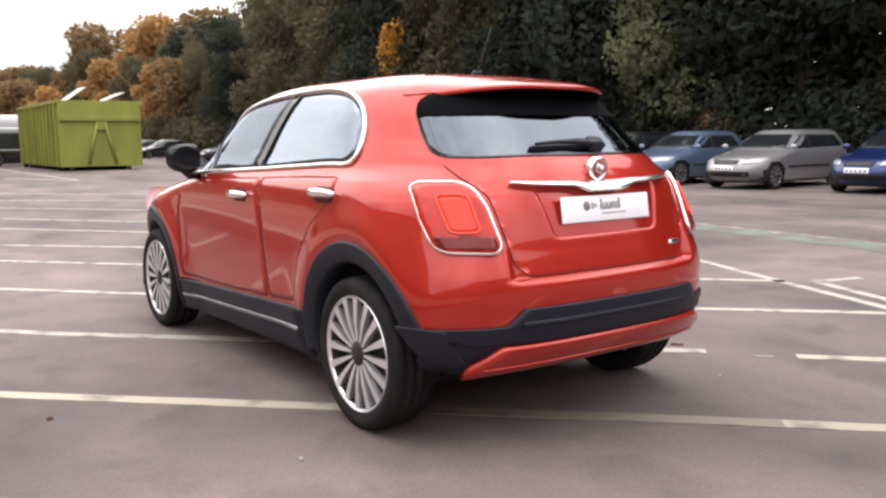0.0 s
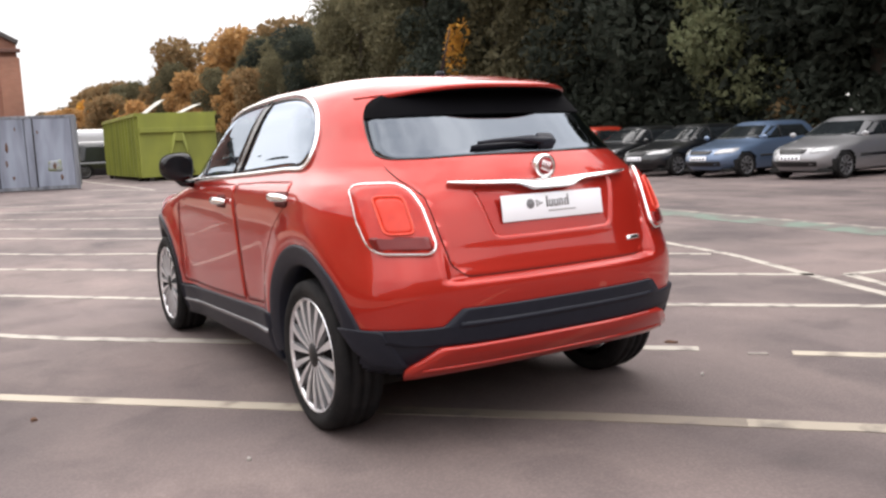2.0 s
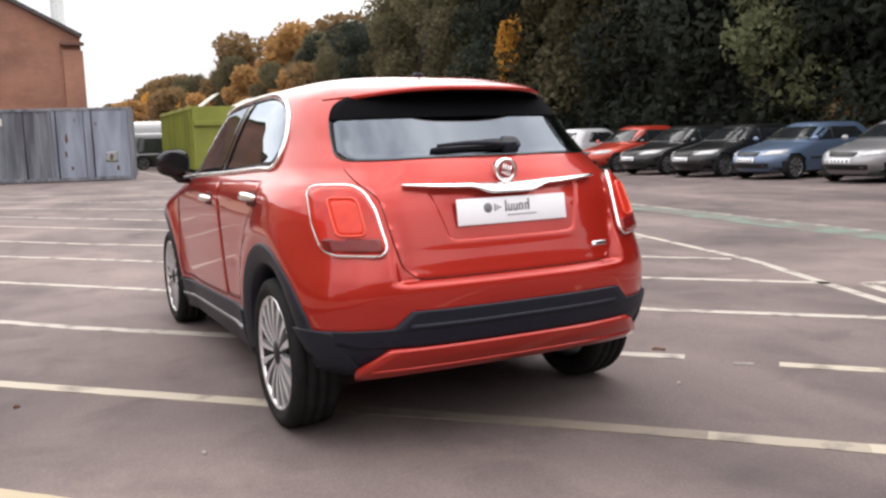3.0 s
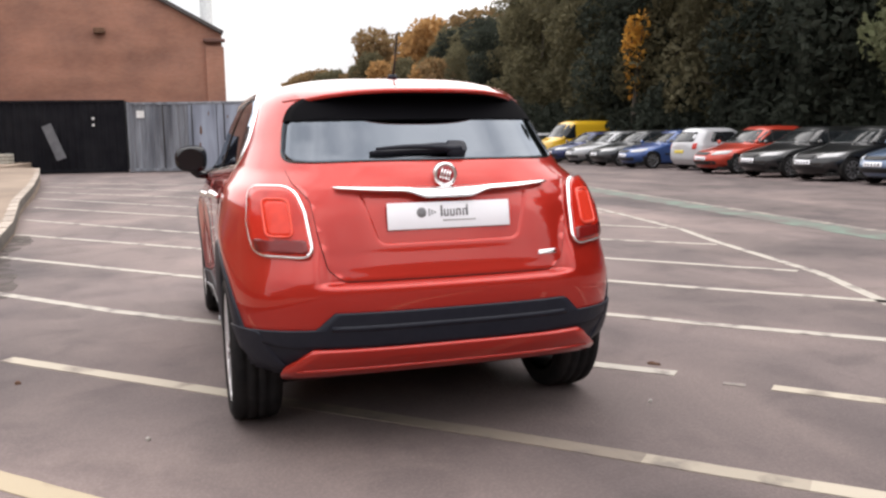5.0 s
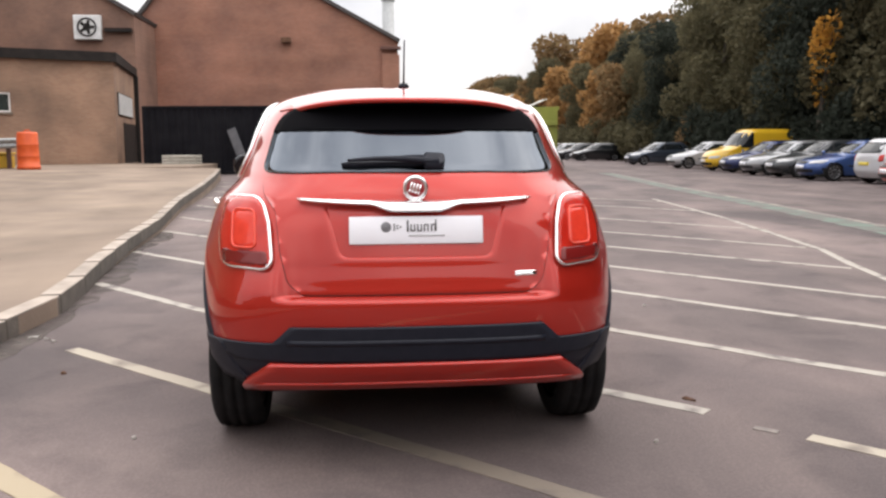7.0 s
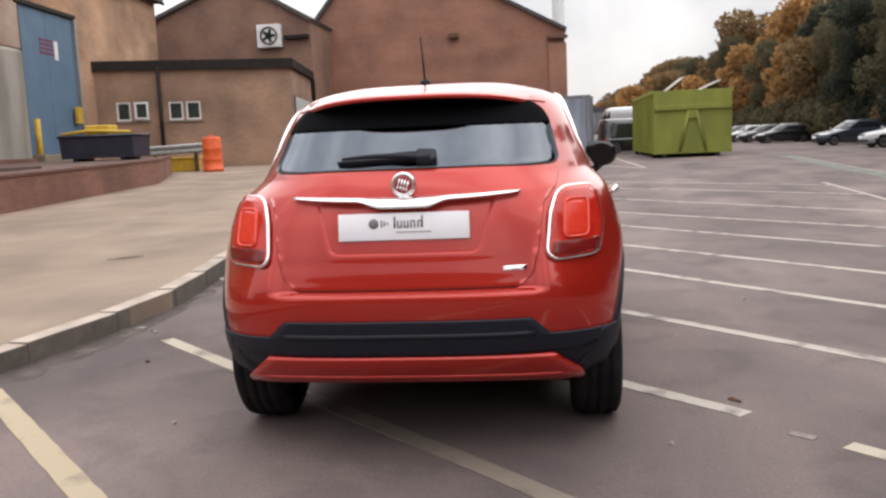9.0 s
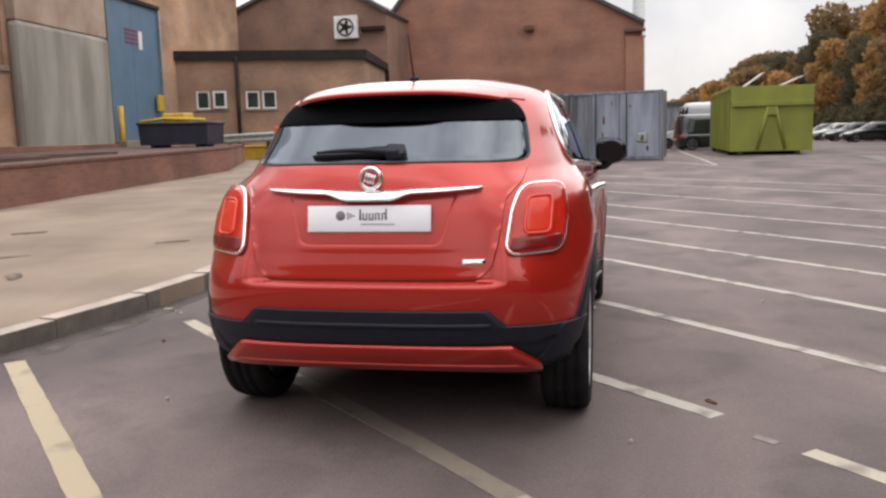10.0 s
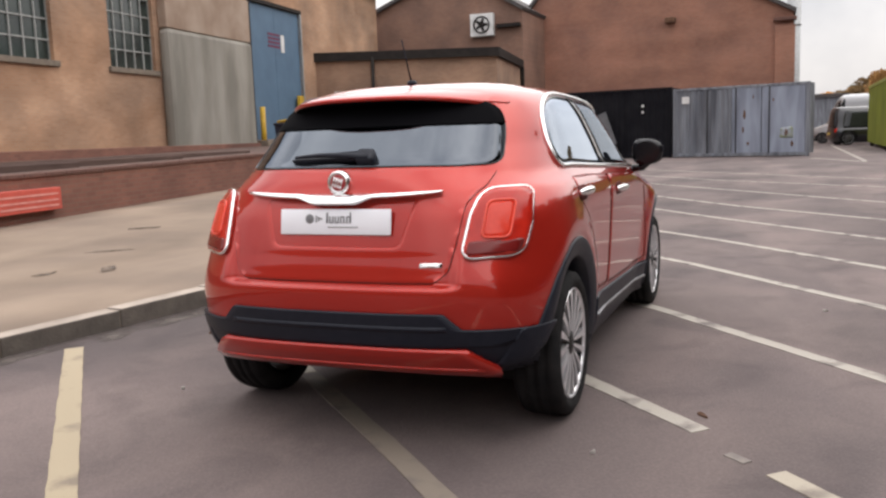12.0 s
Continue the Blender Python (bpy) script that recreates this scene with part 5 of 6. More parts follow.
def container(name, label, a, b, height, depth, material, rib=0.28):
    L = math.dist(a, b)
    c = thing(name, label, "container", pose(a[0], a[1], 0, 0, 0, math.degrees(math.atan2(b[1] - a[1], b[0] - a[0]))))
    part("core", box(0.05, L - 0.05, 0.07, depth, 0.12, height - 0.03), material, c, smooth=False)
    for x in (0.0, L - 0.14):
        part("corner_post", box(x, x + 0.14, -0.02, 0.14, 0, height, 0.01), material, c, smooth=False)
    part("top_rail", box(0.14, L - 0.14, -0.015, 0.10, height - 0.12, height, 0.01), material, c, smooth=False)
    part("bottom_rail", box(0.14, L - 0.14, -0.015, 0.10, 0.03, 0.17, 0.01), material, c, smooth=False)
    return c, L


cg, L = container("shipping_container", "pale blue-grey steel shipping container with rust streaks", (-2.68, 34.66), (2.75, 33.28), 2.95, 1.0, M_CONT_GREY)
part("ribbed_side", ribbed(2.36, 2.84, 0.26, 0.05, 0.16), M_CONT_GREY, cg, smooth=False).location = (0.14, 0.0, 0)
for x0, x1 in ((2.54, 3.72), (3.76, 5.44)):
    part("flat_panel", box(x0, x1, 0.0, 0.05, 0.17, 2.83, 0.01), M_CONT_BLUE, cg, smooth=False)
for x in (1.50, 2.70, 4.05):
    part("locking_bar", tube([(x, -0.03, 0.15), (x, -0.03, 2.85)], 0.022, 8), M_FASCIA, cg)
part("notice", box(0.40, 0.72, -0.03, -0.012, 2.30, 2.60), M_WHITE, cg, "small white notice", False)
rs = random.Random(4)
for x, z, w, h in ((3.05, 1.75, 0.16, 0.5), (3.0, 1.1, 0.10, 0.35), (3.2, 0.55, 0.14, 0.2), (4.72, 0.95, 0.18, 0.42), (4.2, 2.3, 0.08, 0.2), (4.95, 0.5, 0.12, 0.3), (3.4, 2.45, 0.06, 0.25)):
    o = [(x + w / 2 * math.cos(a) * rs.uniform(0.5, 1), z + h / 2 * math.sin(a) * rs.uniform(0.5, 1)) for a in np.linspace(0, 2 * math.pi, 14, endpoint=False)]
    part("rust_patch", patch(o, lambda u, v, off=0: Vector((u, -off, v)), 0.004, 2, 0.003), M_RUST, cg)
part("green_mark", patch(rounded([(4.45, 0.75), (5.0, 0.72), (4.98, 1.22), (4.5, 1.15)], 0.1), lambda u, v, off=0: Vector((u, -off, v)), 0.003, 2, 0.002), M_GREEN_MARK, cg)
cb_, L = container("black_container", "black steel container standing against the brick hall", (-9.95, 35.97), (-2.78, 34.98), 3.08, 2.5, M_CONT_BLACK)
part("ribbed_side", ribbed(L - 0.28, 2.97, 0.3, 0.04, 0.16), M_CONT_BLACK, cb_, smooth=False).location = (0.14, 0.005, 0)
part("lamp_spot", box(5.9, 6.0, -0.04, 0.0, 2.25, 2.36, 0.02), M_WHITE, cb_, smooth=False)
part("lamp_spot", box(5.9, 6.0, -0.04, 0.0, 1.98, 2.08, 0.02), M_WHITE, cb_, smooth=False)
M_BOARD = surface("grey_weathered_board", (0.13, 0.13, 0.14), (0.09, 0.09, 0.10), rough=0.8, scale=3)
lp_ = tagged(part("leaning_board", box(-0.20, 0.20, -0.03, 0.03, -0.78, 0.78, 0.01), M_BOARD, smooth=False), "grey board leaning against the black container", "board")
lp_.matrix_basis = pose(-5.62, 34.95, 1.33, -8, -22, -8)
pb = thing("pallet_stack", "low pale stack of boards on the apron", "pallet", pose(-7.9, 34.2, 0.50, 0, 0, -8))
for k in range(3):
    part("board", box(-0.75, 0.75, -0.4, 0.4, 0.14 * k, 0.14 * k + 0.11, 0.015), M_SKIP_LID, pb, smooth=False)

sk = thing("green_waste_skip", "large lime green steel waste skip with lids propped open", "skip", pose(5.92, 37.2, 0, 0, 0, -1.0))
W, H, D = 3.56, 3.12, 10.0
part("floor", box(0.1, W - 0.1, 0.1, D, 0.18, 0.28), M_SKIP, sk, smooth=False)
part("end_panel", box(0, W, 0, 0.08, 0.18, H, 0.01), M_SKIP, sk, "flat green end panel", False)
part("back_panel", box(0, W, D - 0.08, D, 0.18, H, 0.01), M_SKIP, sk, smooth=False)
for x in (0.0, W - 0.08):
    part("side_panel", box(x, x + 0.08, 0.08, D - 0.08, 0.18, H, 0.01), M_SKIP, sk, smooth=False)
for k in range(12):
    y = 0.35 + (D - 0.7) * k / 11
    part("rib", box(-0.10, 0.0, y - 0.07, y + 0.07, 0.2, H - 0.14, 0.015), M_SKIP, sk, smooth=False)
part("top_rail", box(-0.10, 0.06, 0, D, H - 0.14, H + 0.02, 0.02), M_SKIP, sk, smooth=False)
part("top_rail", box(W - 0.06, W + 0.08, 0, D, H - 0.14, H + 0.02, 0.02), M_SKIP, sk, smooth=False)
part("cross_bar", box(0.05, W - 0.02, -0.14, 0.0, 2.22, 2.44, 0.02), M_SKIP, sk, "green lifting cross bar", False)
for sx in (-1, 1):
    part("lifting_strut", tube([(W / 2 + sx * 0.16, -0.06, 2.2), (W / 2 + sx * 0.60, -0.05, 0.3)], 0.07, 8), M_SKIP, sk)
part("lifting_hook", box(W / 2 - 0.22, W / 2 + 0.22, -0.12, 0.0, 1.80, 2.20, 0.03), M_SKIP, sk, smooth=False)
for x in (0.35, W - 0.75):
    part("runner", box(x, x + 0.22, 0.0, D, 0.0, 0.18, 0.01), M_FASCIA, sk, smooth=False)
for sx, y in ((0.12, 0.9), (0.12, 9.5)):
    part("roller", lathe([(-0.1, 0.001), (-0.1, 0.17), (0.1, 0.17), (0.1, 0.001)], 16), M_FASCIA, sk).matrix_local = pose(sx, y, 0.17)
for x0 in (0.75, 2.35):
    ld = part("lid", box(0, 1.25, -0.9, 0.9, 0, 0.05, 0.01), M_SKIP_LID, sk, "pale lid propped open", False)
    ld.matrix_local = pose(x0, 3.0, H - 0.02, 0, -36 if x0 < 1 else -24, 0)


# ---- terrace, low wall and what stands there ----
def wall_top(y):
    return 0.895 + 0.0115 * y


WA, WB = (-7.35, -5.0), (-10.25, 18.9)
tb = bmesh.new()
plan = [WA, WB, (-12.4, 24.6), (-18.8, 25.6), (-16.2, -6.0)]
tp = [tb.verts.new((x - 0.1, y, wall_top(y) - 0.05)) for x, y in plan]
bt = [tb.verts.new((x - 0.1, y, 0)) for x, y in plan]
tb.faces.new(tp)
for i in range(5):
    tb.faces.new((bt[i], bt[(i + 1) % 5], tp[(i + 1) % 5], tp[i]))
bmesh.ops.recalc_face_normals(tb, faces=tb.faces)
tagged(part("terrace", tb, M_TIMBER, smooth=False), "raised dark terrace in front of the workshop", "terrace", kind="structure")


def slanted_wall(a, b, thick, base, top, material, name, label):
    bm = bmesh.new()
    d = Vector((b[0] - a[0], b[1] - a[1], 0)).normalized()
    s = Vector((d.y, -d.x, 0)) * thick / 2
    v = []
    for p in (a, b):
        for sg in (-1, 1):
            for z in (base, top(p[1])):
                v.append(bm.verts.new(Vector((p[0], p[1], z)) + s * sg))
    for f in ((0, 1, 3, 2), (4, 6, 7, 5), (0, 4, 5, 1), (2, 3, 7, 6), (1, 5, 7, 3), (0, 2, 6, 4)):
        bm.faces.new([v[i] for i in f])
    bmesh.ops.recalc_face_normals(bm, faces=bm.faces)
    return tagged(part(name, bm, material, smooth=False), label, "wall", kind="structure")


slanted_wall(WA, WB, 0.24, 0.0, lambda y: wall_top(y) - 0.06, M_BRICK_LOW, "wall_low", "low dark red brick retaining wall")
slanted_wall(WB, (-12.4, 24.6), 0.24, 0.0, lambda y: wall_top(y) - 0.06, M_BRICK_LOW, "wall_low_return", "low dark red brick retaining wall")
cop = thing("coping", "brick-on-edge coping of the low wall", "coping", kind="structure")
for A, B in ((WA, WB), (WB, (-12.4, 24.6))):
    nn = int(math.dist(A, B) / 0.45)
    an = math.degrees(math.atan2(B[1] - A[1], B[0] - A[0])) - 90
    for i in range(nn):
        t0 = i / nn
        x, y = A[0] + (B[0] - A[0]) * t0, A[1] + (B[1] - A[1]) * t0
        cs = part("coping_stone", box(-0.15, 0.15, 0.004, math.dist(A, B) / nn - 0.006, 0, 0.058, 0.008), M_COPING, cop, smooth=False)
        cs.matrix_local = pose(x, y, wall_top(y) - 0.058 + random.uniform(-0.003, 0.003), 0, 0, an)
brd = thing("safety_board", "red and white striped safety board fixed on the low wall", "sign", pose(-8.36, 5.0, 0.56, 0, 0, 97))
part("board", box(-0.3, 1.02, -0.05, 0.08, -0.16, 0.17, 0.01), M_BANNER, brd, smooth=False)
M_PINK_PRINT = surface("faded_pink_print", (0.72, 0.34, 0.29), (0.62, 0.25, 0.21), rough=0.6, scale=9)
for z in (-0.09, -0.01, 0.08):
    part("print_bar", box(-0.25, 0.95, -0.056, -0.048, z - 0.014, z + 0.014), M_PINK_PRINT, brd, smooth=False)
for i, (x, y0, y1) in enumerate(((-11.0, 4.0, 12.0), (-11.6, 6.0, 15.5), (-10.6, 2.0, 8.5))):
    tagged(part("timber_beam", box(x - 0.12, x + 0.12, y0, y1, wall_top(y0) - 0.06, wall_top(y0) + 0.13, 0.015), M_TIMBER, smooth=False), "dark weathered timber beam lying on the terrace", "beam", "timber beams")

nb = thing("navy_tipping_skip", "navy blue steel tipping skip with yellow fittings", "skip", pose(-13.55, 22.6, wall_top(22.6) - 0.06, 0, 0, 5))
nb.scale = (0.86, 1, 1)
hull = bmesh.new()
lo = [hull.verts.new(c) for c in ((-1.36, -0.7, 0.10), (1.36, -0.7, 0.10), (1.36, 0.7, 0.10), (-1.36, 0.7, 0.10))]
hi = [hull.verts.new(c) for c in ((-1.40, -0.75, 0.80), (1.38, -0.75, 0.80), (1.38, 0.75, 0.80), (-1.38, 0.75, 0.80))]
hull.faces.new(lo[::-1])
for i in range(4):
    hull.faces.new((lo[i], lo[(i + 1) % 4], hi[(i + 1) % 4], hi[i]))
inner = [hull.verts.new(v.co * 0.94 + Vector((0, 0, 0.05))) for v in hi]
for i in range(4):
    hull.faces.new((hi[i], hi[(i + 1) % 4], inner[(i + 1) % 4], inner[i]))
hull.faces.new(inner)
bmesh.ops.recalc_face_normals(hull, faces=hull.faces)
part("hull", hull, M_NAVY, nb, smooth=False)
part("rim", tube([(-1.4, -0.77, 0.80), (1.4, -0.77, 0.80), (1.4, 0.77, 0.80), (-1.4, 0.77, 0.80)], 0.045, 8, True), M_NAVY, nb)
for x in (-0.9, 0.9):
    part("skid", box(x - 0.08, x + 0.08, -0.65, 0.65, 0, 0.12, 0.01), M_NAVY, nb, smooth=False)
part("yellow_hopper", box(-0.55, 0.35, -0.45, 0.35, 0.84, 1.15, 0.05), M_YELLOW, nb, "yellow hopper on top", False)
part("yellow_arm", tube([(-1.4, -0.5, 0.88), (-0.4, -0.45, 0.98), (1.2, -0.5, 0.90)], 0.055, 8), M_YELLOW, nb)

dr = thing("orange_drum", "bright orange plastic traffic drum on the apron", "traffic drum", pose(-11.3, 26.0, apron_z(-11.3, 26)))
dbm = lathe([(0.0, 0.001), (0.0, 0.37), (0.12, 0.37), (0.13, 0.345), (0.42, 0.345), (0.44, 0.355), (0.46, 0.345), (0.80, 0.335), (0.82, 0.345), (0.84, 0.335), (1.18, 0.33), (1.25, 0.30), (1.26, 0.001)], 28)
part("drum_body", dbm, M_ORANGE, dr).matrix_local = pose(0, 0, 0, 0, -90, 0)
part("drum_handle", tube([(-0.1, 0, 1.25), (-0.06, 0, 1.31), (0.06, 0, 1.31), (0.1, 0, 1.25)], 0.02, 8), M_ORANGE, dr)
gr = thing("crash_barrier", "galvanised steel crash barrier on short posts", "barrier", pose(-13.8, 26.1, apron_z(-13, 26)))
rail = bmesh.new()
prof = [(0.0, 0.62), (-0.07, 0.66), (-0.07, 0.72), (0.0, 0.77), (0.0, 0.81), (-0.07, 0.86), (-0.07, 0.92), (0.0, 0.96)]
ra, rb_ = [rail.verts.new((0, y, z)) for y, z in prof], [rail.verts.new((2.15, y - 0.1, z + 0.06)) for y, z in prof]
for i in range(len(prof) - 1):
    rail.faces.new((ra[i], rb_[i], rb_[i + 1], ra[i + 1]))
part("rail", rail, M_GALV, gr)
for x in (0.25, 1.8):
    part("post", box(x - 0.06, x + 0.06, 0.02, 0.16, 0, 0.95, 0.01), M_TIMBER, gr, smooth=False)
gt = thing("grit_box", "dull yellow grit box under the barrier", "box", pose(-12.6, 26.6, apron_z(-12.6, 26)))
part("bin", box(-0.52, 0.52, -0.3, 0.3, 0, 0.46, 0.04), M_YELLOW, gt, smooth=False)
part("lid", box(-0.56, 0.56, -0.34, 0.34, 0.464, 0.54, 0.03), M_YELLOW, gt, smooth=False)

# added wall, out of view: gives the car's tail something dark to reflect
slanted_wall((-90, -26), (90, -26), 0.3, 0.0, lambda y: 8.5, M_BRICK_BROWN, "wall_south", "plain brown brick wall added unseen behind the camera to darken reflections")

# ---- litter and dirt on the ground ----
gd = bmesh.new()
rgd = random.Random(8)
prev = None
for x, y in path[::2]:
    if y < -4 or y > 9:
        continue
    wdt = 0.20 + 0.08 * math.sin(y * 1.7) + rgd.uniform(-0.05, 0.05)
    cur = (gd.verts.new((x - 0.02, y, 0.003)), gd.verts.new((x + wdt, y, 0.003)))
    if prev:
        gd.faces.new((prev[0], prev[1], cur[1], cur[0]))
    prev = cur
tagged(part("gutter_dirt", gd, M_DIRT, smooth=False), "dark damp dirt along the kerb", "dirt", kind="structure")


M_SCRAP = surface("pale_scrap_paper", (0.36, 0.34, 0.31), (0.28, 0.26, 0.24), rough=0.9, scale=20)


def scrap(name, label, x, y, w, l, material, z=0.0):
    bm = bmesh.new()
    r = random.Random(int(x * 997 + y * 131))
    ring = [bm.verts.new((w * math.cos(a) * r.uniform(0.6, 1), l * math.sin(a) * r.uniform(0.6, 1), 0.006 + r.uniform(0, 0.012))) for a in np.linspace(0, 2 * math.pi, 9, endpoint=False)]
    low = [bm.verts.new((v.co.x * 0.96, v.co.y * 0.96, -0.001)) for v in ring]
    bm.faces.new(ring)
    for i in range(9):
        bm.faces.new((low[i], low[(i + 1) % 9], ring[(i + 1) % 9], ring[i]))
    bmesh.ops.recalc_face_normals(bm, faces=bm.faces)
    ob = tagged(part(name, bm, material, smooth=False), label, "litter", "litter on the tarmac")
    ob.matrix_basis = pose(x, y, z, 0, 0, r.uniform(0, 360))
    return ob


for x, y, w, l in ((-2.40, 1.84, 0.045, 0.018), (-2.24, 1.72, 0.035, 0.014), (-2.31, 1.80, 0.03, 0.014), (-1.22, -0.26, 0.013, 0.010), (1.04, -0.55, 0.014, 0.010), (2.03, 2.49, 0.02, 0.014)):
    scrap("paper_scrap", "small pale scrap lying on the tarmac", x, y, w, l, M_SCRAP)
for x, y, w, l in ((1.42, 0.03, 0.045, 0.010), (-1.9, 0.89, 0.018, 0.012)):
    scrap("fallen_leaf", "brown fallen leaf on the tarmac", x, y, w, l, M_RUST)
for x, y, w, l in ((-4.2, 2.4, 0.22, 0.05), (-4.6, 2.0, 0.16, 0.04), (-5.1, 3.4, 0.3, 0.05), (-3.9, 4.6, 0.2, 0.04), (-6.2, 5.2, 0.3, 0.06), (-4.4, 1.2, 0.14, 0.03)):
    scrap("dirt_smear", "dark dirt smear on the concrete apron", x, y, w, l * 1.6, M_DIRT, apron_z(x, y) + 0.003)


# ---- parked cars ----
M_FAR_GLASS = surface("dark_car_glass", (0.012, 0.014, 0.016), (0.02, 0.024, 0.026), rough=0.06, scale=1.5)
M_HEADLAMP = surface("clear_headlamp", (0.496, 0.502, 0.508), (0.372, 0.378, 0.384), rough=0.1, scale=14, coat=1.0)
M_GRILLE = surface("black_grille", (0.012, 0.012, 0.013), rough=0.5, scale=8)
M_PLATE_YELLOW = surface("yellow_plate", (0.70, 0.55, 0.08), rough=0.4, scale=4)
PAINTS = {}


def paint(name, c, metal=0.4):
    if name not in PAINTS:
        PAINTS[name] = surface(name + "_car_paint", c, tuple(v * 0.93 for v in c), rough=0.32, metal=metal, scale=120, coat=1.0)
    return PAINTS[name]


def parked_car(label, colour, x, y, heading, length=4.2, width=1.74, height=1.46, van=False, estate=False, tail_to_us=False, name="parked_car", wheel_r=0.31):
    """A smaller saloon, hatchback or van. Forward is its own +y; heading turns it."""
    body = thing(name, label, "van" if van else "car", pose(x, y, 0, 0, 0, heading), "" if van else "cars parked in a row")
    h, l2, w = height, length / 2, width / 2
    tail = 0.06 if van else (0.22 if estate else 0.42)
    if van:
        front = curve((0.20, l2 - 0.15), (0.45, l2), (0.70, l2 - 0.06), (0.95, l2 - 0.28), (1.08, l2 - 0.75), (1.15, l2 - 0.98), (h * 0.92, l2 - 1.75), (h * 0.985, l2 - 2.0), (h, l2 - 2.4))
    else:
        front = curve((0.20, l2 - 0.16), (0.42, l2), (0.60, l2 - 0.05), (0.72, l2 - 0.22), (0.82, l2 - 0.60), (0.90, l2 - 0.98), (0.96, l2 - 1.15), (h * 0.92, l2 - 1.86), (h * 0.98, l2 - 2.05), (h, l2 - 2.4))
    sh = Shell(
        rear=curve((0.20, -l2 + 0.14), (0.45, -l2), (0.60, -l2 + 0.01), (0.90, -l2 + 0.05), (h * 0.92, -l2 + tail * 0.9), (h * 0.985, -l2 + tail + 0.1), (h, -l2 + tail + 0.5)),
        front=front,
        width=curve((0.20, w * 0.92), (0.45, w * 0.985), (0.70, w), (0.85, w * 0.985), (0.95, w * (0.97 if van else 0.93)), (h * 0.90, w * (0.90 if van else 0.76)), (h * 0.96, w * (0.82 if van else 0.66)), (h * 0.99, w * 0.5), (h, w * 0.2)),
        corner=curve((0.2, 0.5), (0.9, 0.5), (h, 0.5)), nose=curve((0.2, 0.95), (0.9, 0.9), (1.0, 0.7), (h, 0.5)), fp=2.0, fq=2.6)
    fy, ry = l2 - 0.86, -l2 + 0.78
    r = wheel_r if not van else 0.33

    def cut(c):
        return abs(c.x) > 0.45 and c.z < 0.8 and (math.hypot(c.y - fy, c.z - r) < r + 0.05 or math.hypot(c.y - ry, c.z - r) < r + 0.05)
    hs = list(np.concatenate([np.linspace(0.20, 0.98, 22), np.linspace(1.0, h * 0.97, 10), np.linspace(h * 0.975, h, 6)]))
    part("body_shell", sh.mesh(hs, cut, 9, 34, 10), colour, body)
    belt = 1.12 if van else 0.93
    top = h * 0.90
    for sgn in (-1, 1):
        place = sh.side_place(sgn)
        if van:
            dlo = [(l2 - 2.15, belt), (l2 - 1.15, belt), (l2 - 1.85, top), (l2 - 2.15, top)]
        else:
            dlo = [(-l2 + tail + 0.30, belt + 0.05), (l2 - 1.28, belt), (l2 - 1.95, top), (-l2 + tail + 0.52, top - 0.01)]
        glz = part("side_glass", patch(rounded(dlo, 0.07, step=0.12), place, 0.004, 4), M_FAR_GLASS, body, "dark side windows")
        if not van:
            mid = -0.15
            part("door_pillar", patch([(mid - 0.03, belt + 0.01), (mid + 0.03, belt + 0.01), (mid + 0.0, top), (mid - 0.06, top)], place, 0.008, 2), M_GRILLE, body)
        part("bump_strip", patch([(ry + 0.5, 0.50), (fy - 0.5, 0.50), (fy - 0.5, 0.55), (ry + 0.5, 0.55)], place, 0.010, 2), M_GRILLE, body)
        mr = bmesh.new()
        bmesh.ops.create_uvsphere(mr, u_segments=12, v_segments=8, radius=1)
        for v in mr.verts:
            v.co = Vector((sgn * (w + 0.06 + 0.09 * v.co.x), l2 - 1.42 + 0.05 * v.co.y, belt + 0.06 + 0.065 * v.co.z))
        part("door_mirror", mr, colour, body)
        # lamps
        hl = rounded([(w * 0.46, 0.60), (w * 0.88, 0.63), (w * 0.90, 0.75), (w * 0.52, 0.71)], 0.05, 5)
        part("headlamp", patch([(sgn * a, b) for a, b in hl], lambda a, b, off=0: sh.front_place(a, b, off), 0.012, 3), M_HEADLAMP, body, "clear headlamp")
        tl = rounded([(w * 0.70, 0.74), (w * 0.86, 0.74), (w * 0.84, 0.94), (w * 0.70, 0.94)], 0.03, 4)
        part("tail_lamp", patch([(sgn * a, b) for a, b in tl], sh.rear_place, 0.010, 3), M_LAMP_RED, body, "red tail lamp")
        for yy in (fy, ry):
            wheel(body, sgn * (w - 0.11), yy, sgn, r, r - 0.095, 0.19, 9, 24, M_DULL_ALLOY)
            wl2 = lathe([(sgn * 0.42, 0.02), (sgn * 0.42, r + 0.045), (sgn * (w - 0.03), r + 0.045)], 20)
            for v in list(wl2.verts):
                v.co = Vector((v.co.x, v.co.y + yy, v.co.z + r))
            bmesh.ops.delete(wl2, geom=[v for v in wl2.verts if v.co.z < 0.18], context="VERTS")
            part("wheel_well", wl2, M_WELL, body)
    fp_ = lambda a, b, off=0: sh.front_place(a, b, off)
    sc = rounded([(-w * 0.80, belt + 0.03), (w * 0.80, belt + 0.03), (w * 0.62, top + 0.01), (-w * 0.62, top + 0.01)], 0.06, step=0.12)
    part("windscreen", patch(sc, fp_, 0.010, 5), M_FAR_GLASS, body, "dark windscreen")
    if not van or tail_to_us:
        rw = rounded([(-w * 0.70, belt + 0.06), (w * 0.70, belt + 0.06), (w * 0.58, top), (-w * 0.58, top)], 0.06, step=0.12)
        part("rear_window", patch(rw, sh.rear_place, 0.006, 4), M_FAR_GLASS, body, "dark rear window")
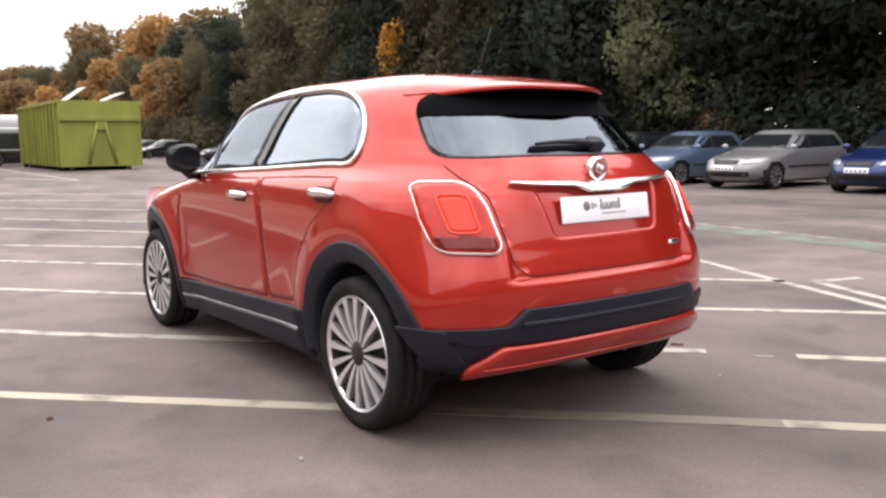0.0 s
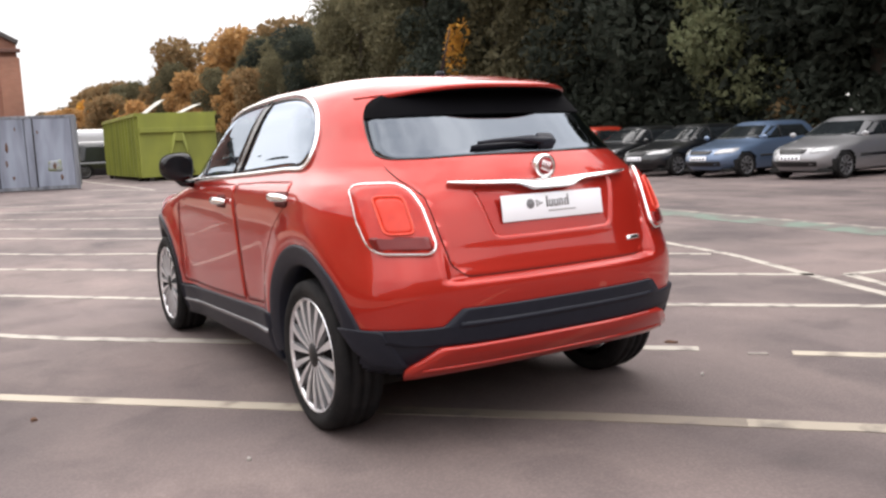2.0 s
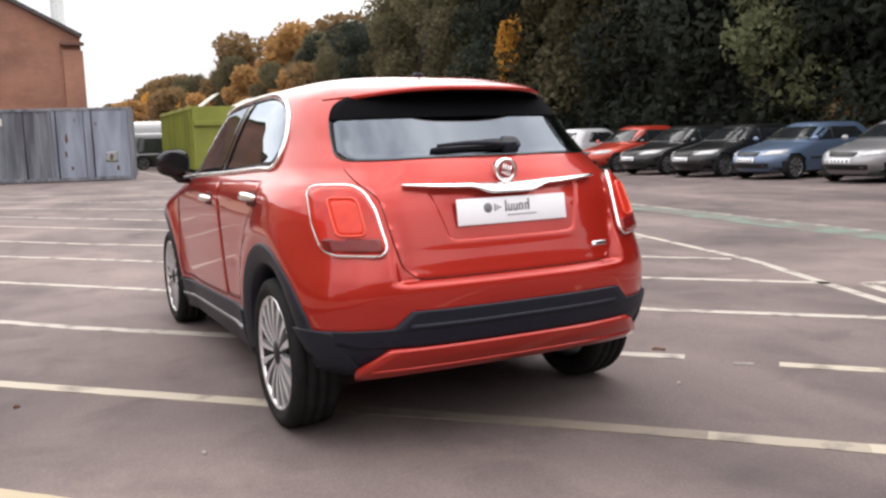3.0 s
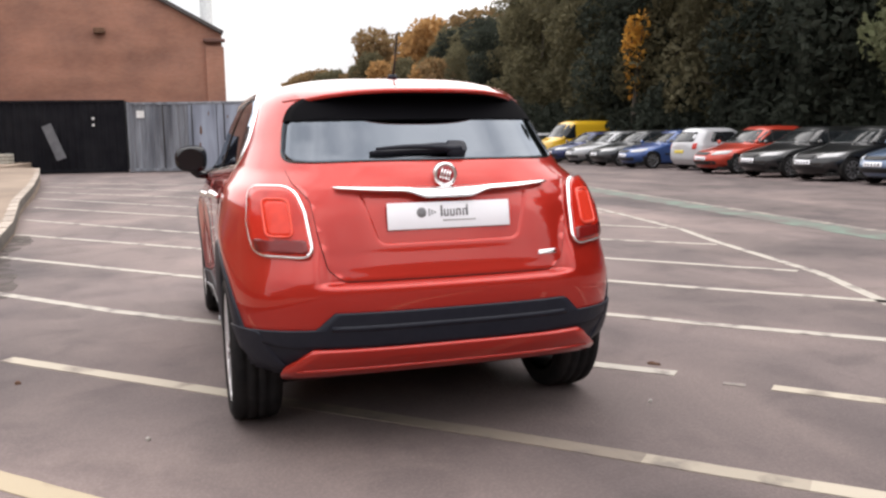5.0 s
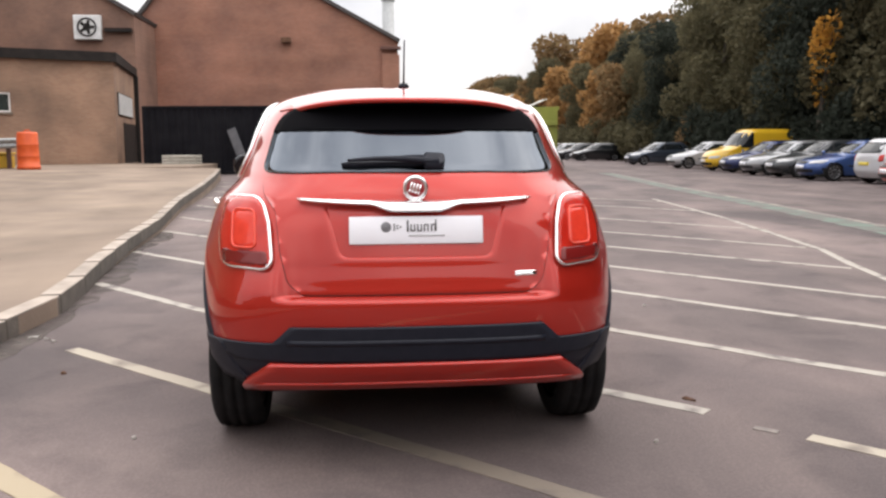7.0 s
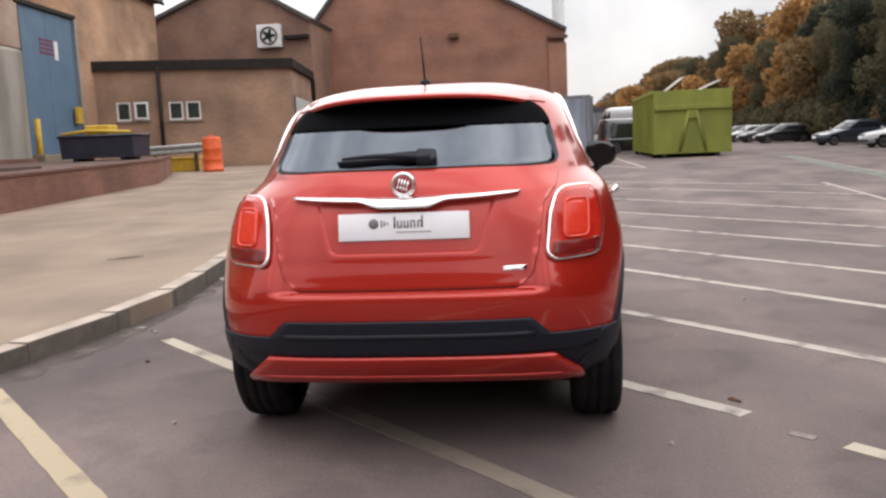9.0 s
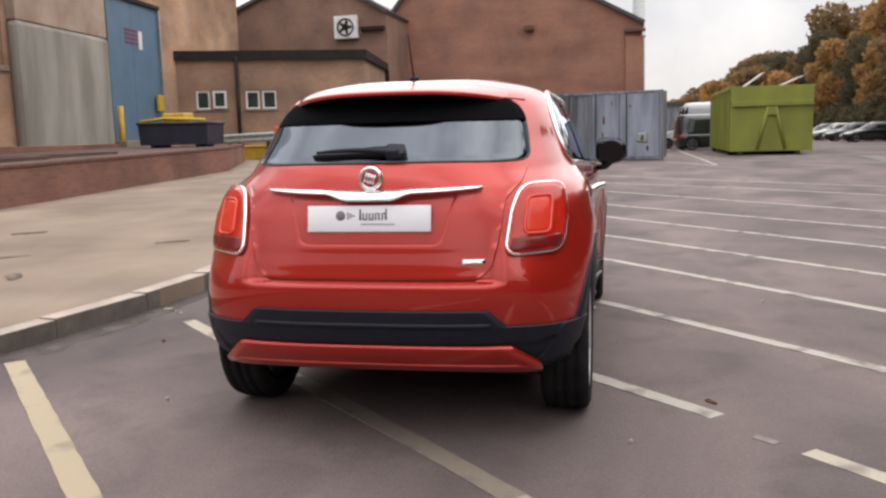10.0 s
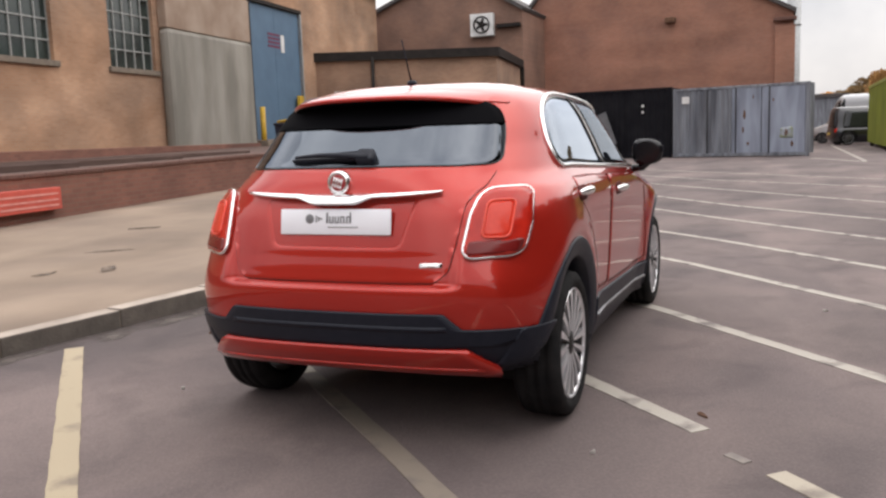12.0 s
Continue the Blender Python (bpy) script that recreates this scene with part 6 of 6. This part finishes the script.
    part("grille", patch(rounded([(-w * 0.36, 0.60), (w * 0.36, 0.60), (w * 0.40, 0.69), (-w * 0.40, 0.69)], 0.03), fp_, 0.012, 3), M_GRILLE, body)
    part("air_intake", patch(rounded([(-w * 0.62, 0.30), (w * 0.62, 0.30), (w * 0.66, 0.42), (-w * 0.66, 0.42)], 0.03), fp_, 0.010, 3), M_GRILLE, body)
    part("front_plate", patch(rounded([(-0.26, 0.445), (0.26, 0.445), (0.26, 0.55), (-0.26, 0.55)], 0.01), fp_, 0.022, 2), M_PLATE, body, "white plate with plain bars")
    for k in range(5):
        px = -0.19 + 0.095 * k
        part("plate_bar", patch([(px - 0.025, 0.47), (px + 0.025, 0.47), (px + 0.025, 0.525), (px - 0.025, 0.525)], fp_, 0.026, 1), M_GREY_PRINT, body)
    part("rear_plate", patch(rounded([(-0.26, 0.60), (0.26, 0.60), (0.26, 0.71), (-0.26, 0.71)], 0.01), sh.rear_place, 0.012, 2), M_PLATE_YELLOW, body)
    part("floor_pan", box(-w * 0.85, w * 0.85, -l2 + 0.3, l2 - 0.3, 0.16, 0.24), M_WELL, body, smooth=False)
    return body


P = paint
parked_car("dark blue hatchback parked in front of the trees", P("dark_blue", (0.012, 0.030, 0.14)), 16.95, 6.2, 92, 4.2, 1.74, 1.40)
parked_car("silver grey estate car parked nose out", P("silver_grey", (0.33, 0.33, 0.34), 0.5), 16.6, 9.1, 91, 4.4, 1.74, 1.41, estate=True)
parked_car("pale blue hatchback parked nose out", P("pale_blue", (0.13, 0.19, 0.30), 0.5), 16.5, 11.8, 91, 4.2, 1.72, 1.41)
parked_car("black saloon parked nose out", P("black", (0.012, 0.013, 0.015)), 16.5, 14.1, 91, 4.2, 1.72, 1.42)
parked_car("black hatchback parked nose out", P("black", (0.012, 0.013, 0.015)), 16.6, 16.5, 91, 4.1, 1.72, 1.44)
parked_car("bright red hatchback parked nose out", P("bright_red", (0.48, 0.045, 0.022)), 16.85, 19.2, 91, 4.0, 1.72, 1.50)
parked_car("white hatchback parked tail out", P("white", (0.48, 0.49, 0.51), 0.1), 17.9, 22.0, -88, 4.0, 1.72, 1.48, tail_to_us=True)
parked_car("mid blue hatchback parked nose out", P("mid_blue", (0.035, 0.085, 0.26)), 17.4, 24.9, 90, 4.1, 1.72, 1.44)
parked_car("dark grey hatchback parked nose out", P("dark_grey", (0.045, 0.05, 0.055)), 17.6, 27.6, 90, 4.1)
parked_car("silver estate car parked nose out", P("silver", (0.33, 0.34, 0.35), 0.6), 17.9, 30.3, 90, 4.3, estate=True)
parked_car("navy hatchback parked nose out", P("navy", (0.02, 0.035, 0.12)), 18.1, 33.2, 90, 3.9)
parked_car("bright yellow panel van parked in the row", P("yellow", (0.72, 0.44, 0.02), 0.0), 19.0, 36.3, 90, 4.9, 1.85, 2.05, van=True, name="parked_van")
parked_car("white saloon parked nose out", P("white", (0.48, 0.49, 0.51), 0.1), 18.6, 40.8, 90, 4.3)
parked_car("grey saloon standing beside the trees", P("slate", (0.055, 0.07, 0.095)), 18.9, 49.3, 97, 4.3)
for i, (yy, nm, cc) in enumerate(((79, "charcoal", (0.03, 0.028, 0.032)), (74.5, "silver", (0.33, 0.34, 0.35)), (69, "charcoal", (0.03, 0.028, 0.032)), (63.5, "black", (0.012, 0.013, 0.015)))):
    parked_car(nm.replace("_", " ") + " car parked far off before the trees", P(nm, cc), 18.9, yy, 90)
parked_car("white panel van parked behind the container", P("white", (0.48, 0.49, 0.51), 0.1), 6.4, 55.6, 84, 6.2, 2.2, 3.0, van=True, name="parked_van")
parked_car("dark blue-grey people carrier beside the green skip", P("ink", (0.006, 0.006, 0.011), 0.0), 6.75, 50.4, -78, 5.2, 2.1, 2.15, estate=True, wheel_r=0.40)


# ---- trees ----
def leafage(name, base, other, scale=1.3):
    m = surface(name, base, other, rough=0.75, scale=scale, detail=5, spread=(0.36, 0.64), vary=0.18)
    n, l = m.node_tree.nodes, m.node_tree.links
    b = n["Principled BSDF"]
    b.inputs["Specular IOR Level"].default_value = 0.12
    geo, hsv, mr = n.new("ShaderNodeNewGeometry"), n.new("ShaderNodeHueSaturation"), n.new("ShaderNodeMapRange")
    mr.inputs["To Min"].default_value, mr.inputs["To Max"].default_value = 0.82, 1.2
    l.new(geo.outputs["Random Per Island"], mr.inputs["Value"])
    l.new(mr.outputs["Result"], hsv.inputs["Value"])
    src = b.inputs["Base Color"].links[0].from_socket
    l.new(src, hsv.inputs["Color"])
    l.new(hsv.outputs["Color"], b.inputs["Base Color"])
    thin, mix = n.new("ShaderNodeBsdfTranslucent"), n.new("ShaderNodeMixShader")
    mix.inputs["Fac"].default_value = 0.42
    l.new(hsv.outputs["Color"], thin.inputs["Color"])
    l.new(b.outputs[0], mix.inputs[1])
    l.new(thin.outputs[0], mix.inputs[2])
    l.new(mix.outputs[0], n["Material Output"].inputs["Surface"])
    return m


M_LEAF_DARK = leafage("dark_green_foliage", (0.0362, 0.0438, 0.0331), (0.0452, 0.0513, 0.0392))
M_LEAF_OLIVE = leafage("olive_foliage", (0.106, 0.098, 0.057), (0.143, 0.126, 0.072))
M_LEAF_PALE = leafage("pale_green_foliage", (0.108, 0.119, 0.063), (0.137, 0.144, 0.079))
M_LEAF_ORANGE = leafage("orange_autumn_foliage", (0.4560, 0.2612, 0.0997), (0.3515, 0.2137, 0.0950))
M_LEAF_YELLOW = leafage("yellow_autumn_foliage", (0.58, 0.32, 0.06), (0.50, 0.24, 0.05))
M_LEAF_BROWN = leafage("brown_autumn_foliage", (0.25, 0.155, 0.075), (0.17, 0.125, 0.065))
M_BARK = surface("tree_bark", (0.050, 0.040, 0.032), (0.085, 0.068, 0.052), rough=0.95, scale=5, bump=0.5, bump_scale=25, stretch=(1, 1, 0.3))


def crown(rng, lobes, count, size):
    """Leaf sprays round a set of lobes; each is a small folded blade."""
    v, f = [], []
    vol = np.array([r[0] * r[1] * r[2] for _, r in lobes]) ** 0.7
    pick = rng.choice(len(lobes), count, p=vol / vol.sum())
    for i in pick:
        c, r = lobes[i]
        d = rng.normal(size=3)
        d /= np.linalg.norm(d)
        k = 1.0 - abs(rng.normal()) * 0.22
        p = np.array(c) + d * np.array(r) * max(k, 0.2) * (1 + 0.10 * math.sin(7 * d[0] + 5 * d[2] + i))
        s = size * rng.uniform(0.55, 1.35)
        a = rng.normal(size=3)
        a /= np.linalg.norm(a)
        b = np.cross(a, rng.normal(size=3))
        b /= np.linalg.norm(b)
        n = np.cross(a, b)
        o = len(v)
        v += [tuple(p - a * s), tuple(p + b * s * 0.55 + n * s * 0.18), tuple(p + a * s), tuple(p - b * s * 0.55 + n * s * 0.18)]
        f += [(o, o + 1, o + 2), (o, o + 2, o + 3)]
    return v, f


def tree(name, label, seed, height, spread, leaf, count=4200, size=0.24, low=0.12, slim=1.0, limbs=7):
    """A tapered, slightly bent trunk with limbs, and a crown of leaf sprays in lobes with gaps."""
    rng = np.random.default_rng(seed)
    t = thing(name, label, "tree", pose(0, 0, -50))
    bend = rng.uniform(-0.35, 0.35, 2)
    top = height * 0.86
    spine = [(bend[0] * (z / top) ** 2 * 1.5, bend[1] * (z / top) ** 2 * 1.5, z) for z in np.linspace(-0.1, top, 9)]
    r0 = 0.024 * height
    bm = tube(spine, lambda k: r0 * (1 - 0.88 * k), 9)
    lobes = []
    for i in range(limbs):
        z = height * (low + 0.10 + (0.80 - low) * (i + 0.5) / limbs)
        a = i * 2.4 + rng.uniform(-0.4, 0.4)
        reach = spread * slim * (0.35 + 0.65 * math.sin(math.pi * min(0.95, 0.25 + 0.75 * (z / height)))) * rng.uniform(0.55, 0.95)
        tip = (reach * math.cos(a), reach * math.sin(a), z + reach * 0.35)
        k = z / top
        root = (bend[0] * k * k * 1.5, bend[1] * k * k * 1.5, z * 0.86)
        mid = tuple((root[j] + tip[j]) / 2 + (0.12 * reach if j == 2 else 0) for j in range(3))
        limb = tube([root, mid, tip], lambda q, k=k: r0 * (1 - 0.8 * k) * 0.5 * (1 - 0.8 * q), 6)
        me = bpy.data.meshes.new("tmp")
        limb.to_mesh(me)
        bm.from_mesh(me)
        limb.free()
        bpy.data.meshes.remove(me)
        s = spread * rng.uniform(0.42, 0.62)
        lobes.append(((tip[0] * 0.8, tip[1] * 0.8, tip[2]), (s, s, s * rng.uniform(0.7, 1.05))))
    lobes.append(((spine[-1][0], spine[-1][1], height * 0.88), (spread * 0.45, spread * 0.45, height * 0.13)))
    lobes.append(((0, 0, height * (0.42 + low / 2)), (spread * 0.62, spread * 0.62, height * 0.30)))
    part("trunk", bm, M_BARK, t, "tapered bark trunk with limbs")
    v, f = crown(rng, lobes, count, size)
    me = bpy.data.meshes.new("crown")
    me.from_pydata(v, [], f)
    me.materials.append(leaf)
    cr = new("crown", me)
    cr.parent = t
    return t


def bush(name, label, seed, height, spread, leaf, count=1800, size=0.17):
    rng = np.random.default_rng(seed)
    t = thing(name, label, "bush", pose(0, 0, -50))
    bm = bmesh.new()
    lobes = []
    for i in range(6):
        a = i * 1.05 + rng.uniform(-0.3, 0.3)
        d = spread * rng.uniform(0.25, 0.65)
        z = height * rng.uniform(0.35, 0.72)
        stem = tube([(0.05 * math.cos(a), 0.05 * math.sin(a), -0.05), (d * 0.5 * math.cos(a), d * 0.5 * math.sin(a), z * 0.6), (d * math.cos(a), d * math.sin(a), z)], lambda q: 0.04 * (1 - 0.8 * q), 5)
        me = bpy.data.meshes.new("tmp")
        stem.to_mesh(me)
        bm.from_mesh(me)
        stem.free()
        bpy.data.meshes.remove(me)
        lobes.append(((d * math.cos(a), d * math.sin(a), z), (spread * 0.5, spread * 0.5, height * 0.34)))
    lobes.append(((0, 0, height * 0.30), (spread * 0.8, spread * 0.8, height * 0.32)))
    part("stems", bm, M_BARK, t)
    v, f = crown(rng, lobes, count, size)
    me = bpy.data.meshes.new("foliage")
    me.from_pydata(v, [], f)
    me.materials.append(leaf)
    cr = new("foliage", me)
    cr.parent = t
    return t


rt = random.Random(11)
DARK = [tree("tree", "tall dark green tree behind the parked cars", 21, 12.5, 3.3, M_LEAF_DARK, 11000, 0.155, 0.02), tree("tree", "tall dark green tree behind the parked cars", 22, 13.5, 3.0, M_LEAF_DARK, 11000, 0.155, 0.02, 0.9), tree("tree", "tall olive green tree behind the parked cars", 23, 13.0, 3.4, M_LEAF_OLIVE, 11000, 0.155, 0.02), tree("tree", "tall olive-brown tree behind the parked cars", 29, 12.6, 3.3, M_LEAF_BROWN, 11000, 0.155, 0.02)]
PALE = tree("tree", "pale green tree in front of darker trees", 24, 8.6, 2.3, M_LEAF_PALE, 5200, 0.15, 0.10)
ORANGE = [tree("tree", "orange autumn tree in the distance", 25, 12.0, 4.0, M_LEAF_ORANGE, 3600, 0.36, 0.02), tree("tree", "yellow autumn tree in the distance", 26, 11.0, 3.6, M_LEAF_YELLOW, 3400, 0.36, 0.04), tree("tree", "brown autumn tree in the distance", 27, 13.5, 4.2, M_LEAF_BROWN, 3600, 0.38, 0.02)]
YELLOW = tree("tree", "slim tree with yellow autumn leaves among dark trees", 28, 10.5, 1.1, M_LEAF_YELLOW, 360, 0.20, 0.55, 0.8, 5)
BUSH = [bush("bush", "dark green bush behind the parked cars", 31, 3.4, 2.0, M_LEAF_DARK, 2400, 0.17), bush("bush", "olive bush behind the parked cars", 32, 3.0, 1.9, M_LEAF_OLIVE, 2200, 0.17)]
RUST = bush("bush", "small rust-coloured bush between the parked cars and trees", 33, 2.9, 0.9, M_LEAF_BROWN, 1200, 0.11)


def plant(proto, x, y, s=1.0, z=0.0):
    k = copy_thing(proto, pose(x, y, z, 0, 0, rt.uniform(0, 360)))
    k.scale = (s, s, s * rt.uniform(0.94, 1.08))
    return k


# a belt of trees runs along the east side
y = -16.0
while y < 84:
    kinds = DARK[:2] if y < 26 else ([DARK[0], DARK[2], DARK[2]] if y < 70 else [DARK[2], ORANGE[1], ORANGE[0], ORANGE[2]])
    plant(rt.choice(kinds), 23.6 + rt.uniform(-0.9, 0.9), y + rt.uniform(-0.6, 0.6), rt.uniform(0.9, 1.08) * (1.25 if y < 30 else 1 if y < 50 else 0.84 if y < 60 else 0.66))
    y += 3.1
y = -16.0
while y < 90:
    plant(rt.choice(DARK[:2] if y < 32 else DARK[:3]), 29.0 + rt.uniform(-1.5, 1.5), y + rt.uniform(-0.8, 0.8), rt.uniform(1.1, 1.3) * (1 if y < 50 else 0.84))
    y += 4.2
y = -16.0
while y < 88:
    plant(BUSH[0] if y < 55 else BUSH[1], 21.9 + rt.uniform(-0.4, 0.3), y, rt.uniform(0.8, 1.15))
    y += 2.5
y = 88.0
while y < 330:
    plant(rt.choice(ORANGE + [DARK[2]]), 25.0 + rt.uniform(-2, 2), y, rt.uniform(0.75, 1.1))
    plant(rt.choice(ORANGE + [ORANGE[2], DARK[2]]), 33.0 + rt.uniform(-3, 3), y + 3, rt.uniform(0.95, 1.3))
    y += 7.0
for x, y_ in ((12, 240), (2, 260), (-8, 250), (20, 300), (5, 310), (-20, 270)):
    plant(rt.choice(ORANGE), x, y_, 0.8)
for x, y_, s_, k_ in ((11.5, 124, 0.42, 2), (14.0, 120, 0.66, 0), (17.5, 116, 0.68, 2), (20.5, 110, 0.66, 0)):
    plant(ORANGE[k_], x, y_, s_)
plant(PALE, 21.3, 16.6, 0.95)
plant(YELLOW, 20.9, 33.6, 0.74)
plant(RUST, 20.9, 13.8, 1.0)
plant(RUST, 21.2, 50.0, 1.1)
for proto in DARK + ORANGE + BUSH + [PALE, YELLOW, RUST]:
    for ob in (*proto.children_recursive, proto):
        bpy.data.objects.remove(ob)
